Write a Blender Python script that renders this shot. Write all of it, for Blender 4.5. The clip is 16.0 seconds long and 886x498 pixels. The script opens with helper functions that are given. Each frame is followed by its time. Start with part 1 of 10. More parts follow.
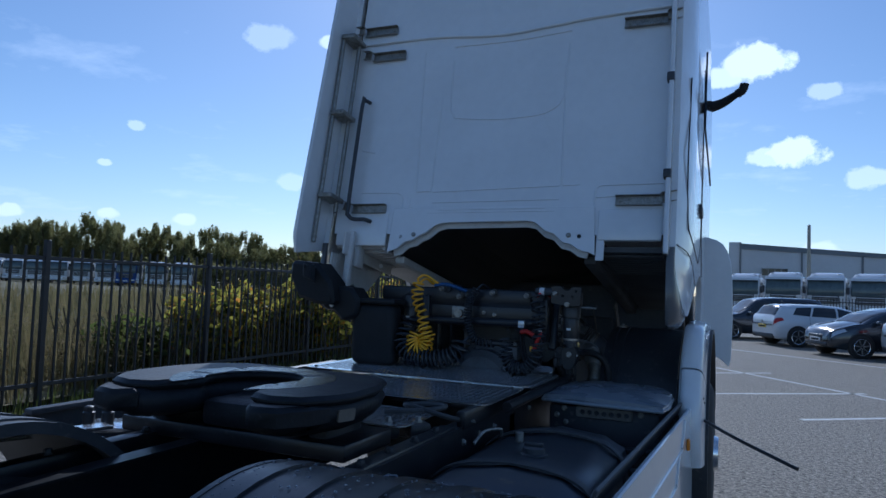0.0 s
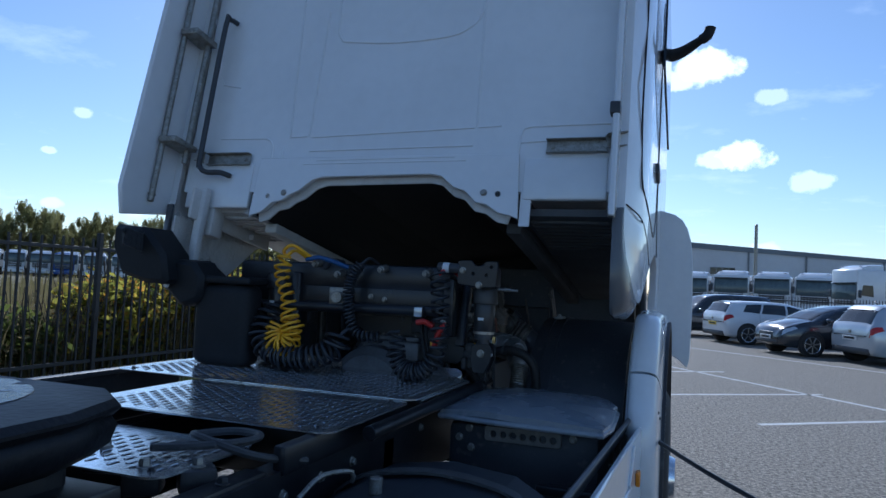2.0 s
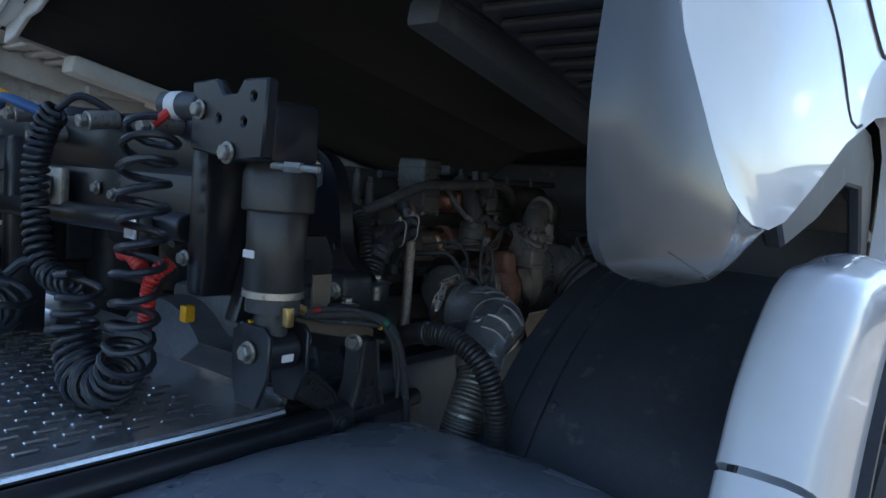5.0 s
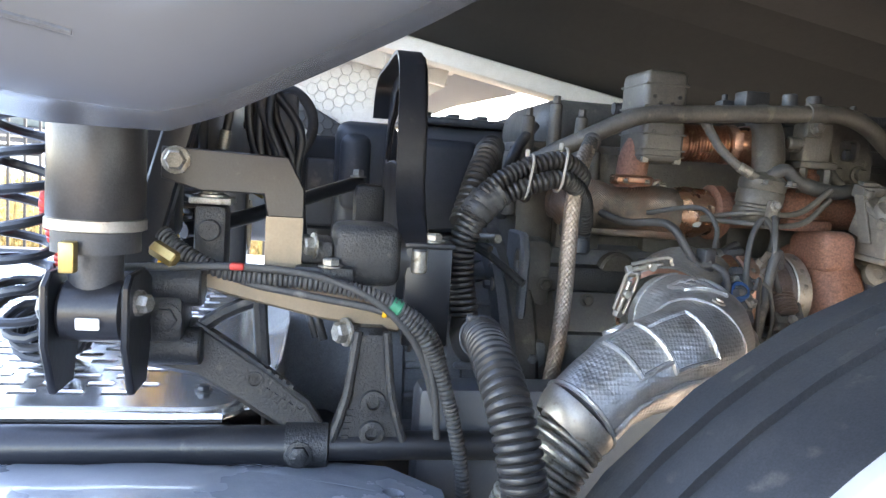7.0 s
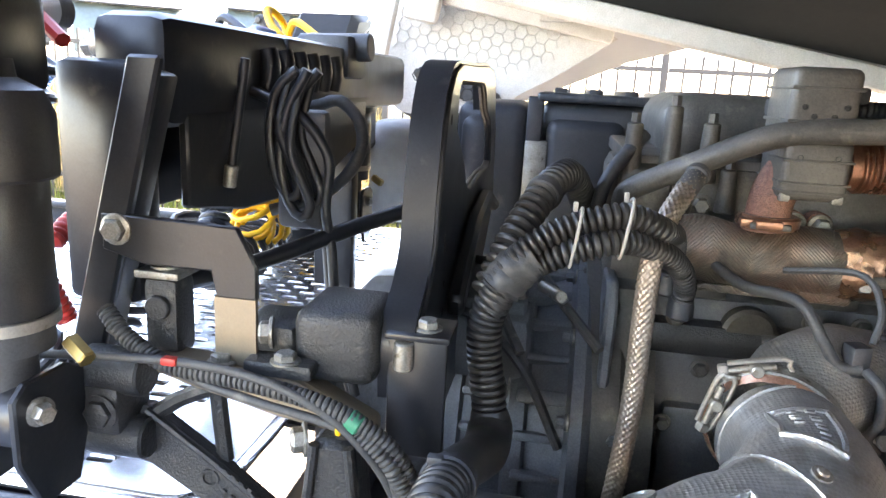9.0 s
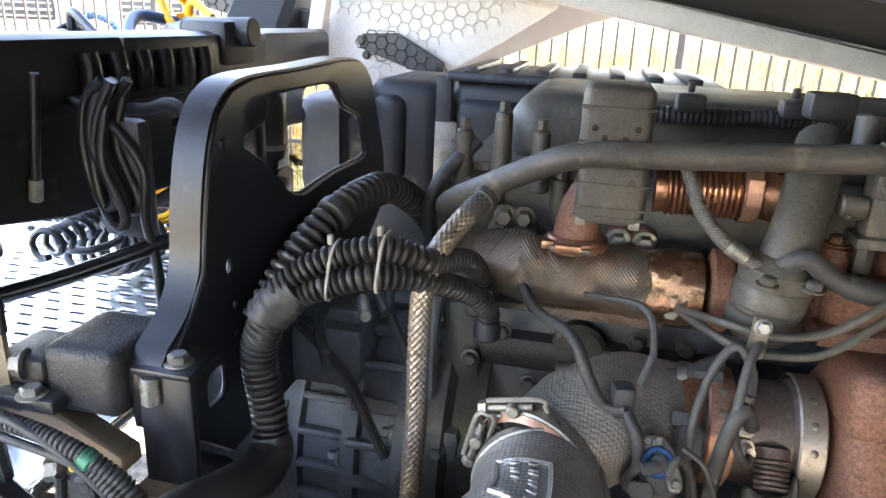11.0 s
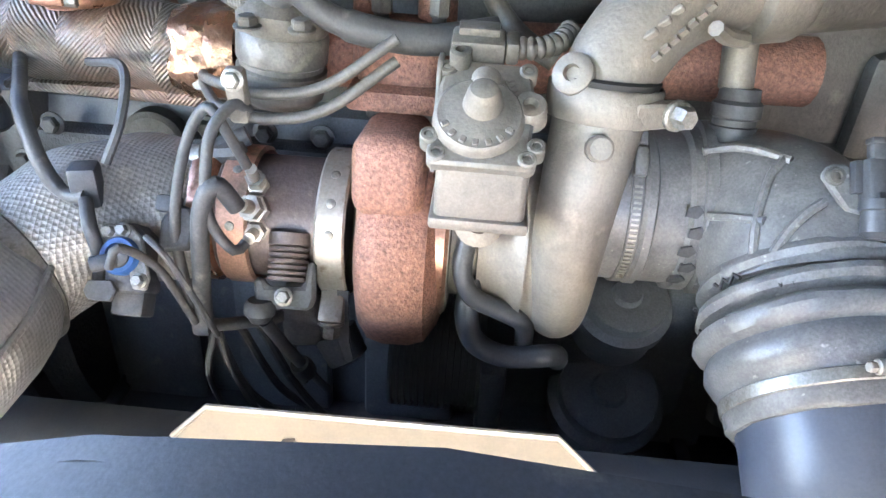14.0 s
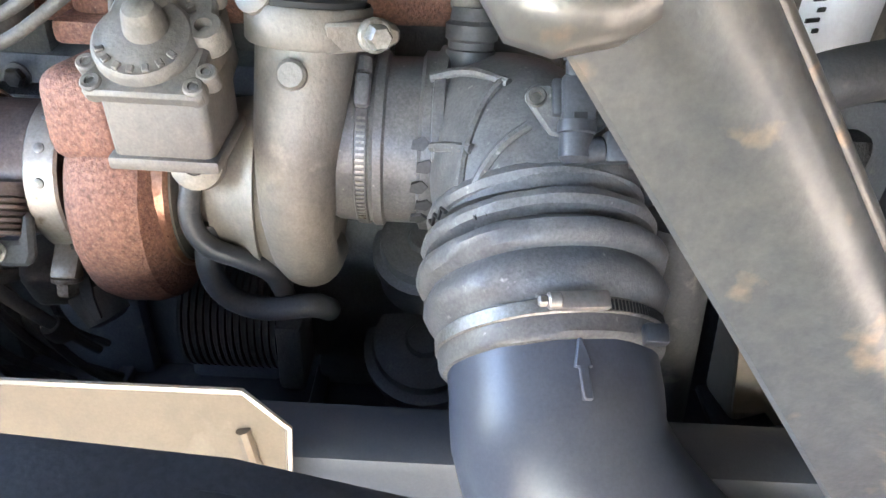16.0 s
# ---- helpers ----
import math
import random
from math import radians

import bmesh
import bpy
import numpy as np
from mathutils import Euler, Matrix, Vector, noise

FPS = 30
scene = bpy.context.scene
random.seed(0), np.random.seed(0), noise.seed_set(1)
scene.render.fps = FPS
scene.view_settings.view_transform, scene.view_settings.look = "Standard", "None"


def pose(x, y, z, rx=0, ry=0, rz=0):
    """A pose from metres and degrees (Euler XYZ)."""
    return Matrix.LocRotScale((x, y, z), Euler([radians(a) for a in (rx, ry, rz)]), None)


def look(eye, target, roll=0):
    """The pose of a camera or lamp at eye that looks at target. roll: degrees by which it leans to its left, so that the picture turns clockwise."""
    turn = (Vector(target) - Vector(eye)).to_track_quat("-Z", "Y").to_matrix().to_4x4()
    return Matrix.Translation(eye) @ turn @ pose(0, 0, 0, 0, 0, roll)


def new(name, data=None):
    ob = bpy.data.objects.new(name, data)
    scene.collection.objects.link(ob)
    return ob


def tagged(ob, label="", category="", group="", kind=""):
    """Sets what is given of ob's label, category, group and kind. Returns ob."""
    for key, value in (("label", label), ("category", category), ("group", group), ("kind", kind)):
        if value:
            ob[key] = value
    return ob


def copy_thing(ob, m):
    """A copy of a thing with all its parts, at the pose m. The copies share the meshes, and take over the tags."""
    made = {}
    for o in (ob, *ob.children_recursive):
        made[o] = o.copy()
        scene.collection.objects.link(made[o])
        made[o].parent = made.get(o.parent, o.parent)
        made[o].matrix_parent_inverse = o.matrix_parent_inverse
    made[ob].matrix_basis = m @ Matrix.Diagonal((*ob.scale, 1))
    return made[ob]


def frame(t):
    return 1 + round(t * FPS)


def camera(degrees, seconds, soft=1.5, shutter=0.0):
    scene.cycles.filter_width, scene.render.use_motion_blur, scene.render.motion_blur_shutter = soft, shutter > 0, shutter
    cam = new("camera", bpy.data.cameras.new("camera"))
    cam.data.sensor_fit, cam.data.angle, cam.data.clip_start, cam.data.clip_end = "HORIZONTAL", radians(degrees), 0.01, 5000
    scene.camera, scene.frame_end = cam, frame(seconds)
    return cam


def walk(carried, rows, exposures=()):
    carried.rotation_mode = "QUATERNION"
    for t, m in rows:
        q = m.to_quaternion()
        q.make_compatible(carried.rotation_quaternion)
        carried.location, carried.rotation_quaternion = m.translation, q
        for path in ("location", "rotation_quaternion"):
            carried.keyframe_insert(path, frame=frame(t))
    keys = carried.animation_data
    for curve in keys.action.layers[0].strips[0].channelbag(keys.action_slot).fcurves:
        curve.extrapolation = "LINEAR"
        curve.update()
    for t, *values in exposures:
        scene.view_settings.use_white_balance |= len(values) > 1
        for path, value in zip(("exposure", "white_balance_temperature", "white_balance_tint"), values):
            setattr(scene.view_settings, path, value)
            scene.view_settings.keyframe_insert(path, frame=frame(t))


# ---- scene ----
cam = camera(65.3, 16.0)
PATH = [
    (0, (1.417, -4.078, 1.59), (0.63, -2.242, 1.696), 2.1),
    (0.5, (1.396, -3.937, 1.569), (0.625, -2.095, 1.674), 2.2),
    (1, (1.403, -3.665, 1.566), (0.645, -1.817, 1.672), 2.4),
    (1.5, (1.344, -3.328, 1.528), (0.605, -1.472, 1.632), 2.6),
    (2, (1.338, -2.911, 1.506), (0.671, -1.029, 1.606), 2.7),
    (2.5, (1.348, -2.486, 1.535), (0.723, -0.586, 1.583), 3.0),
    (3, (1.323, -2.066, 1.533), (0.699, -0.166, 1.539), 3.0),
    (3.5, (1.37, -1.677, 1.526), (0.734, 0.219, 1.483), 2.6),
    (4, (1.376, -1.321, 1.517), (0.582, 0.511, 1.409), 2.5),
    (4.2, (1.369, -1.171, 1.515), (0.494, 0.622, 1.386), 3.0),
    (6.3, (1.347, 0.03, 1.387), (-0.449, 0.896, 1.227), 4.0),
    (6.5, (1.341, 0.115, 1.385), (-0.523, 0.821, 1.215), 3.5),
    (7, (1.247, 0.27, 1.373), (-0.71, 0.616, 1.154), 3.9),
    (7.5, (1.154, 0.362, 1.388), (-0.821, 0.475, 1.096), 3.1),
    (8, (1.075, 0.429, 1.402), (-0.892, 0.373, 1.042), 3.1),
    (8.2, (1.065, 0.441, 1.424), (-0.896, 0.299, 1.058), 3.0),
    (10.3, (0.945, 0.708, 1.617), (-0.934, 0.308, 1.061), 2.7),
    (10.5, (0.942, 0.731, 1.616), (-0.931, 0.333, 1.039), 2.8),
    (11, (0.918, 0.793, 1.622), (-0.936, 0.395, 0.985), 2.6),
    (11.5, (0.887, 0.848, 1.629), (-0.96, 0.492, 0.951), 2.6),
    (12, (0.854, 0.924, 1.622), (-0.996, 0.664, 0.909), 2.7),
    (12.5, (0.817, 0.98, 1.591), (-1.024, 0.844, 0.821), 3.4),
    (13, (0.807, 1.03, 1.565), (-0.995, 0.933, 0.702), 3.6),
    (13.5, (0.78, 1.08, 1.535), (-0.969, 0.994, 0.569), 3.8),
    (14, (0.759, 1.152, 1.522), (-0.954, 1.078, 0.494), 3.8),
    (14.5, (0.74, 1.203, 1.513), (-0.94, 1.147, 0.431), 3.6),
    (15, (0.733, 1.243, 1.516), (-0.93, 1.204, 0.406), 3.8),
    (15.5, (0.732, 1.312, 1.508), (-0.927, 1.284, 0.391), 3.7),
    (16, (0.722, 1.338, 1.498), (-0.935, 1.356, 0.377), 3.5),
]
walk(cam, [(t, look(eye, target, roll)) for t, eye, target, roll in PATH],
     exposures=[(0.0, -0.42, 5000, 11), (2.0, -0.1, 5150, 11), (2.5, 0.18, 5450, 11), (3.0, 0.36, 5650, 12), (3.5, 0.38, 5750, 12), (4.2, 0.36, 5750, 11), (5.2, 1.3, 6200, 12), (6.3, 2.1, 6900, 17),
                (6.8, 3.75, 7400, 19), (7.3, 4.72, 7900, 20), (8.2, 4.95, 8100, 20), (10.3, 4.1, 8300, 21), (11.5, 4.72, 7700, 21), (12.5, 4.68, 7300, 21),
                (13.0, 5.35, 7100, 20), (13.5, 6.0, 6900, 20), (14.5, 5.95, 6750, 19), (15.0, 5.9, 6800, 19), (16.0, 5.65, 6950, 20)])


# ---------------------------------------------------------------- light
SUN_DIR = Vector((-0.38, 0.925, 0.74)).normalized()
world = bpy.data.worlds.new("sky")
scene.world = world
world.use_nodes = True
wn, wl = world.node_tree.nodes, world.node_tree.links
wn.clear()
w_out = wn.new("ShaderNodeOutputWorld")
w_bg = wn.new("ShaderNodeBackground")
w_sky = wn.new("ShaderNodeTexSky")
w_sky.sky_type = "NISHITA"
w_sky.sun_disc = False
w_sky.sun_elevation = math.asin(SUN_DIR.z)
w_sky.sun_rotation = math.atan2(SUN_DIR.x, SUN_DIR.y)
w_sky.air_density, w_sky.dust_density, w_sky.ozone_density = 1.0, 0.3, 1.8
w_bg.inputs["Strength"].default_value = 0.115
# small fair-weather clouds
w_tc = wn.new("ShaderNodeTexCoord")
w_sep = wn.new("ShaderNodeSeparateXYZ")
wl.new(w_tc.outputs["Generated"], w_sep.inputs[0])
w_add = wn.new("ShaderNodeMath"); w_add.operation = "ADD"; w_add.inputs[1].default_value = 0.12
wl.new(w_sep.outputs[2], w_add.inputs[0])
w_dx = wn.new("ShaderNodeMath"); w_dx.operation = "DIVIDE"
w_dy = wn.new("ShaderNodeMath"); w_dy.operation = "DIVIDE"
wl.new(w_sep.outputs[0], w_dx.inputs[0]); wl.new(w_add.outputs[0], w_dx.inputs[1])
wl.new(w_sep.outputs[1], w_dy.inputs[0]); wl.new(w_add.outputs[0], w_dy.inputs[1])
w_comb = wn.new("ShaderNodeCombineXYZ")
wl.new(w_dx.outputs[0], w_comb.inputs[0]); wl.new(w_dy.outputs[0], w_comb.inputs[1])
w_noise = wn.new("ShaderNodeTexNoise")
w_noise.inputs["Scale"].default_value, w_noise.inputs["Detail"].default_value = 2.2, 9.0
w_noise.inputs["Roughness"].default_value = 0.6
wl.new(w_comb.outputs[0], w_noise.inputs["Vector"])
w_wisp = wn.new("ShaderNodeMapRange"); w_wisp.inputs[1].default_value, w_wisp.inputs[2].default_value = 0.56, 0.80
w_wisp.inputs[3].default_value, w_wisp.inputs[4].default_value = 0.0, 0.35
wl.new(w_noise.outputs["Fac"], w_wisp.inputs[0])
w_puff = wn.new("ShaderNodeTexNoise")
w_puff.inputs["Scale"].default_value, w_puff.inputs["Detail"].default_value = 34.0, 9.0
w_puff.inputs["Roughness"].default_value = 0.62
wl.new(w_tc.outputs["Generated"], w_puff.inputs["Vector"])
w_last = w_wisp.outputs[0]
for direction, size, dense in (((0.015, 0.953, 0.300), 0.062, 1.0), ((-0.02, 0.955, 0.285), 0.038, 0.9), ((0.065, 0.981, 0.187), 0.050, 1.0), ((0.03, 0.982, 0.182), 0.036, 0.8), ((0.096, 0.961, 0.26), 0.030, 0.5),
                               ((-0.725, 0.66, 0.194), 0.020, 0.5), ((-0.754, 0.641, 0.143), 0.016, 0.6), ((-0.754, 0.652, 0.078), 0.020, 0.7), ((-0.691, 0.719, 0.077), 0.022, 0.7), ((-0.822, 0.565, 0.073), 0.024, 0.7),
                               ((-0.585, 0.743, 0.326), 0.050, 0.35), ((-0.518, 0.791, 0.327), 0.026, 0.8), ((-0.58, 0.803, 0.138), 0.032, 0.4), ((0.144, 0.978, 0.151), 0.038, 0.6), ((0.097, 0.993, 0.063), 0.034, 0.7), ((0.30, 0.94, 0.13), 0.05, 0.7)):
    sub = wn.new("ShaderNodeVectorMath"); sub.operation = "SUBTRACT"; sub.inputs[1].default_value = direction
    wl.new(w_tc.outputs["Generated"], sub.inputs[0])
    scl = wn.new("ShaderNodeVectorMath"); scl.operation = "MULTIPLY"; scl.inputs[1].default_value = (1, 1, 1.9)
    wl.new(sub.outputs[0], scl.inputs[0])
    ln = wn.new("ShaderNodeVectorMath"); ln.operation = "LENGTH"; wl.new(scl.outputs[0], ln.inputs[0])
    near = wn.new("ShaderNodeMapRange"); near.inputs[1].default_value, near.inputs[2].default_value = size * 1.15, 0.0
    near.inputs[3].default_value, near.inputs[4].default_value = 0.0, 1.0
    wl.new(ln.outputs["Value"], near.inputs[0])
    add = wn.new("ShaderNodeMath"); add.operation = "ADD"; wl.new(near.outputs[0], add.inputs[0]); wl.new(w_puff.outputs["Fac"], add.inputs[1])
    edge = wn.new("ShaderNodeMapRange"); edge.inputs[1].default_value, edge.inputs[2].default_value = 0.86, 1.02
    edge.inputs[3].default_value, edge.inputs[4].default_value = 0.0, dense
    wl.new(add.outputs[0], edge.inputs[0])
    big = wn.new("ShaderNodeMath"); big.operation = "MAXIMUM"; wl.new(w_last, big.inputs[0]); wl.new(edge.outputs[0], big.inputs[1])
    w_last = big.outputs[0]
w_mix = wn.new("ShaderNodeMix"); w_mix.data_type = "RGBA"
w_mix.inputs[7].default_value = (11.5, 12.2, 13.0, 1)
wl.new(w_last, w_mix.inputs[0]); wl.new(w_sky.outputs[0], w_mix.inputs[6])
wl.new(w_mix.outputs[2], w_bg.inputs["Color"])
wl.new(w_bg.outputs[0], w_out.inputs[0])

sun = new("sun", bpy.data.lights.new("sun", "SUN"))
sun.data.energy, sun.data.angle, sun.data.color = 3.6, radians(0.5), (1.0, 0.95, 0.87)
sun.matrix_world = look((0, 0, 30), Vector((0, 0, 30)) - SUN_DIR)


# ---------------------------------------------------------------- materials
def mat(name, a, b=None, rough=0.6, metal=0.0, scale=8.0, bump=0.15, bscale=60.0, spot=None, spot_at=0.62, rvar=0.12,
        coat=0.0, alpha=1.0, trans=0.0, bdist=0.002, per_piece=0.0, spec=None, grain=420.0, speckle=0.27):
    """Two colours mixed by coarse and fine noise, an optional third in spots with fine grain, roughness variation and fine relief."""
    m = bpy.data.materials.new(name)
    m.use_nodes = True
    n, l = m.node_tree.nodes, m.node_tree.links
    p = n["Principled BSDF"]
    tc = n.new("ShaderNodeTexCoord")
    b = b or tuple(c * 0.8 for c in a)
    n1 = n.new("ShaderNodeTexNoise"); n1.inputs["Scale"].default_value = scale; n1.inputs["Detail"].default_value = 6
    n2 = n.new("ShaderNodeTexNoise"); n2.inputs["Scale"].default_value = scale * 9; n2.inputs["Detail"].default_value = 3
    l.new(tc.outputs["Object"], n1.inputs["Vector"]); l.new(tc.outputs["Object"], n2.inputs["Vector"])
    av = n.new("ShaderNodeMath"); av.operation = "MULTIPLY_ADD"; av.inputs[1].default_value = 0.9
    sc = n.new("ShaderNodeMath"); sc.operation = "MULTIPLY_ADD"; sc.inputs[1].default_value = 2.2; sc.inputs[2].default_value = -1.22
    l.new(n1.outputs["Fac"], sc.inputs[0]); l.new(n2.outputs["Fac"], av.inputs[0]); l.new(sc.outputs[0], av.inputs[2])
    mx = n.new("ShaderNodeMix"); mx.data_type = "RGBA"; mx.clamp_factor = True
    mx.inputs[6].default_value, mx.inputs[7].default_value = (*a, 1), (*b, 1)
    l.new(av.outputs[0], mx.inputs[0])
    col = mx.outputs[2]
    if spot:
        n3 = n.new("ShaderNodeTexNoise"); n3.inputs["Scale"].default_value = scale * 2.7; n3.inputs["Detail"].default_value = 8
        l.new(tc.outputs["Object"], n3.inputs["Vector"])
        r3 = n.new("ShaderNodeValToRGB")
        r3.color_ramp.elements[0].position, r3.color_ramp.elements[1].position = spot_at, min(1.0, spot_at + 0.12)
        l.new(n3.outputs["Fac"], r3.inputs[0])
        m3 = n.new("ShaderNodeMix"); m3.data_type = "RGBA"
        m3.inputs[7].default_value = (*spot, 1)
        l.new(r3.outputs[0], m3.inputs[0]); l.new(col, m3.inputs[6])
        ng = n.new("ShaderNodeTexNoise"); ng.inputs["Scale"].default_value = grain; ng.inputs["Detail"].default_value = 5; ng.inputs["Roughness"].default_value = 0.7
        l.new(tc.outputs["Object"], ng.inputs["Vector"])
        mg_ = n.new("ShaderNodeMapRange"); mg_.inputs[1].default_value, mg_.inputs[2].default_value, mg_.inputs[3].default_value, mg_.inputs[4].default_value = 0.30, 0.70, 1 - speckle, 1 + speckle
        hg = n.new("ShaderNodeHueSaturation")
        l.new(ng.outputs["Fac"], mg_.inputs[0]); l.new(mg_.outputs[0], hg.inputs["Value"]); l.new(m3.outputs[2], hg.inputs["Color"])
        col = hg.outputs[0]
    if per_piece:
        oi = n.new("ShaderNodeObjectInfo")
        hv = n.new("ShaderNodeHueSaturation")
        mr = n.new("ShaderNodeMapRange"); mr.inputs[3].default_value, mr.inputs[4].default_value = 1 - per_piece, 1 + per_piece
        l.new(oi.outputs["Random"], mr.inputs[0]); l.new(mr.outputs[0], hv.inputs["Value"]); l.new(col, hv.inputs["Color"])
        col = hv.outputs[0]
    l.new(col, p.inputs["Base Color"])
    rr = n.new("ShaderNodeMapRange")
    rr.inputs[3].default_value, rr.inputs[4].default_value = max(0.02, rough - rvar), min(1.0, rough + rvar)
    l.new(n1.outputs["Fac"], rr.inputs[0]); l.new(rr.outputs[0], p.inputs["Roughness"])
    p.inputs["Metallic"].default_value = metal
    p.inputs["Coat Weight"].default_value = coat
    p.inputs["Alpha"].default_value = alpha
    p.inputs["Transmission Weight"].default_value = trans
    if spec is not None:
        p.inputs["Specular IOR Level"].default_value = spec
    if bump:
        nb = n.new("ShaderNodeTexNoise"); nb.inputs["Scale"].default_value = bscale; nb.inputs["Detail"].default_value = 4
        l.new(tc.outputs["Object"], nb.inputs["Vector"])
        bp = n.new("ShaderNodeBump"); bp.inputs["Strength"].default_value = bump; bp.inputs["Distance"].default_value = bdist
        l.new(nb.outputs["Fac"], bp.inputs["Height"]); l.new(bp.outputs[0], p.inputs["Normal"])
    return m


def embossed(m, kind, scale, strength=0.6, dist=0.003):
    """Adds a pressed pattern (checks, ribs or cells) to a material's relief."""
    n, l = m.node_tree.nodes, m.node_tree.links
    p = n["Principled BSDF"]
    tc = n.new("ShaderNodeTexCoord")
    if kind == "chevron":
        sx = n.new("ShaderNodeSeparateXYZ"); l.new(tc.outputs["Object"], sx.inputs[0])
        fold = n.new("ShaderNodeMath"); fold.operation = "PINGPONG"; fold.inputs[1].default_value = 0.045; l.new(sx.outputs[1], fold.inputs[0])
        cx = n.new("ShaderNodeCombineXYZ"); l.new(fold.outputs[0], cx.inputs[1]); l.new(sx.outputs[2], cx.inputs[2])
        t = n.new("ShaderNodeTexWave"); t.inputs["Scale"].default_value = scale * 0.62; t.bands_direction = "DIAGONAL"; t.inputs["Distortion"].default_value = 0.5
        tc = cx
        out = t.outputs["Fac"]
    elif kind == "cells":
        t = n.new("ShaderNodeTexVoronoi"); t.inputs["Scale"].default_value = scale; t.inputs["Randomness"].default_value = 0.12
        out = t.outputs["Distance"]
    else:
        t = n.new("ShaderNodeTexWave"); t.inputs["Scale"].default_value = scale
        t.inputs["Distortion"].default_value = 0.6
        t.bands_direction = "DIAGONAL"
        out = t.outputs["Fac"]
    l.new(tc.outputs[0] if kind == "chevron" else tc.outputs["Object"], t.inputs["Vector"])
    bp = n.new("ShaderNodeBump"); bp.inputs["Strength"].default_value = strength; bp.inputs["Distance"].default_value = dist
    l.new(out, bp.inputs["Height"])
    if p.inputs["Normal"].links:
        l.new(p.inputs["Normal"].links[0].from_socket, bp.inputs["Normal"])
    l.new(bp.outputs[0], p.inputs["Normal"])
    return m


def leafy(m, share=0.5):
    """Lets part of the light through thin leaves."""
    n, l = m.node_tree.nodes, m.node_tree.links
    p = n["Principled BSDF"]
    tr = n.new("ShaderNodeBsdfTranslucent")
    mx = n.new("ShaderNodeMixShader"); mx.inputs[0].default_value = share
    l.new(p.inputs["Base Color"].links[0].from_socket, tr.inputs["Color"])
    l.new(p.outputs[0], mx.inputs[1]); l.new(tr.outputs[0], mx.inputs[2])
    l.new(mx.outputs[0], n["Material Output"].inputs["Surface"])
    return m


M_WHITE = mat("white_paint", (0.78, 0.79, 0.80), (0.70, 0.71, 0.72), rough=0.22, coat=0.7, scale=2.0, bump=0.02, bscale=20, rvar=0.05)
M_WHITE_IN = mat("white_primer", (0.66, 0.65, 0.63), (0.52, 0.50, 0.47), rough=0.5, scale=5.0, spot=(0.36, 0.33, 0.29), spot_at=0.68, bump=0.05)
M_BLACK = mat("black_steel", (0.011, 0.012, 0.015), (0.020, 0.020, 0.022), rough=0.33, scale=11, spot=(0.055, 0.051, 0.046), spot_at=0.66, bump=0.12, bscale=120)
M_CAST = mat("black_casting", (0.020, 0.021, 0.023), (0.038, 0.037, 0.036), rough=0.40, scale=18, spot=(0.085, 0.078, 0.068), spot_at=0.62, bump=0.9, bscale=340, bdist=0.0016)
M_PLASTIC = mat("black_plastic", (0.036, 0.039, 0.045), (0.060, 0.061, 0.064), rough=0.46, scale=7, spot=(0.115, 0.108, 0.098), spot_at=0.62, bump=0.12, bscale=300)
M_RUBBER = mat("black_rubber", (0.044, 0.045, 0.047), (0.078, 0.075, 0.070), rough=0.55, scale=16, spot=(0.145, 0.135, 0.12), spot_at=0.62, bump=0.2, bscale=200)
M_DUST = mat("dusty_engine_paint", (0.105, 0.096, 0.082), (0.050, 0.047, 0.043), rough=0.47, scale=14, spot=(0.165, 0.148, 0.118), spot_at=0.62, bump=0.5, bscale=240, bdist=0.0014)
M_DUSTALU = mat("dusty_cast_aluminium", (0.225, 0.200, 0.168), (0.140, 0.127, 0.110), rough=0.55, metal=0.35, scale=12, spot=(0.29, 0.26, 0.215), spot_at=0.60, bump=0.4, bscale=300, bdist=0.0012, speckle=0.15)
M_GEAR = mat("grey_gearbox_casting", (0.175, 0.182, 0.194), (0.115, 0.121, 0.131), rough=0.55, metal=0.25, scale=9, spot=(0.13, 0.128, 0.122), spot_at=0.62, bump=0.3, bscale=220, bdist=0.001)
M_RUST = mat("heat_rusted_iron", (0.31, 0.145, 0.100), (0.115, 0.060, 0.046), rough=0.62, metal=0.2, scale=260, spot=(0.40, 0.24, 0.17), spot_at=0.60, bump=0.9, bscale=420, bdist=0.0014)
M_HEATSHIELD = embossed(mat("heat_stained_foil", (0.195, 0.165, 0.135), (0.30, 0.170, 0.118), rough=0.40, metal=0.55, scale=9, spot=(0.11, 0.098, 0.082), spot_at=0.58, bump=0.5, bscale=45, bdist=0.006), "chevron", 230, 0.45, 0.0024)
M_COPPER = mat("heat_tinted_steel", (0.50, 0.27, 0.185), (0.27, 0.135, 0.090), rough=0.30, metal=0.85, scale=22, spot=(0.60, 0.42, 0.25), spot_at=0.60, bump=0.25, bscale=200)
M_FOIL = embossed(mat("embossed_silver_foil", (0.50, 0.49, 0.47), (0.34, 0.33, 0.315), rough=0.38, metal=0.75, scale=10, spot=(0.30, 0.28, 0.25), spot_at=0.58, bump=0.7, bscale=22, bdist=0.007, rvar=0.10, speckle=0.1), "cells", 230, 0.42, 0.0022)
M_GOLDFOIL = mat("crumpled_gold_foil", (0.42, 0.255, 0.155), (0.30, 0.145, 0.10), rough=0.27, metal=0.85, scale=30, spot=(0.30, 0.17, 0.12), spot_at=0.57, bump=0.5, bscale=130, bdist=0.004)
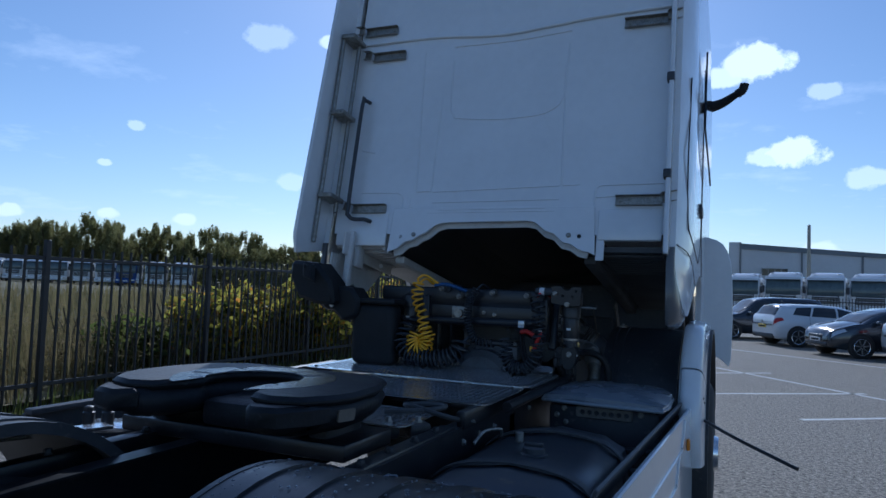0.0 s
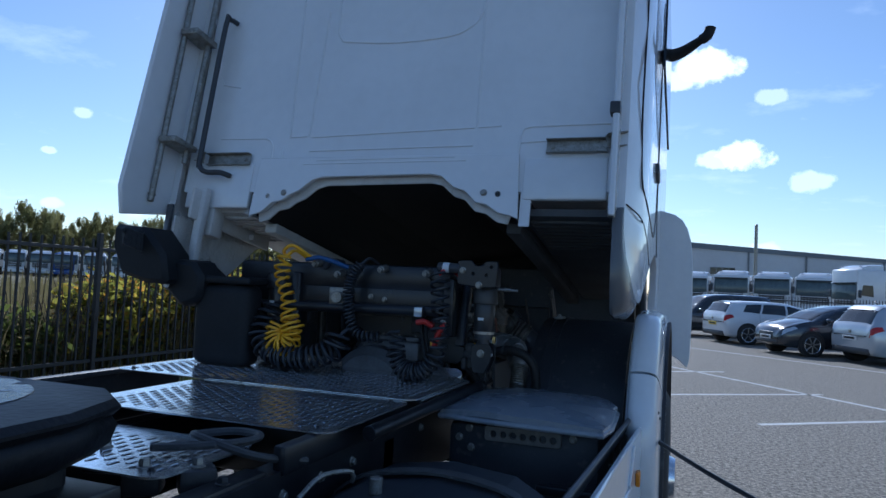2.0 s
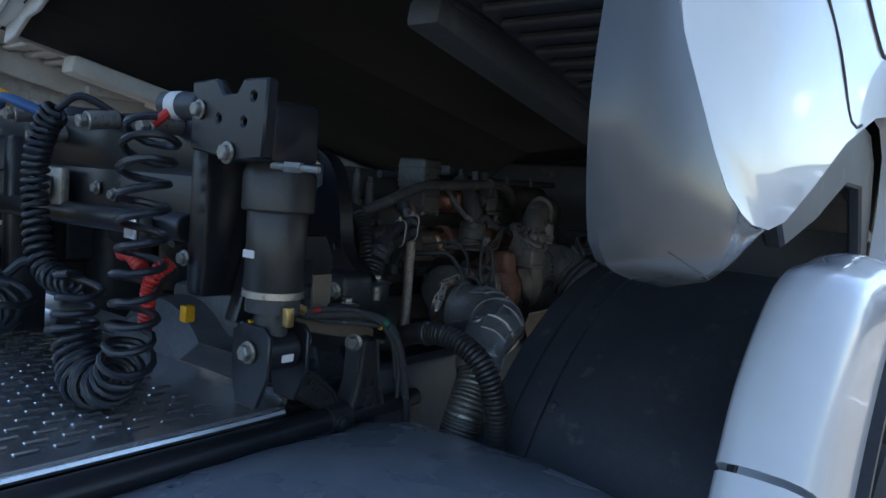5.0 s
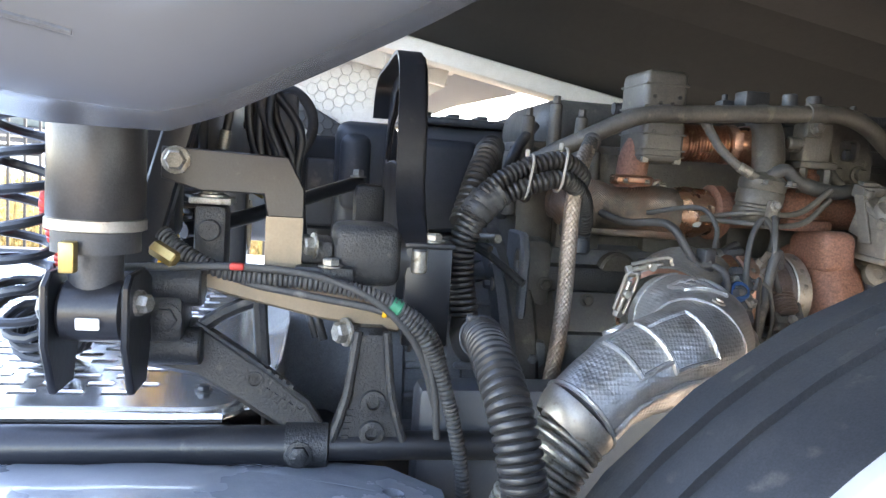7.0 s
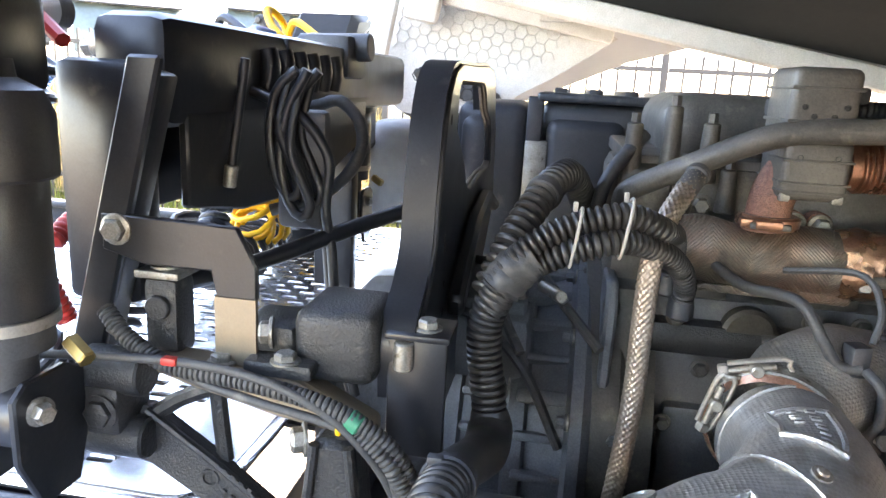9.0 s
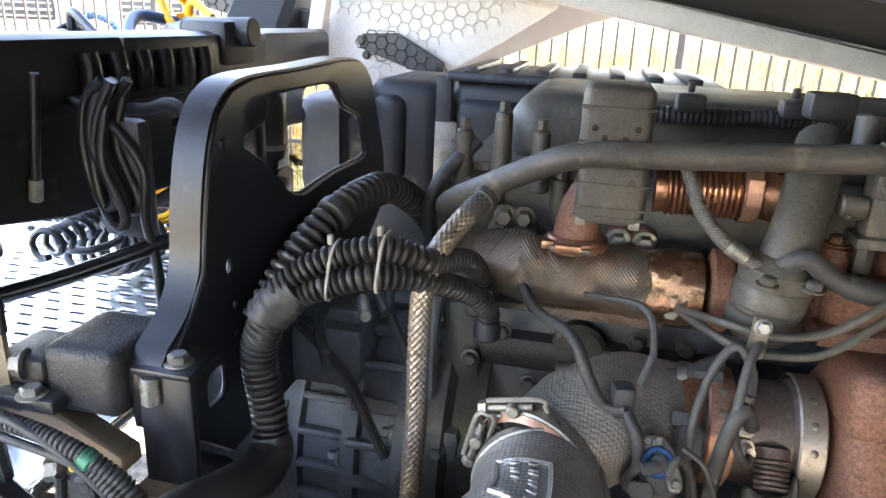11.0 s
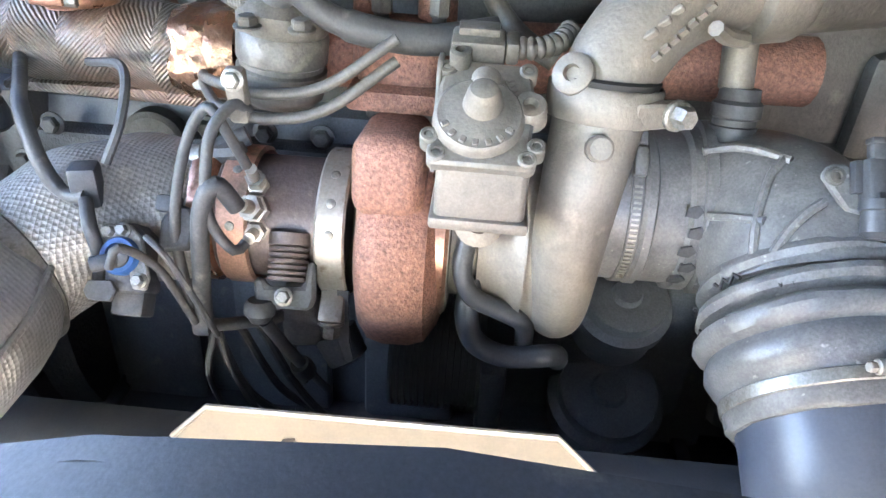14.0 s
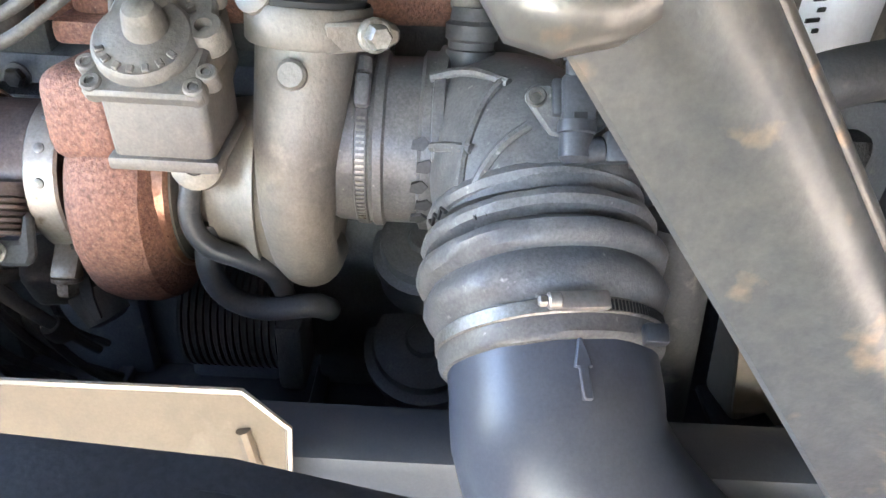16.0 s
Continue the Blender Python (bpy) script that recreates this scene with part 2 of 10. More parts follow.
M_FOILGREY = embossed(mat("dull_foil_wrap", (0.36, 0.34, 0.31), (0.24, 0.228, 0.208), rough=0.46, metal=0.5, scale=14, spot=(0.44, 0.39, 0.33), spot_at=0.60, bump=0.4, bscale=40, bdist=0.004), "cells", 260, 0.6, 0.002)
M_STEEL = mat("bright_steel", (0.50, 0.46, 0.40), (0.33, 0.30, 0.26), rough=0.46, metal=0.8, scale=30, spot=(0.25, 0.20, 0.15), spot_at=0.60, bump=0.12, speckle=0.12)
M_ZINC = mat("zinc_plated_steel", (0.36, 0.345, 0.31), (0.21, 0.195, 0.17), rough=0.46, metal=0.75, scale=40, spot=(0.14, 0.12, 0.09), spot_at=0.58, bump=0.1)
M_BRASS = mat("passivated_brass", (0.52, 0.37, 0.14), (0.36, 0.25, 0.11), rough=0.38, metal=0.9, scale=25, bump=0.05)
M_TANSTEEL = mat("galvanised_tan_plate", (0.26, 0.205, 0.145), (0.19, 0.155, 0.115), rough=0.48, metal=0.4, scale=7, spot=(0.31, 0.26, 0.195), spot_at=0.62, bump=0.06, speckle=0.07)
M_ALU = mat("worn_aluminium_plate", (0.86, 0.865, 0.87), (0.70, 0.705, 0.71), rough=0.20, metal=0.92, scale=6, spot=(0.45, 0.44, 0.42), spot_at=0.66, bump=0.06, bscale=90, speckle=0.12)
M_HOSEBRAID = embossed(mat("grey_woven_hose", (0.125, 0.118, 0.105), (0.075, 0.072, 0.066), rough=0.55, scale=40, spot=(0.20, 0.185, 0.16), spot_at=0.6, bump=0.1, bscale=300), "cells", 420, 0.6, 0.002)
M_BRAID = mat("steel_braid", (0.46, 0.375, 0.31), (0.22, 0.175, 0.14), rough=0.40, metal=0.75, scale=180, bump=0.2, bscale=500)
M_YELLOW = mat("yellow_coil_hose", (0.85, 0.44, 0.012), (0.72, 0.36, 0.01), rough=0.4, scale=14, bump=0.03)
M_BLUE = mat("blue_plastic", (0.022, 0.085, 0.24), (0.018, 0.06, 0.16), rough=0.42, scale=14, bump=0.03)
M_RED = mat("red_plastic", (0.50, 0.030, 0.022), (0.38, 0.025, 0.020), rough=0.42, scale=14, bump=0.03)
M_GREEN = mat("green_tape", (0.02, 0.22, 0.12), rough=0.5, scale=14, bump=0.02)
M_LABEL = mat("white_label", (0.72, 0.73, 0.73), (0.6, 0.6, 0.6), rough=0.5, scale=30, bump=0.0)
M_INK = mat("black_ink", (0.02, 0.02, 0.02), rough=0.6, bump=0.0)
M_TIE = mat("pale_cable_tie", (0.40, 0.38, 0.34), (0.30, 0.285, 0.25), rough=0.5, scale=30, bump=0.0)
M_GREASE = mat("greased_black_steel", (0.008, 0.009, 0.011), (0.018, 0.019, 0.023), rough=0.50, spec=0.28, scale=7, spot=(0.05, 0.052, 0.058), spot_at=0.66, bump=0.6, bscale=45, bdist=0.004)
M_WETGREASE = mat("wet_grease", (0.030, 0.034, 0.042), (0.075, 0.082, 0.095), rough=0.18, scale=16, spot=(0.16, 0.17, 0.19), spot_at=0.60, bump=0.8, bscale=40, bdist=0.006)
M_ASPHALT = mat("asphalt", (0.30, 0.262, 0.208), (0.095, 0.085, 0.072), rough=0.85, scale=42, spot=(0.42, 0.37, 0.30), spot_at=0.56, bump=1.0, bscale=150, bdist=0.012, grain=24, speckle=0.95)
M_LINE = mat("worn_road_paint", (0.62, 0.61, 0.58), (0.42, 0.41, 0.39), rough=0.8, scale=7, spot=(0.13, 0.125, 0.115), spot_at=0.66, bump=0.3, bscale=90)
M_FENCE = mat("black_fence_paint", (0.018, 0.018, 0.019), (0.030, 0.028, 0.026), rough=0.5, scale=10, spot=(0.09, 0.06, 0.04), spot_at=0.72, bump=0.1)
M_GRASS = mat("dry_meadow", (0.16, 0.125, 0.055), (0.060, 0.066, 0.022), rough=0.9, scale=0.9, spot=(0.30, 0.24, 0.12), spot_at=0.56, bump=0.6, bscale=18, bdist=0.05)
M_WEED = leafy(mat("dry_weeds", (0.30, 0.225, 0.10), (0.12, 0.125, 0.045), rough=0.8, scale=2.4, spot=(0.46, 0.34, 0.17), spot_at=0.56, bump=0.0), 0.5)
M_BLADE = leafy(mat("dry_grass_blades", (0.27, 0.215, 0.105), (0.13, 0.13, 0.045), rough=0.85, scale=1.7, bump=0.0))
M_LEAF = leafy(mat("hedge_leaves", (0.085, 0.115, 0.030), (0.155, 0.165, 0.040), rough=0.6, scale=1.2, bump=0.0), 0.7)
M_LEAFY = leafy(mat("autumn_leaves", (0.44, 0.38, 0.06), (0.17, 0.21, 0.05), rough=0.55, scale=3.5, spot=(0.62, 0.26, 0.04), spot_at=0.54, bump=0.0), 0.8)
M_TREE = leafy(mat("tree_leaves", (0.27, 0.25, 0.10), (0.16, 0.17, 0.06), rough=0.7, scale=0.35, spot=(0.34, 0.26, 0.09), spot_at=0.6, bump=0.0), 0.6)
M_BARK = mat("bark", (0.09, 0.07, 0.05), (0.05, 0.04, 0.03), rough=0.9, scale=8, bump=0.5)
M_GLASS = mat("dark_window_glass", (0.020, 0.026, 0.032), (0.014, 0.018, 0.024), rough=0.06, rvar=0.03, scale=2, bump=0.0)
M_CARGLASS = mat("tinted_car_glass", (0.035, 0.042, 0.050), (0.025, 0.030, 0.036), rough=0.05, rvar=0.02, scale=2, bump=0.0)
# teal-grey of the reflected sky is put into this glass colour
M_SCREEN = mat("sky_toned_windscreen", (0.10, 0.135, 0.145), (0.05, 0.07, 0.078), rough=0.08, rvar=0.03, scale=1.3, bump=0.0)
M_CLAD = mat("grey_wall_cladding", (0.66, 0.67, 0.68), (0.58, 0.59, 0.60), rough=0.55, scale=0.3, bump=0.05)
M_CLADDARK = mat("dark_wall_cladding", (0.19, 0.205, 0.22), (0.16, 0.172, 0.185), rough=0.5, scale=0.3, bump=0.05)
M_CARGREY = mat("dark_grey_car_paint", (0.045, 0.052, 0.062), (0.038, 0.044, 0.053), rough=0.2, metal=0.4, coat=0.8, scale=2, bump=0.0, rvar=0.05)
M_CARWHITE = mat("white_car_paint", (0.72, 0.73, 0.74), (0.66, 0.67, 0.68), rough=0.2, coat=0.8, scale=2, bump=0.0, rvar=0.05)
M_CARSILVER = mat("pale_silver_car_paint", (0.50, 0.53, 0.56), (0.46, 0.49, 0.52), rough=0.22, metal=0.3, coat=0.8, scale=2, bump=0.0, rvar=0.05)
M_TYRE = mat("tyre_rubber", (0.022, 0.022, 0.022), (0.035, 0.034, 0.033), rough=0.8, scale=10, bump=0.2)
M_DARKIN = mat("dark_insulation_felt", (0.020, 0.021, 0.022), (0.030, 0.030, 0.030), rough=0.85, scale=6, bump=0.3, bscale=150)
M_LAMPRED = mat("red_tail_lamp", (0.42, 0.02, 0.02), rough=0.15, scale=8, bump=0.0)
M_LAMPCLEAR = mat("clear_lamp_glass", (0.62, 0.64, 0.66), (0.42, 0.44, 0.46), rough=0.12, metal=0.5, scale=20, bump=0.0)
M_BLUECAB = mat("blue_truck_paint", (0.022, 0.075, 0.28), (0.018, 0.06, 0.23), rough=0.3, scale=1, bump=0.0)
M_FROST = mat("milky_plastic_flap", (0.66, 0.69, 0.72), (0.58, 0.61, 0.65), rough=0.35, scale=3, bump=0.03)

# scuffed blue-black plastic, base colour paled to carry the sky's sheen
M_LIDPLASTIC = mat("scuffed_plastic_sky_sheen", (0.20, 0.222, 0.255), (0.30, 0.315, 0.335), rough=0.27, scale=5, spot=(0.38, 0.385, 0.39), spot_at=0.64, bump=0.08, bscale=180, coat=0.4, speckle=0.10)
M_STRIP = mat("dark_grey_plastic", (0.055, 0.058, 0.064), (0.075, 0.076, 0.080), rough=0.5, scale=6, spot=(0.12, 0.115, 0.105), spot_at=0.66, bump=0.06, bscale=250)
M_TANK = mat("dark_dusty_tank_paint", (0.045, 0.052, 0.066), (0.070, 0.072, 0.080), rough=0.36, metal=0.3, scale=4, spot=(0.15, 0.12, 0.09), spot_at=0.66, bump=0.05)
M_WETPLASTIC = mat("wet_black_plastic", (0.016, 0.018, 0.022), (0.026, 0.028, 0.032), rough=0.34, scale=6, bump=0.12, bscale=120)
M_WATER = mat("water_drops", (0.25, 0.27, 0.30), rough=0.04, rvar=0.02, bump=0.0, trans=0.6)
M_SKIRT = mat("grey_skirt_plastic", (0.115, 0.118, 0.126), (0.100, 0.103, 0.110), rough=0.20, rvar=0.06, scale=3, bump=0.04, bscale=120)
M_FLOOR = mat("grey_matt_coating", (0.085, 0.088, 0.092), (0.062, 0.064, 0.068), rough=0.7, scale=5, spot=(0.12, 0.115, 0.105), spot_at=0.64, bump=0.3, bscale=120)
M_BROWN = mat("heat_browned_housing", (0.19, 0.150, 0.135), (0.115, 0.092, 0.086), rough=0.46, metal=0.5, scale=22, spot=(0.27, 0.21, 0.18), spot_at=0.6, bump=0.4, bscale=260, bdist=0.001)
M_STAY = mat("worn_grey_strut_paint", (0.165, 0.150, 0.130), (0.075, 0.076, 0.078), rough=0.34, metal=0.35, scale=13, spot=(0.36, 0.25, 0.16), spot_at=0.60, bump=0.3, bscale=260, bdist=0.0008, speckle=0.10)
M_BOOT = mat("faded_dusty_rubber", (0.105, 0.103, 0.100), (0.175, 0.168, 0.158), rough=0.38, scale=60, spot=(0.38, 0.36, 0.33), spot_at=0.67, bump=0.35, bscale=420, bdist=0.0008)
M_PIPE = mat("glossy_moulded_pipe", (0.065, 0.075, 0.098), (0.095, 0.105, 0.125), rough=0.34, scale=9, spot=(0.17, 0.165, 0.155), spot_at=0.69, bump=0.25, bscale=60, bdist=0.0008, speckle=0.12)
M_SLEEVE = mat("black_spring_rubber", (0.026, 0.025, 0.025), (0.042, 0.040, 0.038), rough=0.36, scale=12, spot=(0.055, 0.051, 0.047), spot_at=0.66, bump=0.3, bscale=500, bdist=0.0006)
# black frame lifted to blue-grey, bluish haze and light painted in
M_RAIL = mat("haze_lifted_frame_paint", (0.060, 0.066, 0.078), (0.085, 0.088, 0.094), rough=0.45, scale=7, spot=(0.13, 0.12, 0.105), spot_at=0.64, bump=0.12, bscale=120, speckle=0.1)
M_EDGE = mat("bare_sheet_edge", (0.62, 0.55, 0.45), (0.48, 0.42, 0.34), rough=0.35, metal=0.7, scale=30, bump=0.0)
# dusty castings, made paler: light reaching the deep bay is in the colour
M_BAY = mat("dusty_casting_bay_light", (0.115, 0.116, 0.118), (0.075, 0.077, 0.082), rough=0.5, scale=13, spot=(0.17, 0.16, 0.14), spot_at=0.62, bump=0.35, bscale=200, bdist=0.0012)
M_FLAKE = mat("flaking_copper_tint", (0.56, 0.33, 0.25), (0.50, 0.29, 0.21), rough=0.42, metal=0.6, scale=9, spot=(0.21, 0.15, 0.11), spot_at=0.50, bump=0.3, bscale=140)
M_SATIN = mat("satin_black_plastic", (0.012, 0.013, 0.015), (0.022, 0.023, 0.025), rough=0.6, spec=0.3, scale=7, bump=0.1, bscale=200)
M_AMBER = mat("amber_lamp", (0.75, 0.26, 0.02), rough=0.2, bump=0.0)
M_PLATE = mat("yellow_plate", (0.72, 0.52, 0.05), (0.66, 0.47, 0.05), rough=0.5, bump=0.0)


# ---------------------------------------------------------------- mesh helpers
def fuse(bm, tmp):
    me = bpy.data.meshes.new("tmp")
    tmp.to_mesh(me); tmp.free()
    bm.from_mesh(me)
    bpy.data.meshes.remove(me)
    return bm


def B():
    return bmesh.new()


def box(bm, c, s, rot=(0, 0, 0), bevel=0.0, seg=2):
    t = B()
    bmesh.ops.create_cube(t, size=1.0)
    bmesh.ops.scale(t, vec=s, verts=t.verts)
    if bevel:
        bmesh.ops.bevel(t, geom=t.edges[:], offset=min(bevel, 0.45 * min(s)), segments=seg, profile=0.5, affect="EDGES")
    bmesh.ops.transform(t, matrix=pose(*c, *rot), verts=t.verts)
    return fuse(bm, t)


def lump(bm, amp, freq, seed=0.0):
    """Uneven cast or crumpled surface."""
    bm.normal_update()
    for v in bm.verts:
        v.co += v.normal * amp * noise.noise(v.co * freq + Vector((seed, 3.1, 7.7)))
    return bm


def axis_frame(d):
    return Vector(d).normalized().to_track_quat("Z", "Y").to_matrix().to_4x4()


def lathe(bm, p0, d, prof, seg=28, cap=True):
    """Turns a profile of (distance along d, radius) round the axis from p0 along d."""
    m = Matrix.Translation(p0) @ axis_frame(d)
    rings = []
    for h, r in prof:
        rings.append([bm.verts.new(m @ Vector((r * math.cos(2 * math.pi * i / seg), r * math.sin(2 * math.pi * i / seg), h))) for i in range(seg)])
    for a, b in zip(rings, rings[1:]):
        for i in range(seg):
            bm.faces.new((a[i], a[(i + 1) % seg], b[(i + 1) % seg], b[i]))
    if cap:
        bm.faces.new(rings[0][::-1]); bm.faces.new(rings[-1])
    return bm


def cyl(bm, p0, p1, r, r1=None, seg=24):
    d = Vector(p1) - Vector(p0)
    L = d.length
    r1 = r if r1 is None else r1
    c = min(0.0025, 0.2 * min(r, r1), 0.2 * L)
    return lathe(bm, p0, d, [(0, r - c), (c, r), (L - c, r1), (L, r1 - c)], seg)


def spline(pts, step=0.012):
    P = [Vector(p) for p in pts]
    P = [2 * P[0] - P[1]] + P + [2 * P[-1] - P[-2]]
    out = []
    for i in range(1, len(P) - 2):
        a, b, c, d = P[i - 1:i + 3]
        n = max(2, int((c - b).length / step))
        for k in range(n):
            t = k / n
            out.append(0.5 * ((2 * b) + (c - a) * t + (2 * a - 5 * b + 4 * c - d) * t * t + (3 * b - a - 3 * c + d) * t ** 3))
    out.append(P[-2])
    return out


def sweep(bm, pts, r, seg=12, step=0.012, smooth=True, rib=0.0, pitch=0.0, flat=None, cap=True):
    """A tube along a smooth line. rib, pitch: height and spacing of corrugations. flat: (w, h) for a flat strip."""
    if rib:
        step = pitch / 4
    path = spline(pts, step) if smooth else [Vector(p) for p in pts]
    t0 = (path[1] - path[0]).normalized()
    up = Vector((0, 0, 1)) if abs(t0.z) < 0.9 else Vector((1, 0, 0))
    nx = t0.cross(up).normalized()
    rings, s = [], 0.0
    for i, p in enumerate(path):
        t = (path[min(i + 1, len(path) - 1)] - path[max(i - 1, 0)]).normalized()
        nx = (nx - t * nx.dot(t)).normalized()
        ny = t.cross(nx)
        if i:
            s += (p - path[i - 1]).length
        rr = (r(s) if callable(r) else r)
        if rib:
            rr += rib * (abs(math.cos(math.pi * i / 4.0)) ** 0.5 - 0.6)
        if flat:
            q = [(-flat[0], -flat[1]), (flat[0], -flat[1]), (flat[0], flat[1]), (-flat[0], flat[1])]
            rings.append([bm.verts.new(p + nx * u * 0.5 + ny * v * 0.5) for u, v in q])
        else:
            rings.append([bm.verts.new(p + (nx * math.cos(2 * math.pi * k / seg) + ny * math.sin(2 * math.pi * k / seg)) * rr) for k in range(seg)])
    m = len(rings[0])
    for a, b in zip(rings, rings[1:]):
        for k in range(m):
            bm.faces.new((a[k], a[(k + 1) % m], b[(k + 1) % m], b[k]))
    if cap:
        bm.faces.new(rings[0][::-1]); bm.faces.new(rings[-1])
    return bm


def slab(bm, outline, origin, u, v, thick, holes=(), bevel=0.0):
    """A plate: an outline in (u, v) from origin, with round or drawn holes, thick along u x v (centred)."""
    t = B()
    o, u, v = Vector(origin), Vector(u).normalized(), Vector(v).normalized()
    w = u.cross(v).normalized()
    edges = []
    for loop in (outline, *holes):
        vs = [t.verts.new(o + u * a + v * b - w * thick / 2) for a, b in loop]
        edges += [t.edges.new((vs[i], vs[(i + 1) % len(vs)])) for i in range(len(vs))]
    bmesh.ops.triangle_fill(t, use_beauty=True, use_dissolve=False, edges=edges, normal=w)
    ret = bmesh.ops.extrude_face_region(t, geom=t.faces[:])
    bmesh.ops.translate(t, vec=w * thick, verts=[e for e in ret["geom"] if isinstance(e, bmesh.types.BMVert)])
    bmesh.ops.recalc_face_normals(t, faces=t.faces)
    if bevel:
        es = [e for e in t.edges if len(e.link_faces) == 2 and e.calc_face_angle(0) > 0.9]
        bmesh.ops.bevel(t, geom=es, offset=bevel, segments=1, affect="EDGES")
    return fuse(bm, t)


def ring_pts(cx, cy, r, n=14, ry=None):
    return [(cx + r * math.cos(2 * math.pi * i / n), cy + (ry or r) * math.sin(2 * math.pi * i / n)) for i in range(n)]


def rounded(x0, y0, x1, y1, r, n=4):
    out = []
    for cx, cy, a in ((x1 - r, y1 - r, 0), (x0 + r, y1 - r, 90), (x0 + r, y0 + r, 180), (x1 - r, y0 + r, 270)):
        out += [(cx + r * math.cos(radians(a + 90 * i / n)), cy + r * math.sin(radians(a + 90 * i / n))) for i in range(n + 1)]
    return out


def finish(me, sharp=38):
    for p in me.polygons:
        p.use_smooth = True
    me.set_sharp_from_angle(angle=radians(sharp))


def wm(ob):
    return wm(ob.parent) @ ob.matrix_parent_inverse @ ob.matrix_basis if ob.parent else ob.matrix_basis.copy()


def part(name, bm, material, parent=None, label="", sharp=38, local=False):
    """Links a bmesh as one mesh object under a thing or a part; drawn in world places, or in the parent's own (local)."""
    bmesh.ops.recalc_face_normals(bm, faces=bm.faces)
    me = bpy.data.meshes.new(name)
    bm.to_mesh(me); bm.free()
    finish(me, sharp)
    me.materials.append(material)
    ob = new(name, me)
    if parent:
        ob.parent = parent
        if not local:
            ob.matrix_parent_inverse = wm(parent).inverted()
    return tagged(ob, label)


def thing(name, label, category, at=(0, 0, 0), group="", kind="", m=None):
    ob = new(name)
    ob.empty_display_size = 0.05
    ob.matrix_world = m if m is not None else Matrix.Translation(at)
    return tagged(ob, label, category, group, kind)


BOLTS = {}


def bolt(parent, p, d, r=0.009, h=0.008, material=None, name="bolt", local=False):
    material = material or M_ZINC
    key = (round(r, 4), round(h, 4), material.name)
    if key not in BOLTS:
        bm = B()
        lathe(bm, (0, 0, 0), (0, 0, 1), [(0, r * 1.35), (h * 0.22, r * 1.35), (h * 0.3, r * 1.2)], 16)
        lathe(bm, (0, 0, h * 0.2), (0, 0, 1), [(0, r), (h * 0.75, r), (h * 0.95, r * 0.8)], 6)
        bmesh.ops.recalc_face_normals(bm, faces=bm.faces)
        me = bpy.data.meshes.new("bolt")
        bm.to_mesh(me); bm.free()
        finish(me); me.materials.append(material)
        BOLTS[key] = me
    ob = new(name, BOLTS[key])
    ob.matrix_basis = Matrix.Translation(p) @ axis_frame(d)
    if parent:
        ob.parent = parent
        if not local:
            ob.matrix_parent_inverse = wm(parent).inverted()
    return ob


# ---------------------------------------------------------------- ground, fence, meadow
def flat(name, x0, y0, x1, y1, z, material, label, cat, cuts=1, wob=0.0):
    bm = B()
    bmesh.ops.create_grid(bm, x_segments=cuts, y_segments=cuts, size=0.5)
    for v in bm.verts:
        v.co = Vector((x0 + (v.co.x + 0.5) * (x1 - x0), y0 + (v.co.y + 0.5) * (y1 - y0), z))
        if wob:
            v.co.z += wob * noise.noise(v.co * 0.25)
    return tagged(part(name, bm, material), label, cat, kind="structure")


flat("ground", -600, -600, 600, 600, 0.0, M_ASPHALT, "worn grey asphalt of a large truck yard", "ground")
FX = -5.9                     # line of the fence
flat("meadow", -400, -300, FX - 0.1, 300, 0.06, M_GRASS, "dry yellow-green meadow behind the fence", "meadow", 60, 0.12)
flat("verge", FX - 0.2, -80, FX + 1.1, 80, 0.012, M_GRASS, "narrow strip of rough grass along the fence", "verge", 40, 0.01)

for i, (x0, y0, x1, y1, wd) in enumerate(((2.2, 6.25, 8.3, 11.0, .1), (0.3, 7.55, 3.45, 9.8, .1), (-1.2, 9.6, 2.1, 12.2, .1), (-1.5, 15.6, 9.0, 2.4, .1),
                                         (-3.0, 22.2, 12.0, 9.2, .12))):
    bm = B()
    d = Vector((x1 - x0, y1 - y0, 0)); n = Vector((-d.y, d.x, 0)).normalized() * wd / 2
    bm.faces.new([bm.verts.new(Vector((x, y, 0.004)) + k * n) for x, y, k in ((x0, y0, -1), (x1, y1, -1), (x1, y1, 1), (x0, y0, 1))])
    tagged(part("parking_line", bm, M_LINE), "worn white painted line on the asphalt", "line", "parking lines", "structure")


def fence_run(y0, y1):
    """Vertical-bar steel fence along the meadow: posts, two rails and bars of their own."""
    f = thing("fence", "black painted vertical-bar steel fence along the meadow", "fence", (FX, y0, 0), kind="structure")
    for z in (0.30, 1.74):
        bm = B(); box(bm, (FX, (y0 + y1) / 2, z), (0.035, y1 - y0, 0.045), bevel=0.004, seg=1)
        part("rail", bm, M_FENCE, f)
    bm = B(); box(bm, (0, 0, 0.90), (0.022, 0.022, 1.94)); pk = part("bar", bm, M_FENCE, f, local=True)
    me = pk.data
    pk.matrix_basis = Matrix.Translation((0, 0.16, 0.0))
    y = y0 + 0.16 + 0.148
    k = 1
    while y < y1:
        ob = new("bar", me); ob.parent = f; ob.matrix_basis = pose(0, y - y0, 0.01 * math.sin(k * 2.1), 0.4 * math.sin(k * 1.7), 0, 0)
        y += 0.148; k += 1
    y = y0
    while y <= y1:
        bm = B(); box(bm, (FX + 0.004, y, 0.96), (0.06, 0.065, 1.98), bevel=0.004, seg=1)
        part("post", bm, M_FENCE, f)
        y += 2.66
    return f


fence_run(-9.2, 20.0)


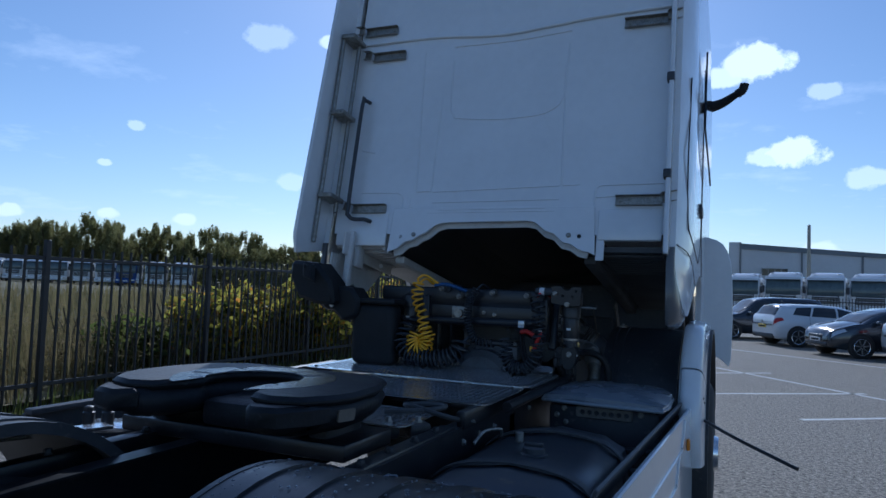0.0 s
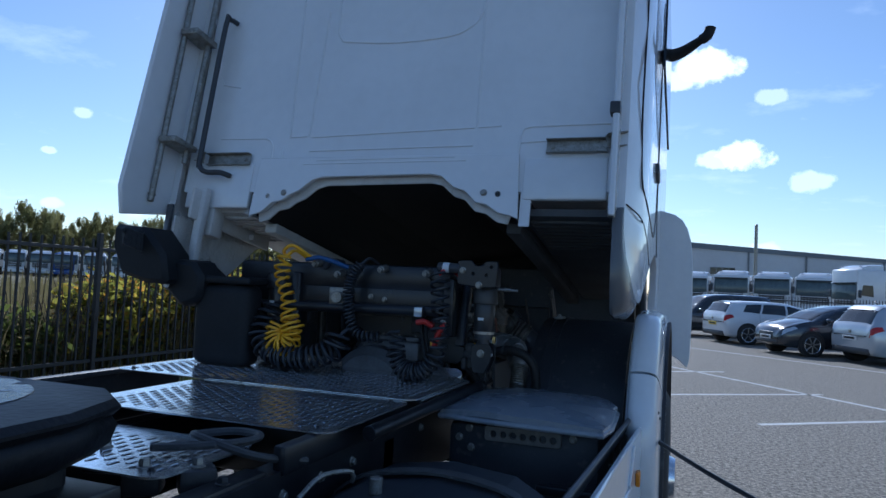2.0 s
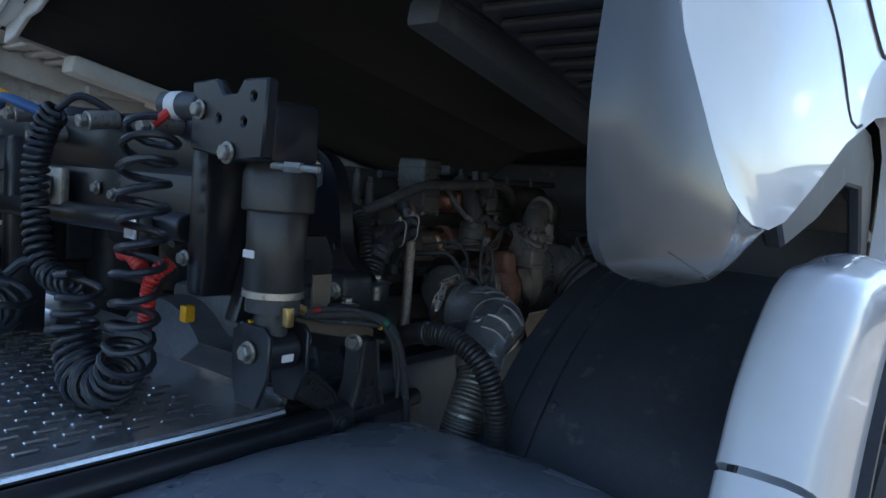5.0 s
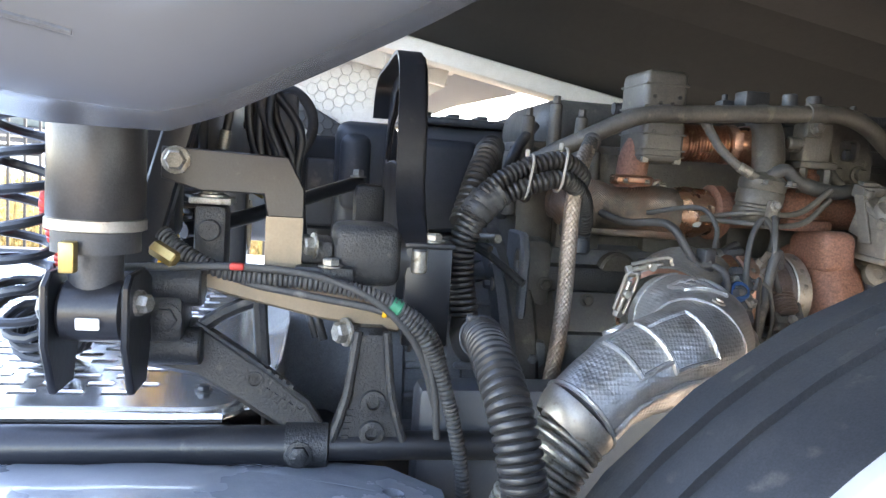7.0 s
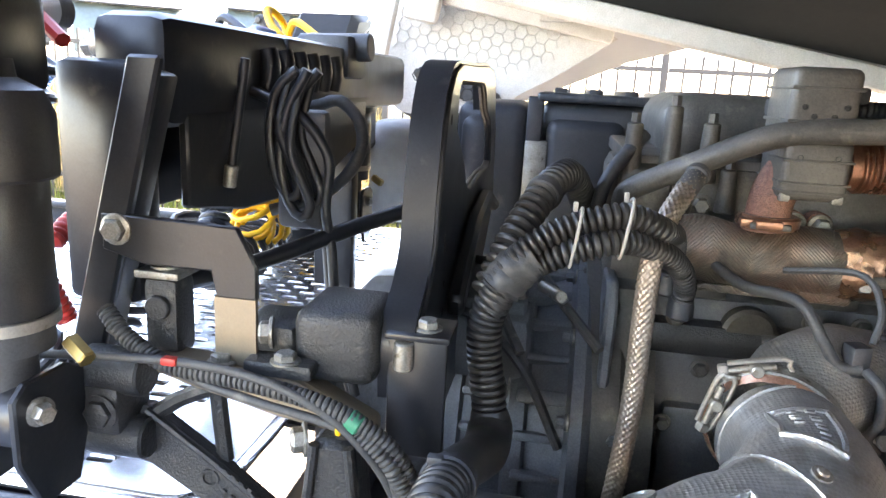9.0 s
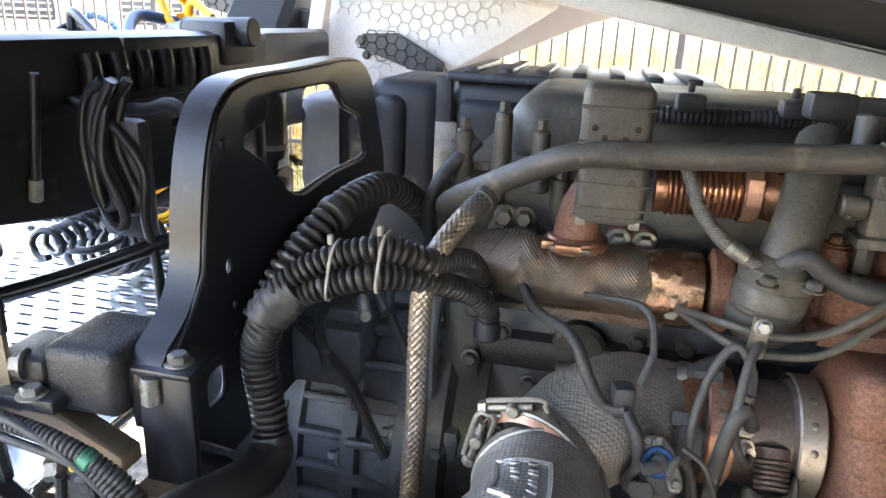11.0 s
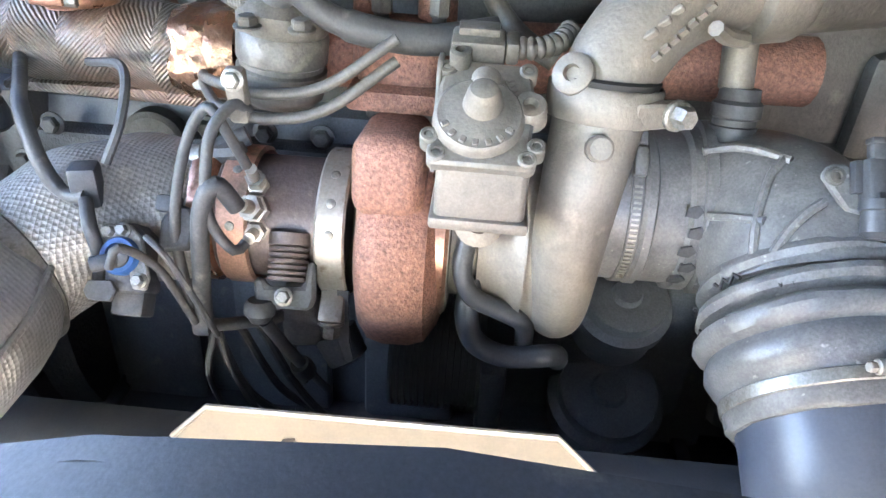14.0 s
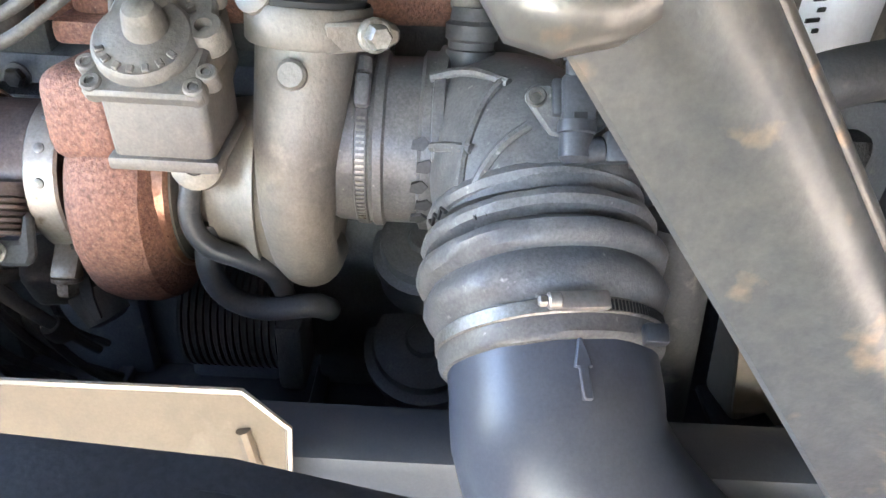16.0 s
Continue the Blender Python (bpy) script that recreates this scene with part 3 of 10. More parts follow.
def tufts(name, n, xr, yr, hr, material, label, lean=0.35, seed=1, zbase=0.04, w=0.006):
    """Many thin blades of uneven height in one sheet."""
    rnd = random.Random(seed)
    verts, faces = [], []
    for _ in range(n):
        x, y = rnd.uniform(*xr), rnd.uniform(*yr)
        h = rnd.uniform(*hr) * (0.7 + 0.6 * noise.noise(Vector((x * 0.7, y * 0.7, seed))) ** 2 + 0.3 * rnd.random())
        a, l = rnd.uniform(0, 6.28), rnd.uniform(0, lean) * h
        dx, dy = math.cos(a), math.sin(a)
        b = len(verts)
        ww = w * rnd.uniform(0.6, 1.6)
        verts += [(x - dy * ww, y + dx * ww, zbase), (x + dy * ww, y - dx * ww, zbase),
                  (x + dx * l * 0.4 + dy * ww * 0.7, y + dy * l * 0.4 - dx * ww * 0.7, zbase + h * 0.6), (x + dx * l * 0.4 - dy * ww * 0.7, y + dy * l * 0.4 + dx * ww * 0.7, zbase + h * 0.6),
                  (x + dx * l, y + dy * l, zbase + h)]
        faces += [(b, b + 1, b + 2, b + 3), (b + 3, b + 2, b + 4)]
    me = bpy.data.meshes.new(name)
    me.from_pydata(verts, [], faces)
    me.materials.append(material)
    return tagged(new(name, me), label, "grass", kind="stuff")


tufts("tall_grass", 17000, (FX - 7, FX - 0.15), (-8, 22), (0.45, 1.25), M_BLADE, "tall dry yellow-green meadow grass behind the fence", seed=2, w=0.009)
tufts("far_grass", 9000, (FX - 26, FX - 7), (-20, 45), (0.7, 1.3), M_BLADE, "dry meadow grass further out", seed=3, w=0.03)
tufts("verge_grass", 7000, (FX - 0.25, FX + 0.95), (-8, 20), (0.06, 0.28), M_LEAF, "short rough green grass at the fence foot", seed=4, zbase=0.015)


def leaf_cloud(bm, c, s, n, size, rnd, drop=0.0):
    """Small folded leaves scattered in an uneven volume."""
    for _ in range(n):
        while True:
            q = Vector((rnd.uniform(-1, 1), rnd.uniform(-1, 1), rnd.uniform(-1, 1)))
            if 0.15 < q.length < 1:
                break
        q *= 0.75 + 0.5 * noise.noise(q * 2.3 + Vector(c))
        p = Vector((c[0] + q.x * s[0], c[1] + q.y * s[1], c[2] + q.z * s[2]))
        if p.z < 0.05:
            continue
        k = size * rnd.uniform(0.6, 1.4)
        m = Euler((rnd.uniform(-1.2, 1.2), rnd.uniform(-1.2, 1.2), rnd.uniform(0, 6.28))).to_matrix()
        vs = [bm.verts.new(p + m @ Vector(o) * k) for o in ((0, -1, 0), (0.55, 0, 0.18), (0, 1.1, 0), (-0.55, 0, 0.18))]
        bm.faces.new(vs[:3]); bm.faces.new((vs[0], vs[2], vs[3]))


def weeds(name, n, xr, yr, material, label, seed):
    """Tall leafy weed stalks in one sheet: a bent stalk each with small leaves and a seed head."""
    rnd = random.Random(seed)
    verts, faces = [], []
    for _ in range(n):
        x, y = rnd.uniform(*xr), rnd.uniform(*yr)
        if noise.noise(Vector((x * 0.55, y * 0.55, seed))) < -0.22:
            continue
        h = rnd.uniform(0.5, 1.15) * (0.85 + 0.4 * noise.noise(Vector((x * 0.3, y * 0.3, 1.0))))
        lx, ly = rnd.uniform(-0.22, 0.22) * h, rnd.uniform(-0.22, 0.22) * h
        b = len(verts)
        verts += [(x - 0.004, y, 0.03), (x + 0.004, y, 0.03), (x + lx, y + ly, 0.03 + h)]; faces.append((b, b + 1, b + 2))
        for k in range(rnd.randint(7, 12)):
            f = rnd.uniform(0.25, 1.02)
            px, py, pz = x + lx * f, y + ly * f, 0.03 + h * f
            a, ln, dr = rnd.uniform(0, 6.28), rnd.uniform(0.05, 0.12) * (1.25 - 0.7 * f), rnd.uniform(-0.5, 0.5)
            dx, dy, w = math.cos(a), math.sin(a), rnd.uniform(0.008, 0.018)
            b = len(verts)
            verts += [(px, py, pz), (px + dx * ln * 0.5 - dy * w, py + dy * ln * 0.5 + dx * w, pz + ln * (dr * 0.5 + 0.2)), (px + dx * ln, py + dy * ln, pz + ln * dr), (px + dx * ln * 0.5 + dy * w, py + dy * ln * 0.5 - dx * w, pz + ln * (dr * 0.5 + 0.2))]
            faces.append((b, b + 1, b + 2, b + 3))
    me = bpy.data.meshes.new(name)
    me.from_pydata(verts, [], faces)
    me.materials.append(material)
    return tagged(new(name, me), label, "weeds", kind="stuff")


weeds("tall_weeds", 12000, (FX - 5.0, FX - 0.2), (-6, 21), M_WEED, "tall brown and green weeds behind the fence", 8)


def stems(bm, c, s, n, rnd, r=0.006):
    for _ in range(n):
        p = Vector((c[0] + rnd.uniform(-1, 1) * s[0], c[1] + rnd.uniform(-1, 1) * s[1], 0.0))
        q = p + Vector((rnd.uniform(-.4, .4), rnd.uniform(-.4, .4), c[2] + s[2] * rnd.uniform(0.5, 1.1)))
        sweep(bm, [p, (p + q) / 2 + Vector((rnd.uniform(-.1, .1), rnd.uniform(-.1, .1), 0)), q], r, 5, 0.25)


rnd = random.Random(11)
for nm, c, s, n, m2 in (("bramble_bush", (FX - 0.8, 5.2, 0.75), (0.75, 1.5, 0.80), 2600, M_LEAFY), ("bramble_bush", (FX - 0.5, 7.4, 0.9), (0.8, 1.3, 1.0), 2600, M_LEAFY),
                        ("bramble_bush", (FX - 0.9, 9.6, 0.9), (0.8, 1.5, 1.05), 2200, M_LEAFY), ("bramble_bush", (FX - 0.9, 12.0, 0.9), (0.8, 1.6, 1.0), 2200, M_LEAFY), ("bramble_bush", (FX - 1.2, 6.3, 0.8), (0.7, 1.3, 0.9), 2200, M_LEAFY), ("bramble_bush", (FX - 0.7, 3.4, 0.55), (0.6, 0.9, 0.55), 1200, M_LEAF)):
    b = thing(nm, "bramble thicket with yellow and green autumn leaves at the fence", "bush", (c[0], c[1], 0), "brambles")
    bm = B(); stems(bm, c, s, 70, rnd); part("stem", bm, M_BARK, b)
    bm = B(); leaf_cloud(bm, c, (s[0] * 1.12, s[1] * 1.08, s[2] * 1.10), int(n * 0.55), 0.078, rnd); part("leaves", bm, m2, b)
    if m2 is M_LEAFY:
        bm = B(); leaf_cloud(bm, (c[0], c[1], c[2] - 0.1), s, int(n * 0.5), 0.060, rnd); part("leaves", bm, M_LEAF, b)
# one long bare shoot
b = thing("bare_shoot", "thin bare shoot rising out of the brambles", "shoot", (FX - 0.4, 7.2, 0))
bm = B(); sweep(bm, [(FX - 0.4, 7.2, 0), (FX - 0.3, 7.0, 1.4), (FX - 0.2, 6.5, 2.4)], 0.008, 5, 0.2)
for a, e in (((-0.28, 6.95, 1.6), (-0.1, 7.4, 2.25)), ((-0.27, 6.8, 1.9), (-0.3, 6.3, 2.1)), ((-0.25, 6.7, 2.05), (-0.2, 7.1, 2.5))):
    sweep(bm, [(FX + a[0], a[1], a[2]), (FX + e[0], e[1], e[2])], 0.005, 5, 0.2)
part("shoot", bm, M_BARK, b)


def tree(x, y, h, rnd):
    t = thing("tree", "leafy broad tree in the wood behind the meadow", "tree", (x, y, 0), "far trees")
    bm = B()
    sweep(bm, [(x, y, 0), (x + rnd.uniform(-.2, .2), y, h * 0.4), (x + rnd.uniform(-.4, .4), y, h * 0.85)], lambda s: max(0.04, 0.2 - 0.17 * s / h), 7, 0.8)
    for k in range(5):
        a = rnd.uniform(0, 6.28)
        sweep(bm, [(x, y, h * (0.3 + 0.1 * k)), (x + math.cos(a) * h * 0.2, y + math.sin(a) * h * 0.2, h * (0.45 + 0.1 * k))], 0.06, 5, 0.8)
    part("trunk", bm, M_BARK, t)
    bm = B()
    for k in range(18):
        a, rr = rnd.uniform(0, 6.28), rnd.uniform(0.02, 0.25) * h
        leaf_cloud(bm, (x + math.cos(a) * rr, y + math.sin(a) * rr, h * rnd.uniform(0.28, 0.95)), (h * rnd.uniform(0.07, 0.14), h * rnd.uniform(0.07, 0.14), h * rnd.uniform(0.10, 0.22)), 260, 0.15, rnd)
    part("crown", bm, M_TREE, t)
    return t


rnd = random.Random(5)
TREES = [tree(0, 0, h, rnd) for h in (7.5, 9.0, 8.2, 6.5)]
k = 0
for i in range(170):
    x = -128 + i * 0.64 + rnd.uniform(-1, 1)
    y = 72 + rnd.uniform(-4, 8) - 0.10 * (x + 40)
    low = 0.74 + 0.42 * max(0.0, min(1.0, (-60 - x) / 45))
    m = pose(x, y, 0, 0, 0, rnd.uniform(0, 360)) @ Matrix.Diagonal((0.8, 0.8, low * rnd.uniform(0.78, 1.06), 1))
    if k < 4:
        TREES[k].matrix_basis = m
    else:
        copy_thing(TREES[k % 4], m)
    k += 1
# scrub in front of the wood, in one sheet
bm = B()
for i in range(112):
    x = -128 + i * 1.0
    leaf_cloud(bm, (x, 68 - 0.10 * (x + 40) + rnd.uniform(-2, 2), 1.4), (1.7, 1.6, rnd.uniform(2.0, 3.6)), 300, 0.20, rnd)
tagged(part("scrub", bm, M_TREE), "low scrub along the foot of the wood", "scrub", kind="stuff")


# ---------------------------------------------------------------- tilted cab
TILT = -10.5
cab = thing("truck_cab", "white sleeper cab tilted forward over the engine", "cab", m=pose(-0.089, 0.064, 1.823, TILT, 0, 0) @ Matrix.Scale(1.0958, 4))
FAR_SIDE = (pose(-0.089, 0.064, 1.823, TILT, 0, 0) @ Matrix.Scale(1.0958, 4)).inverted() @ pose(-0.03, 0, 1.80, TILT, 0, 0)


def cpart(name, bm, material, parent=None, label=""):
    return part(name, bm, material, parent or cab, label, local=True)


HW = 1.02        # half width of the rear wall
CL = 2.25        # length of the cab
CH = 2.25        # height over the floor
# rear wall: pressed sheet with a raised lower flap, shallow fields and a roof seam
bm = B()
tun = [(-0.60, -0.015), (-0.55, 0.0), (-0.50, 0.045), (-0.45, 0.055), (-0.41, 0.085), (-0.37, 0.10), (-0.31, 0.15), (-0.26, 0.165), (0.26, 0.175), (0.31, 0.165),
       (0.37, 0.115), (0.42, 0.10), (0.47, 0.05), (0.52, 0.04), (0.57, 0.005), (0.62, -0.005)]
slab(bm, [(-HW, 0.10), (-0.62, 0.10)] + [(x, w + 0.02) for x, w in tun] + [(0.64, 0.10), (HW, 0.10), (HW, CH), (-HW, CH)], (0, 0.02, 0), (1, 0, 0), (0, 0, 1), 0.03)
rear = cpart("rear_wall", bm, M_WHITE)
bm = B()
slab(bm, [(-0.60, 0.26), (-0.615, -0.03)] + tun + [(0.655, -0.02), (0.64, 0.26)], (0, -0.008, 0), (1, 0, 0), (0, 0, 1), 0.014, [ring_pts(0.565, 0.085, 0.010), ring_pts(-0.53, 0.075, 0.010)], bevel=0.003)
cpart("lower_flap", bm, M_WHITE, rear)
for x0, x1, z0, z1 in ((-HW + 0.02, -0.64, 0.02, 0.245), (0.66, HW - 0.02, 0.065, 0.245)):
    bm = B(); box(bm, ((x0 + x1) / 2, 0.012, (z0 + z1) / 2), (x1 - x0, 0.03, z1 - z0), bevel=0.012)
    cpart("side_flange", bm, M_WHITE, rear)
def crease(line, r=0.0042, smooth=False, name="crease"):
    """A narrow pressed bead that follows a line on the rear wall."""
    bm = B(); sweep(bm, [(x, 0.0035, z) for x, z in line], r, 8, 0.03, smooth=smooth); return cpart(name, bm, M_WHITE, rear)


for line in ([(-0.523, 1.334), (-0.497, 0.85), (-0.471, 0.375)], [(-0.361, 1.016), (-0.37, 0.373)], [(0.418, 1.154), (0.441, 0.395)], [(-0.47, 0.368), (-0.38, 0.372)], [(-0.355, 0.366), (0.43, 0.388)], [(0.45, 0.389), (0.548, 0.393)],
             [(-0.355, 0.298), (0.431, 0.307)], [(-0.86, 0.371), (-0.60, 0.366), (-0.572, 0.352), (-0.556, 0.325), (-0.554, 0.26)], [(0.632, 0.262), (0.636, 0.352), (0.648, 0.376), (0.68, 0.385), (1.0, 0.388)], [(0.64, 0.315), (0.80, 0.322)], [(-0.95, 0.90), (-0.94, 0.72), (-0.90, 0.66), (-0.80, 0.64)], [(-0.50, 0.32), (-0.50, 0.20), (-0.47, 0.17), (-0.40, 0.165)]):
    crease(line)
crease([(-0.262, 0.849), (-0.003, 0.824), (0.264, 0.834), (0.36, 0.87), (0.41, 0.93), (0.425, 1.1), (0.432, 1.28)], 0.005, True, "recess_edge")
crease([(-0.262, 0.849), (-0.295, 0.895), (-0.306, 1.0), (-0.314, 1.25)], 0.005, True, "recess_edge")
for x0, x1, z in ((-0.367, 0.414, 0.230), (-0.30, 0.36, 0.247)):
    bm = B(); sweep(bm, [(x0, -0.0155, z - 0.003), (x1, -0.0155, z + 0.003)], 0.0032, 8, 0.4); cpart("bead", bm, M_WHITE, rear)
bm = B(); sweep(bm, [(-HW, -0.004, 1.425), (-0.6, -0.004, 1.428), (-0.381, -0.004, 1.422), (-0.006, -0.004, 1.392), (0.34, -0.004, 1.417), (0.574, -0.004, 1.438), (HW, -0.004, 1.452)], 0.011, 10, 0.03); cpart("roof_seam", bm, M_WHITE, rear)
crease([(-0.318, 1.345), (0.099, 1.345), (0.438, 1.37)], 0.006, True)
# second sheet behind the cut-out: its pale folded edge shows below the flap
bm = B(); slab(bm, [(x * 0.975, z - 0.024) for x, z in tun] + [(x, z + 0.03) for x, z in tun[::-1]], (0, 0.040, 0), (1, 0, 0), (0, 0, 1), 0.012, bevel=0.003); cpart("cutout_lip", bm, M_WHITE_IN, rear, "pale folded edge of the cut-out")
bm = B(); slab(bm, [(0.655, -0.045), (0.70, -0.045), (0.70, 0.10), (0.665, 0.14), (0.655, 0.12)], (0, 0.010, 0), (1, 0, 0), (0, 0, 1), 0.012, bevel=0.003); cpart("flap_flange", bm, M_WHITE, rear)
bm = B(); box(bm, (0, CL / 2, CH), (2 * HW + 0.2, CL, 0.06), bevel=0.03); cpart("roof", bm, M_WHITE)


def side_wall(sx):
    """Side of the cab with the skirt that ends in a point before the wheel arch."""
    s = 1 if sx > 0 else -1
    seam = [(-0.02, 0.02), (-0.008, -0.08), (0.02, -0.155), (0.06, -0.205), (0.10, -0.245), (0.14, -0.273), (0.19, -0.287), (0.225, -0.291), (0.285, -0.285), (0.347, -0.2625)]
    out = [(-0.02, CH)] + seam + [(0.46, -0.19), (0.62, -0.08), (0.85, 0.035), (1.05, 0.105), (1.2, 0.125), (1.32, 0.09), (1.40, -0.02), (1.45, -0.18), (2.1, -0.22), (CL + 0.15, -0.2), (CL + 0.25, 0.5), (CL + 0.1, CH * 0.6), (CL - 0.25, CH)]
    t = B()
    slab(t, out, (sx, 0, 0), (0, 1, 0), (0, 0, 1), 0.035)
    bmesh.ops.triangulate(t, faces=t.faces)
    for _ in range(3):
        es = [e for e in t.edges if e.calc_length() > 0.22]
        bmesh.ops.subdivide_edges(t, edges=es, cuts=1)
        bmesh.ops.triangulate(t, faces=t.faces)
    for v in t.verts:          # corner rounds in towards the rear wall and under the sill
        y, z = v.co.y, v.co.z
        v.co.x += s * (0.067 * (1 - math.exp(-max(0, y + 0.02) / 0.11)) - 0.02 * max(0, 0.05 - z) / 0.4)
    return t


def corner_skirt(sx):
    """Rounded shell below the side panel: it bellies out and rolls in to its lower edge."""
    s = 1 if sx > 0 else -1
    low = [(-0.046, 0.02), (-0.045, -0.10), (-0.035, -0.24), (0.0, -0.345), (0.03, -0.374), (0.08, -0.380), (0.131, -0.378), (0.195, -0.376), (0.222, -0.371), (0.245, -0.355), (0.27, -0.335), (0.31, -0.299), (0.345, -0.264)]
    high = [(-0.022, 0.03), (-0.010, -0.08), (0.02, -0.155), (0.06, -0.205), (0.10, -0.245), (0.14, -0.273), (0.19, -0.287), (0.225, -0.291), (0.255, -0.289), (0.285, -0.285), (0.315, -0.276), (0.347, -0.2625)]

    def skin(y, z):
        return abs(sx) + 0.067 * (1 - math.exp(-max(0, y + 0.02) / 0.11)) - 0.02 * max(0, 0.05 - z) / 0.4 + 0.0175
    L, U = spline([(0, y, z) for y, z in low], 0.012), spline([(0, y, z) for y, z in high], 0.012)
    n = 44
    rows = []
    for k in range(n + 1):
        a, b = L[round(k * (len(L) - 1) / n)], U[round(k * (len(U) - 1) / n)]
        f = k / n
        xt = skin(b.y, b.z) - 0.012 * max(0, f - 0.7) / 0.3
        xe = min(xt - 0.004, 1.043)
        ring = []
        for q in range(9):
            g = q / 8
            p = b.lerp(a, g)
            p.x = xt + (xe - xt) * (1 - math.sqrt(max(0.0, 1 - g ** 2.4)))
            ring.append(p)
        ring += [Vector((ring[-1].x - 0.012, ring[-1].y, ring[-1].z + 0.004)), Vector((xe - 0.016, ring[4].y, ring[4].z)), Vector((ring[0].x - 0.03, ring[0].y, ring[0].z))]
        rows.append([Vector((s * p.x, p.y, p.z)) for p in ring])
    t = B()
    vs = [[t.verts.new(p) for p in r] for r in rows]
    m = len(vs[0])
    for a, b in zip(vs, vs[1:]):
        for q in range(m):
            t.faces.new((a[q], a[(q + 1) % m], b[(q + 1) % m], b[q]))
    t.faces.new(vs[0][::-1]); t.faces.new(vs[-1])
    return t


for sx in (HW + 0.035, -HW - 0.035):
    wall = cpart("side_panel", side_wall(sx), M_WHITE)
    cpart("corner_skirt", corner_skirt(sx), M_SKIRT, wall, "grey plastic skirt corner")
    if sx > 0:      # shallow line pressed along the skirt
        bm = B(); sweep(bm, [(1.099, 0.0717, 1.4306), (1.1007, 0.0934, 1.4249), (1.1017, 0.1147, 1.4191), (1.1022, 0.1358, 1.4138), (1.1027, 0.1563, 1.4088), (1.1024, 0.1744, 1.4047), (1.1014, 0.1959, 1.3997), (1.0979, 0.2201, 1.3953)], 0.0008, 6, 0.01); part("skirt_line", bm, M_STRIP, wall)
    s = 1 if sx > 0 else -1
    # door outline groove, handle, extender
    def skin(y, z):
        return sx + s * (0.067 * (1 - math.exp(-max(0, y + 0.02) / 0.11)) - 0.02 * max(0, 0.05 - z) / 0.4 + 0.0165)
    for nm, line, r in (("locker_gap", [(0.11, 1.05), (0.09, 0.50), (0.12, 0.21), (0.18, 0.155), (0.35, 0.135), (0.70, 0.13), (0.85, 0.15), (0.97, 0.25), (1.04, 0.45), (1.06, 1.05)], 0.0045),
                        ("panel_gap", [(-0.01, 0.045), (0.15, 0.035), (0.40, 0.005), (0.62, -0.045), (0.72, -0.02)], 0.003),
                        ("door_gap", [(1.12, 1.62), (1.12, 0.55), (1.16, 0.30), (1.25, 0.14)], 0.005)):
        bm = B(); sweep(bm, [(skin(v, w), v, w) for v, w in line], r, 6, 0.04)
        cpart(nm, bm, M_INK, wall)
    bm = B(); box(bm, (sx + s * 0.092, 0.90, 0.50), (0.02, 0.16, 0.06), bevel=0.008); cpart("locker_handle", bm, M_PLASTIC, wall)
    bm = B(); slab(bm, [(0.70, 1.0), (0.74, 1.55), (1.55, 1.55), (1.7, 0.95)], (sx + s * 0.112, 0, 0), (0, 1, 0), (0, 0, 1), 0.012)
    cpart("side_window", bm, M_GLASS, wall)
    # rear side extender standing behind the wall
    bm = B()
    ext = [(0.0, -0.02), (0.0, CH - 0.1), (-0.24, CH - 0.2), (-0.28, 1.2), (-0.33, 0.02), (-0.29, -0.10)] if s < 0 else [(0.0, 0.02), (0.0, CH - 0.1), (-0.11, CH - 0.2), (-0.11, -0.03)]
    slab(bm, ext, (sx + (0.03 * s if s < 0 else -0.025), 0.0, 0), (0, 1, 0), (0, 0, 1), 0.025, bevel=0.006)
    cpart("side_extender", bm, M_WHITE, None, "white side extender panel")
    # hinge tubes and brackets
    bm = B()
    for xo, vo, z0, z1 in ((0.0, -0.16, 0.00, 1.42), (0.06, -0.06, 0.22, 1.40)) if s < 0 else ((-0.025, -0.085, -0.03, 1.7),):
        cyl(bm, (sx + xo, vo, z0), (sx + xo, vo, z1), 0.014, seg=14)
        lathe(bm, (sx + xo, vo, z0 + 0.03), (0, 0, 1), [(0, 0.019), (0.008, 0.019), (0.009, 0.014)], 6)
    cpart("hinge_tube", bm, M_ZINC)
    for z in (0.30, 0.86, 1.40) if s < 0 else (0.405, 0.96):
        bm = B()
        if s < 0:
            box(bm, (sx + 0.045, -0.11, z), (0.10, 0.16, 0.03), bevel=0.006)
        else:
            box(bm, (sx - 0.03, -0.09, z), (0.04, 0.05, 0.05), bevel=0.006)
        cpart("hinge_bracket", bm, M_PLASTIC if s > 0 else M_ZINC)
    for z in (0.257, 1.316, 1.510) if s < 0 else (0.288, 1.365):
        L = 0.24 if s < 0 else 0.245
        xa = sx + (0.155 if z < 1.4 else 0.07) if s < 0 else sx - 0.06
        ob = None
        for nm, oz, hz, oy, dy in (("bracket_arm", 0.0, 0.052, -0.006, 0.005), ("lip", 0.026, 0.005, -0.020, 0.030), ("lip", -0.026, 0.005, -0.014, 0.020)):
            bm = B(); box(bm, (xa - s * L / 2, oy, z + oz), (L, dy, hz), bevel=0.0015, seg=1)
            box(bm, (xa + s * 0.035, oy - 0.018, z + oz + 0.012), (0.085, dy, hz), (0, -s * 16, s * 28), bevel=0.0015, seg=1)
            ob = cpart(nm, bm, M_ZINC, ob) if ob is None or nm == "lip" else ob
            if nm == "bracket_arm":
                arm_ob = ob
            ob = arm_ob
        bolt(arm_ob, (xa - s * (L - 0.025), -0.0085, z), (0, -1, 0), 0.008, 0.008, M_ZINC, local=True)
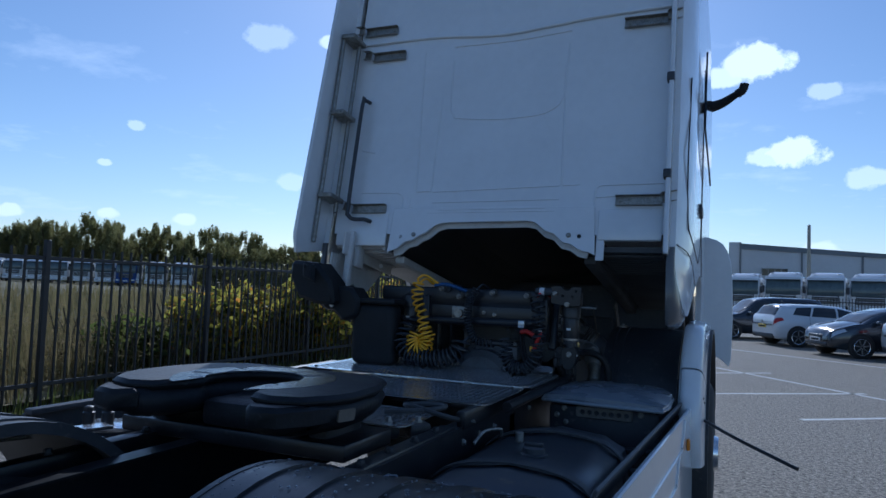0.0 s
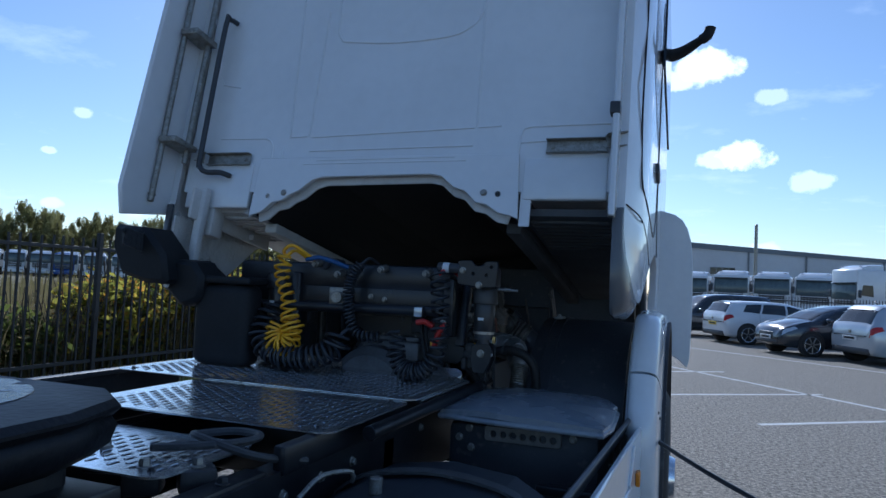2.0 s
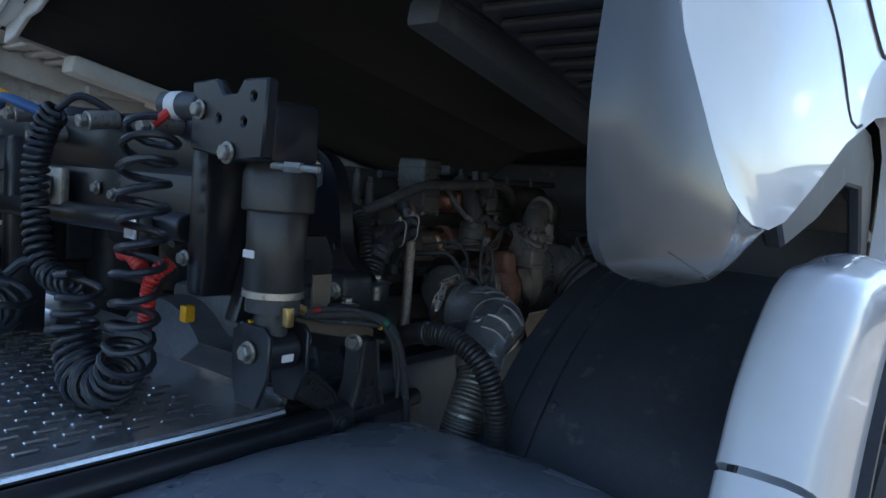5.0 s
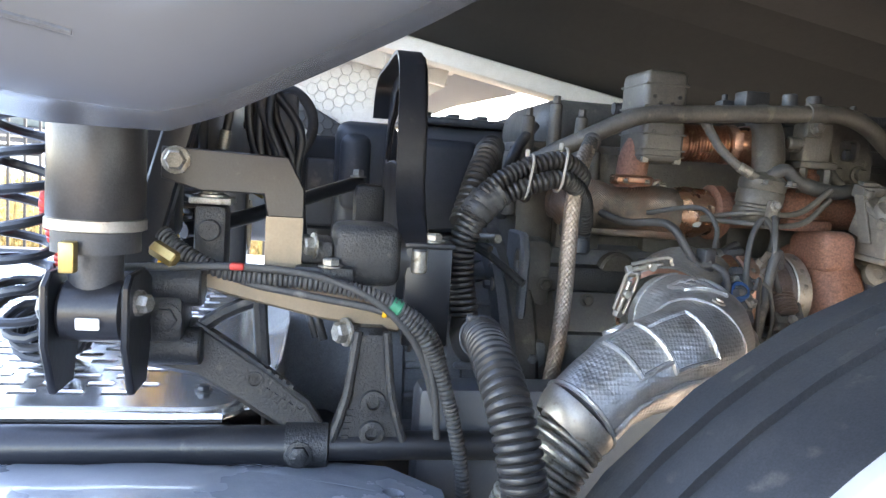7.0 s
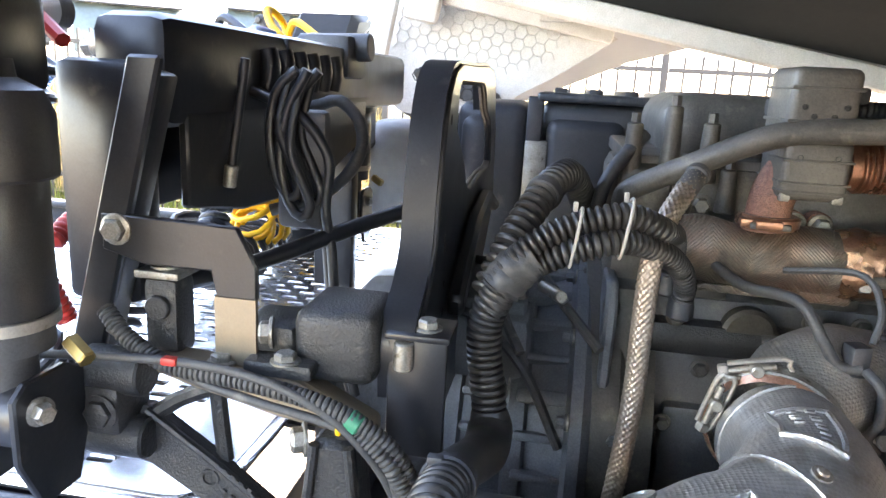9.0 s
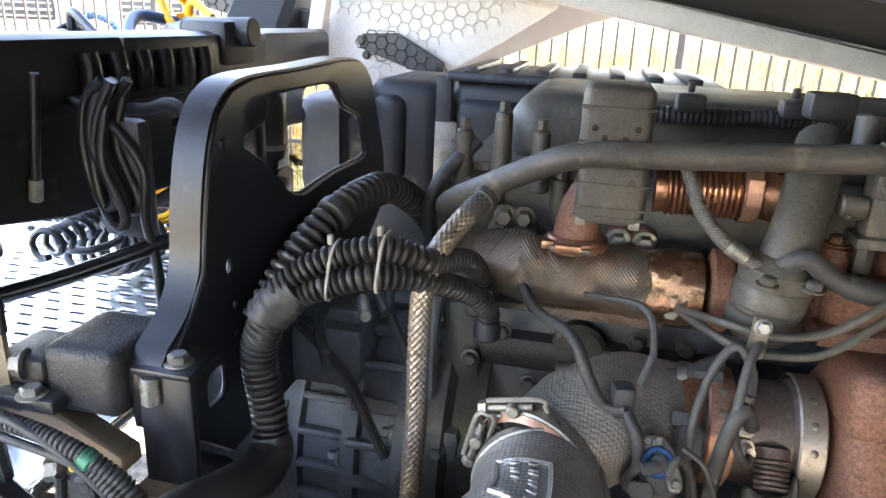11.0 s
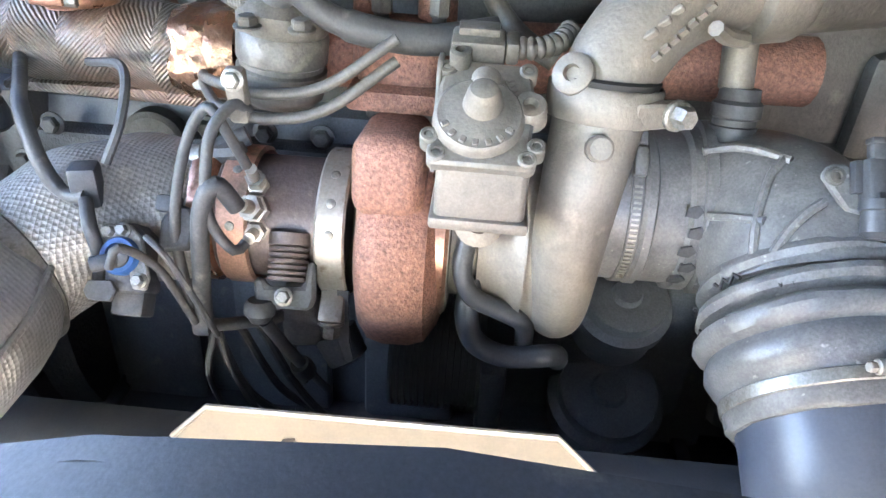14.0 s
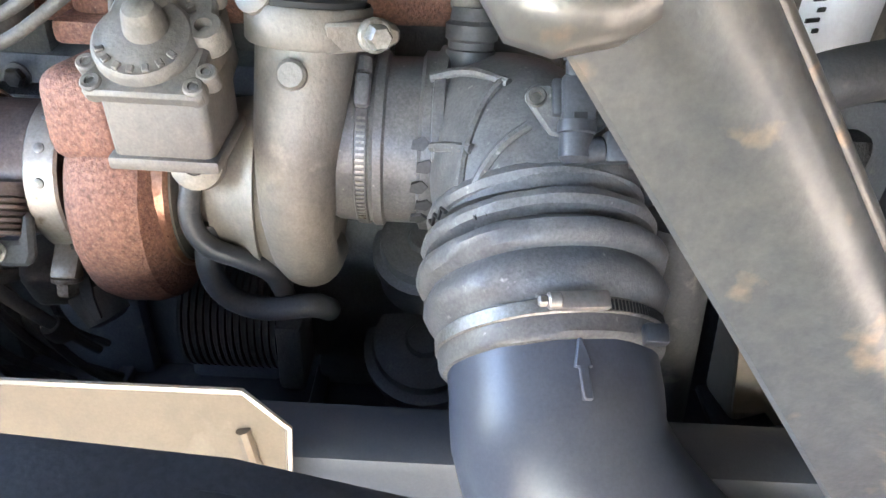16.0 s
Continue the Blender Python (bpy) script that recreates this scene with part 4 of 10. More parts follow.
bm = B(); sweep(bm, [(-0.88, -0.01, 0.99), (-0.89, -0.06, 0.985), (-0.90, -0.07, 0.94), (-0.90, -0.07, 0.28), (-0.89, -0.07, 0.20), (-0.85, -0.065, 0.175), (-0.78, -0.06, 0.175), (-0.76, -0.01, 0.175)], 0.013, 10, 0.02)
cpart("grab_handle", bm, M_PLASTIC, None, "black grab handle")
bm = B(); lathe(bm, (0.565, -0.0160, 0.085), (0, -1, 0), [(-0.004, 0.0115), (0.0015, 0.0115), (0.0018, 0.009)], 16); cpart("drilled_hole", bm, M_INK, rear)
for x, z in ((-0.445, 0.09), (0.505, 0.09)):
    bolt(cab, (x, -0.016, z), (0, -1, 0), 0.011, 0.008, M_ZINC, local=True)
# underside: side floors, tunnel and its edge beams
fl = None
# right floor, ribs and beam are darker than the left ones
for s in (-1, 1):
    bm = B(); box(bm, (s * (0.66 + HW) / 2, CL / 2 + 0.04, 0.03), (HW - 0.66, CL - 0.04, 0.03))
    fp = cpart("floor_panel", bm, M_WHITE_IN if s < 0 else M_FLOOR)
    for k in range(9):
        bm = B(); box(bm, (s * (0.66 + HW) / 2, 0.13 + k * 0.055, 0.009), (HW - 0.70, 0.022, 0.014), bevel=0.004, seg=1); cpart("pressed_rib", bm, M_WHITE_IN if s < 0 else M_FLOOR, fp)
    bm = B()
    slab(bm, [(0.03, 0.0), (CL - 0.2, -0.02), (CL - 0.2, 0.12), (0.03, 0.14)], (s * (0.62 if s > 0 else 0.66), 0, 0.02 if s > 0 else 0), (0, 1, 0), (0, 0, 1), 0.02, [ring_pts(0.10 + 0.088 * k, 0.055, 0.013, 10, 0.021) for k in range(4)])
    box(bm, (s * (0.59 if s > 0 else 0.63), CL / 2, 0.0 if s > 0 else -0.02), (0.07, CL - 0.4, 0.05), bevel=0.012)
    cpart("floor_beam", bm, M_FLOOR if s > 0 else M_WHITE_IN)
bm = B()
prof = [(-0.62, 0.0), (-0.5, 0.06), (-0.36, 0.15), (-0.26, 0.19), (0.26, 0.19), (0.37, 0.14), (0.5, 0.06), (0.64, 0.0)]
for k in range(len(prof) - 1):
    (xa, za), (xb, zb) = prof[k], prof[k + 1]
    vs = [bm.verts.new(c) for c in ((xa, 0.03, za), (xb, 0.03, zb), (xb, CL, zb + 0.02), (xa, CL, za + 0.02))]
    bm.faces.new(vs)
    vs = [bm.verts.new(c) for c in ((xa, 0.03, za + 0.03), (xb, 0.03, zb + 0.03), (xb, CL, zb + 0.05), (xa, CL, za + 0.05))]
    bm.faces.new(vs)
for v in bm.verts:
    v.co.z += 0.07 * max(0.0, v.co.y) * max(0.0, min(1.0, 0.5 + v.co.x))
cpart("engine_tunnel", bm, M_DARKIN)
bm = B(); box(bm, (0, CL + 0.02, 1.30), (2 * HW + 0.1, 0.06, 1.8), bevel=0.03); cpart("front_wall", bm, M_WHITE)
bm = B(); box(bm, (0, CL - 0.12, 0.10), (2 * HW, 0.04, 0.75), bevel=0.01); cpart("front_bulkhead", bm, M_DARKIN)

# left inner wheel-arch liner with a pressed honeycomb, seen across the engine bay
bm = B()
lin = [(-0.05, -0.02), (-0.05, -0.30), (0.10, -0.36), (0.24, -0.355), (0.40, -0.262), (0.53, -0.15), (0.68, -0.005), (0.60, 0.02)]
slab(bm, lin, (-HW + 0.02 - 0.10, 0, 0), (0, 1, 0), (0, 0, 1), 0.012)
liner = cpart("arch_liner", bm, M_WHITE_IN, None, "white inner panel pressed with hexagons")
liner.matrix_basis = FAR_SIDE
bm = B()
hexr = 0.021
for i in range(40):
    for j in range(22):
        v = -0.04 + i * hexr * 1.5
        w = -0.34 + (j + 0.5 * (i % 2)) * hexr * 1.732
        if not (w < 0.02 - 0.0 and w > -0.35 and v < 0.66):
            continue
        if w < -0.35 + max(0, v - 0.2) * 0.82 or (v < 0.18 and w < -0.18 - 0.0):
            continue
        if w > 0.0:
            continue
        pts = [(-HW - 0.072, v + hexr * 0.99 * math.cos(a * math.pi / 3), w + hexr * 0.99 * math.sin(a * math.pi / 3)) for a in range(7)]
        for a in range(3):
            sweep(bm, pts[a:a + 2], 0.0016, 4, 1.0, smooth=False)
tagged(cpart("honeycomb", bm, M_WHITE_IN, liner), kind="stuff")
# ribbed pressing above the liner and the sill flange of the far side
bm = B()
sweep(bm, [(-HW + 0.00, 0.45, 0.0), (-HW, 0.70, 0.055), (-HW, 0.82, 0.075), (-HW, 1.08, 0.075), (-HW, 1.5, 0.05), (-HW, 2.1, 0.02)], 0.02, 8, 0.03, flat=(0.10, 0.03))
cpart("sill_flange", bm, M_WHITE_IN).matrix_basis = FAR_SIDE
bm = B(); box(bm, (-HW + 0.01, 0.30, 0.05), (0.02, 0.72, 0.16), bevel=0.01); box(bm, (-HW + 0.03, 0.12, 0.03), (0.05, 0.10, 0.24), bevel=0.015); box(bm, (-HW + 0.02, 0.02, -0.1), (0.05, 0.05, 0.5), bevel=0.015)
cpart("inner_sill", bm, M_WHITE_IN).matrix_basis = FAR_SIDE
# camera arm that takes the place of a mirror
bm = B(); sweep(bm, [(1.10, 2.20, 3.19), (1.19, 2.19, 3.205), (1.27, 2.17, 3.225), (1.36, 2.12, 3.265), (1.405, 2.10, 3.29)], lambda s: 0.052 - 0.075 * s, 10, 0.02)
sweep(bm, [(1.385, 2.10, 3.275), (1.425, 2.09, 3.30), (1.440, 2.09, 3.34), (1.443, 2.09, 3.355)], 0.036, 10, 0.02)
part("camera_arm", bm, M_SATIN, cab, "black camera arm in place of a mirror")
# open front flap beside the door
bm = B()
FLAP = [(1.13, 1.17), (1.215, 1.12), (1.30, 1.07), (1.352, 1.02), (1.368, 1.08), (1.378, 1.40), (1.372, 1.72), (1.360, 1.86), (1.335, 1.95), (1.30, 2.01), (1.25, 2.045), (1.20, 2.06), (1.13, 2.08)]
slab(bm, FLAP, (0, 2.0, 0), (1, 0, 0), (0, 0.0, 1), 0.016, bevel=0.005)
bmesh.ops.subdivide_edges(bm, edges=[e for e in bm.edges if e.calc_length() > 0.15], cuts=2)
for v in bm.verts:      # bowed towards the front at its free edge
    v.co.y += 0.03 * ((v.co.x - 1.13) / 0.22) ** 2
part("side_flap", bm, M_FROST, cab, "milky white flap standing open")
bm = B(); slab(bm, [(0.44, -0.225), (0.62, -0.10), (0.85, 0.02), (1.05, 0.095), (1.2, 0.115), (1.32, 0.08), (1.40, -0.03), (1.45, -0.2), (1.36, -0.2), (1.30, -0.12), (1.18, -0.02), (0.98, -0.06), (0.72, -0.19), (0.52, -0.27)], (HW + 0.055, 0, 0), (0, 1, 0), (0, 0, 1), 0.03, bevel=0.006); cpart("arch_trim", bm, M_PLASTIC, None, "black plastic wheel arch trim")
# black rear corner pieces under the extender
for nm, ol, y0, dep in (("corner_cover", [(-1.284, 1.724), (-1.086, 1.706), (-0.973, 1.585), (-0.945, 1.443), (-1.072, 1.444), (-1.226, 1.485), (-1.291, 1.612)], -0.20, 0.20), ("corner_housing", [(-1.002, 1.568), (-0.865, 1.554), (-0.808, 1.484), (-0.823, 1.375), (-0.926, 1.334), (-1.028, 1.42)], -0.13, 0.18)):
    bm = B(); slab(bm, ol, (0, y0, 0), (1, 0, 0), (0, 0, 1), dep, bevel=0.022); part(nm, bm, M_SATIN, cab, "black faceted plastic corner cover")
bm = B(); box(bm, (-0.985, -0.24, 1.455), (0.02, 0.02, 0.06), (0, 30, 0), bevel=0.004); part("cover_clip", bm, M_LABEL, cab, "small pale clip")

# ---------------------------------------------------------------- chassis
CX = -0.05
chassis = thing("truck_chassis", "black ladder frame of the tractor unit", "chassis", (CX, -1, 0.6))
for s, nm in ((-1, "left"), (1, "right")):
    x = CX + s * 0.40
    bm = B(); slab(bm, [(0, -0.135), (-0.075 * s, -0.135), (-0.075 * s, -0.126), (-0.009 * s, -0.126), (-0.009 * s, 0.126), (-0.075 * s, 0.126), (-0.075 * s, 0.135), (0, 0.135)], (x, -1.4, 0.86), (1, 0, 0), (0, 0, 1), 7.6)
    part("side_rail", bm, M_BLACK, chassis)
    for y in (-3.3, -3.05, -1.3, -1.1, -0.9, -0.3, 0.1):
        bolt(chassis, (x + s * 0.001, y, 0.93), (s, 0, 0), 0.012, 0.012, M_ZINC)
for y in (-4.2, -3.2, -0.6, 0.25):
    bm = B(); box(bm, (CX, y, 0.86), (0.80, 0.12, 0.20), bevel=0.02); part("cross_member", bm, M_BLACK, chassis)

# unseen plate, added so no bright asphalt shows between the rails
bm = B(); box(bm, (CX, -1.25, 0.60), (0.74, 1.9, 0.02), bevel=0.004); part("under_plate", bm, M_BLACK, chassis)

catwalk = thing("catwalk", "worn aluminium tread plate catwalk with pressed slots behind the cab", "catwalk", (-0.3, -0.6, 1.0))


def tread(x0, y0, x1, y1, z, border=0.0):
    holes = []
    ny = int((y1 - y0 - 0.08) / 0.054)
    nx = int((x1 - x0 - 0.07) / 0.034)
    for j in range(ny):
        for i in range(nx):
            cx = x1 - 0.045 - i * 0.034
            cy = y0 + 0.06 + j * 0.054 + (0.027 if i % 2 else 0)
            if cy < y1 - 0.05 - border:
                holes.append([(cx - 0.0045, cy - 0.016), (cx + 0.0045, cy - 0.016), (cx + 0.0045, cy + 0.016), (cx - 0.0045, cy + 0.016)])
    bm = B()
    slab(bm, rounded(x0, y0, x1, y1, 0.05), (0, 0, z), (1, 0, 0), (0, 1, 0), 0.005, holes)
    p = part("tread_plate", bm, M_ALU, catwalk)
    bm = B()
    for h in holes:
        cx, cy = (h[0][0] + h[1][0]) / 2, (h[0][1] + h[2][1]) / 2
        b = [bm.verts.new((cx + dx, cy + dy, z + 0.0028 + dz)) for dy, dx, dz in ((-0.017, -0.0120, 0), (0.017, -0.0120, 0), (0.015, -0.0065, 0.0024), (-0.015, -0.0065, 0.0024), (-0.016, -0.0047, 0), (0.016, -0.0047, 0))]
        bm.faces.new((b[0], b[1], b[2], b[3])); bm.faces.new((b[3], b[2], b[5], b[4])); bm.faces.new((b[0], b[3], b[4])); bm.faces.new((b[1], b[5], b[2]))
    tagged(part("tread_bump", bm, M_ALU, p), kind="stuff")
    for cx, cy in ((x0 + 0.06, y1 - 0.05), (x1 - 0.06, y1 - 0.05), (x0 + 0.06, y0 + 0.05), (x1 - 0.06, y0 + 0.05)):
        bolt(catwalk, (cx, cy, z + 0.003), (0, 0, 1), 0.008, 0.007, M_BLACK)
    return p


tread(-1.0, -0.52, 0.405, 0.18, 1.07, 0.07)
tread(-0.55, -1.15, 0.40, -0.53, 1.066)
tread(-0.40, -1.62, 0.22, -1.22, 1.03)
bm = B(); sweep(bm, [(0.40, -0.45, 1.06), (0.404, 0.10, 1.06), (0.394, 0.155, 1.06), (0.36, 0.182, 1.064), (0.25, 0.187, 1.066), (-0.98, 0.187, 1.066)], 0.008, 8, 0.03); part("rim", bm, M_ALU, catwalk)
bm = B(); slab(bm, [(-0.98, 0.0), (0.345, 0.0), (0.362, 0.014), (0.358, 0.032), (0.345, 0.046), (0.325, 0.054), (-0.96, 0.054)], (0, 0.186, 1.070), (1, 0, 0), (0, 0.70, 0.70), 0.005, bevel=0.002); part("kick_plate", bm, M_ALU, catwalk)
for x, L in ((0.34, 1.4), (-0.52, 1.4)):
    bm = B(); box(bm, (x, -0.61, 1.02), (0.04, L, 0.08), bevel=0.01); part("support", bm, M_BLACK, catwalk)

# fifth wheel
fw = thing("fifth_wheel", "greasy black fifth wheel coupling plate with a throat", "fifth wheel", (CX - 0.2, -1.75, 1.0))
bm = B()
def fork(r, mouth, tip, grow=0.0):
    """Outline of the coupling: a broad plate with a round seat and a throat that flares towards the rear."""
    out = [(-0.30 - grow, 0.36 + grow), (-0.42 - grow, 0.27), (-0.48 - grow, 0.10), (-0.49 - grow, -0.08), (-0.46, tip + 0.12), (-0.40, tip + 0.03), (-0.30, tip)]
    seat = [(r * math.sin(radians(a)), 0.02 + r * math.cos(radians(a))) for a in range(-130, 131, 13)]
    return out + [(-mouth, tip + 0.03)] + seat + [(mouth, tip + 0.03), (0.30, tip), (0.40, tip + 0.03), (0.46, tip + 0.12), (0.49 + grow, -0.08), (0.48 + grow, 0.10), (0.42 + grow, 0.27), (0.30 + grow, 0.36 + grow)]


FWX, FWY = -0.23, -1.98
bm = B(); slab(bm, fork(0.175, 0.21, -0.30), (FWX, FWY, 1.208), (1, 0, 0), (0, 1, 0), 0.035, bevel=0.014); top = part("coupling_plate", bm, M_GREASE, fw)
bm = B()      # raised grease-wet land round the seat
land = [(0.30 * math.sin(radians(a)), 0.02 + 0.30 * math.cos(radians(a))) for a in range(-150, 151, 10)]
slab(bm, land + [(0.178 * math.sin(radians(a)), 0.02 + 0.178 * math.cos(radians(a))) for a in range(128, -129, -8)], (FWX, FWY, 1.2235), (1, 0, 0), (0, 1, 0), 0.006, bevel=0.002); lump(bm, 0.004, 30); part("wear_ring", bm, M_WETGREASE, top, "wet greased land")
bm = B(); slab(bm, fork(0.18, 0.22, -0.33, 0.004), (FWX, FWY, 1.150), (1, 0, 0), (0, 1, 0), 0.100, bevel=0.03)
for v in bm.verts:      # sides taper inwards below
    f = max(0.0, 1.19 - v.co.z) / 0.09
    v.co.x += (FWX - v.co.x) * 0.07 * f; v.co.y += (FWY - v.co.y) * 0.05 * f
part("skirt", bm, M_GREASE, fw, sharp=60)
for sx in (-1, 1):      # chamfered rear tips
    bm = B(); slab(bm, [(0.22, -0.30), (0.30, -0.30), (0.42, -0.25), (0.46, -0.17), (0.44, -0.26), (0.38, -0.36), (0.28, -0.38)], (FWX, FWY, 1.165), (sx, 0, 0), (0, 1, 0), 0.075, bevel=0.015); part("ramp", bm, M_GREASE, top)
bm = B(); box(bm, (FWX, FWY + 0.05, 1.10), (0.30, 0.30, 0.10), bevel=0.03); part("lock_jaw", bm, M_GREASE, fw)
bm = B(); box(bm, (CX - 0.22, -1.9, 1.02), (1.0, 0.34, 0.06), bevel=0.01); box(bm, (CX - 0.22 - 0.36, -1.9, 1.07), (0.08, 0.25, 0.12), bevel=0.02); box(bm, (CX - 0.22 + 0.36, -1.9, 1.07), (0.08, 0.25, 0.12), bevel=0.02); part("pedestal", bm, M_BLACK, fw)
bm = B(); slab(bm, rounded(-0.035, -0.02, 0.035, 0.02, 0.004), (FWX + 0.478, -2.10, 1.158), (0.30, 0.95, 0), (0.12, -0.04, 1), 0.008); part("label_plate", bm, M_DUSTALU, fw)

# dark pressed trims at the far rear corner of the cab
for ol in ([(-0.42, 1.70), (-0.20, 1.655), (-0.03, 1.60), (-0.05, 1.55), (-0.25, 1.58), (-0.42, 1.62)], [(0.09, 1.565), (0.20, 1.57), (0.34, 1.495), (0.33, 1.44), (0.08, 1.525)]):
    bm = B(); slab(bm, ol, (-1.10, 0, 0), (0, 1, 0), (0, 0, 1), 0.012, bevel=0.003); tr = part("corner_trim", bm, M_PLASTIC, cab, "dark trim pressed with hexagons")
    bm = B()
    for i in range(-18, 18):
        for j in range(40):
            v, w = i * 0.03, 1.42 + (j + 0.5 * (i % 2)) * 0.0346
            hit = False
            for k in range(len(ol)):
                (ya, za), (yb, zb) = ol[k], ol[(k + 1) % len(ol)]
                if (za > w) != (zb > w) and v < ya + (w - za) / (zb - za) * (yb - ya):
                    hit = not hit
            if hit:
                pts = [(-1.092, v + 0.0195 * math.cos(a * math.pi / 3), w + 0.0195 * math.sin(a * math.pi / 3)) for a in range(7)]
                for a in range(6):
                    sweep(bm, pts[a:a + 2], 0.0015, 4, 1.0, smooth=False)
    tagged(part("hexagon", bm, M_CAST, tr), kind="stuff")
    for k in (0, 2, 4):
        bolt(tr, (-1.093, ol[k][0] * 0.9 + ol[k - 1][0] * 0.1, ol[k][1] - 0.02), (1, 0, 0), 0.010, 0.008, M_BLACK)


# ---------------------------------------------------------------- engine
engine = thing("diesel_engine", "dusty grey-brown six-cylinder truck diesel engine", "engine", (-0.15, 1.1, 0.6))


def ep(name, bm, material=None, parent=None, label=""):
    return part(name, bm, material or M_DUST, parent or engine, label)


bm = B(); box(bm, (-0.14, 1.22, 0.98), (0.40, 1.22, 0.56), bevel=0.03); block = ep("cylinder_block", bm, M_BAY)
for k in range(6):
    bm = B(); box(bm, (0.065, 0.76 + k * 0.165, 0.93), (0.03, 0.12, 0.34), bevel=0.012); ep("block_cover", bm, M_BAY, block)
bm = B(); box(bm, (0.06, 1.2, 1.20), (0.05, 1.15, 0.05), bevel=0.015); ep("coolant_rail", bm, M_CAST, block)
bm = B(); box(bm, (-0.15, 1.22, 1.325), (0.36, 1.20, 0.22), bevel=0.025); head = ep("cylinder_head", bm)
for k in range(6):
    bm = B(); box(bm, (0.035, 0.73 + k * 0.17, 1.30), (0.03, 0.09, 0.12), bevel=0.015); ep("port_boss", bm, None, head)
bm = B()
box(bm, (-0.20, 1.25, 1.475), (0.34, 1.16, 0.11), bevel=0.045, seg=4)
box(bm, (-0.18, 1.23, 1.430), (0.40, 1.22, 0.025), bevel=0.006)
for y in (0.80, 0.98, 1.16, 1.34, 1.52, 1.70):
    box(bm, (-0.06, y, 1.455), (0.05, 0.025, 0.07), bevel=0.008)
cover = ep("rocker_cover", bm, M_DUST)
bm = B(); box(bm, (-0.03, 1.42, 1.445), (0.03, 0.30, 0.11), bevel=0.012); box(bm, (-0.016, 1.42, 1.45), (0.02, 0.24, 0.05), bevel=0.008); ep("cover_panel", bm)
# gear and flywheel housing at the rear
bm = B()
lathe(bm, (-0.14, 0.585, 0.98), (0, 1, 0), [(0, 0.30), (0.02, 0.305), (0.05, 0.305), (0.06, 0.29), (0.10, 0.28)], 40)
box(bm, (-0.10, 0.645, 1.28), (0.30, 0.08, 0.30), bevel=0.025)
box(bm, (0.055, 0.64, 1.19), (0.07, 0.07, 0.16), bevel=0.02)
fly = ep("flywheel_housing", bm)
for k in range(20):
    a = radians(20 + k * 16)
    bolt(fly, (-0.14 + 0.29 * math.cos(a), 0.583, 0.98 + 0.29 * math.sin(a)), (0, -1, 0), 0.008, 0.012, M_DUST)
for x, z in ((0.075, 1.24), (0.075, 1.15), (0.05, 1.345), (-0.02, 1.345)):
    bolt(fly, (x + 0.012, 0.62, z), (0.6, -1, 0), 0.011, 0.012, M_DUST)
for y, z in ((0.70, 1.365), (0.735, 1.365)):
    bolt(head, (0.062, y - 0.015, z), (1, 0, 0), 0.0125, 0.016, M_DUST)
bm = B(); lathe(bm, (0.06, 0.80, 1.215), (1, 0, 0), [(0, 0.036), (0.018, 0.036), (0.022, 0.030), (0.022, 0.0305)], 28); ep("core_plug", bm, M_DUST, block)
# bosses, studs and small pipes on the rear corner of the head
for y, z, hh in ((0.625, 1.44, 0.09), (0.675, 1.46, 0.10), (0.725, 1.45, 0.08), (0.60, 1.36, 0.11), (0.755, 1.40, 0.06)):
    bm = B(); cyl(bm, (0.03, y, z - hh / 2), (0.03, y, z + hh / 2), 0.014, 0.011, seg=14); cyl(bm, (0.03, y, z + hh / 2), (0.03, y, z + hh / 2 + 0.014), 0.007, seg=6); ep("stud_boss", bm, M_DUST, head)
for y in (0.635, 0.70, 0.765):
    bm = B(); box(bm, (0.036, y, 1.265), (0.014, 0.018, 0.15), bevel=0.005); ep("cast_web", bm, M_DUST, head)
for y, z in ((0.66, 1.19), (0.70, 1.235), (0.74, 1.165), (0.645, 1.10), (0.70, 1.08), (0.87, 1.245), (0.93, 1.245), (0.99, 1.245)):
    bolt(block, (0.092, y, z), (1, 0, 0), 0.0095, 0.010, M_DUST)
bm = B(); sweep(bm, [(0.02, 0.59, 1.30), (0.05, 0.585, 1.37), (0.05, 0.60, 1.42), (0.02, 0.64, 1.47)], 0.010, 12, 0.01); ep("breather_pipe", bm, M_PLASTIC, head)
# oil cooler, filter housings and lower details
bm = B(); lathe(bm, (0.12, 1.075, 1.00), (0, 1, 0), [q for k in range(14) for q in ((k * 0.0075, 0.068), (k * 0.0075 + 0.004, 0.068), (k * 0.0075 + 0.0042, 0.062), (k * 0.0075 + 0.0074, 0.062))], 24); oilc = ep("oil_cooler", bm, M_BAY)
bm = B(); box(bm, (0.16, 1.19, 0.985), (0.06, 0.03, 0.09), bevel=0.008); ep("cooler_bracket", bm, M_BAY, oilc)
for x, y, z, r in ((0.15, 1.325, 1.10, 0.048), (0.15, 1.33, 0.965, 0.062)):
    bm = B()
    lathe(bm, (x - 0.05, y, z - 0.06), (0.5, 0, 1), [(0, r * 1.0), (0.04, r), (0.045, r * 1.12), (0.06, r * 1.12), (0.065, r * 0.95), (0.08, r * 0.92), (0.084, r * 0.6), (0.08, r * 0.35), (0.088, r * 0.3)], 28)
    ep("filter_cap", bm, M_BAY)
bm = B(); box(bm, (0.05, 1.30, 1.02), (0.12, 0.26, 0.22), bevel=0.02); box(bm, (0.03, 1.55, 1.05), (0.14, 0.16, 0.34), bevel=0.03); ep("filter_module", bm, M_BAY)
bm = B(); box(bm, (0.16, 1.70, 1.0), (0.06, 0.10, 0.12), (8, 0, 14), bevel=0.01); ep("tan_bracket", bm, M_TANSTEEL)
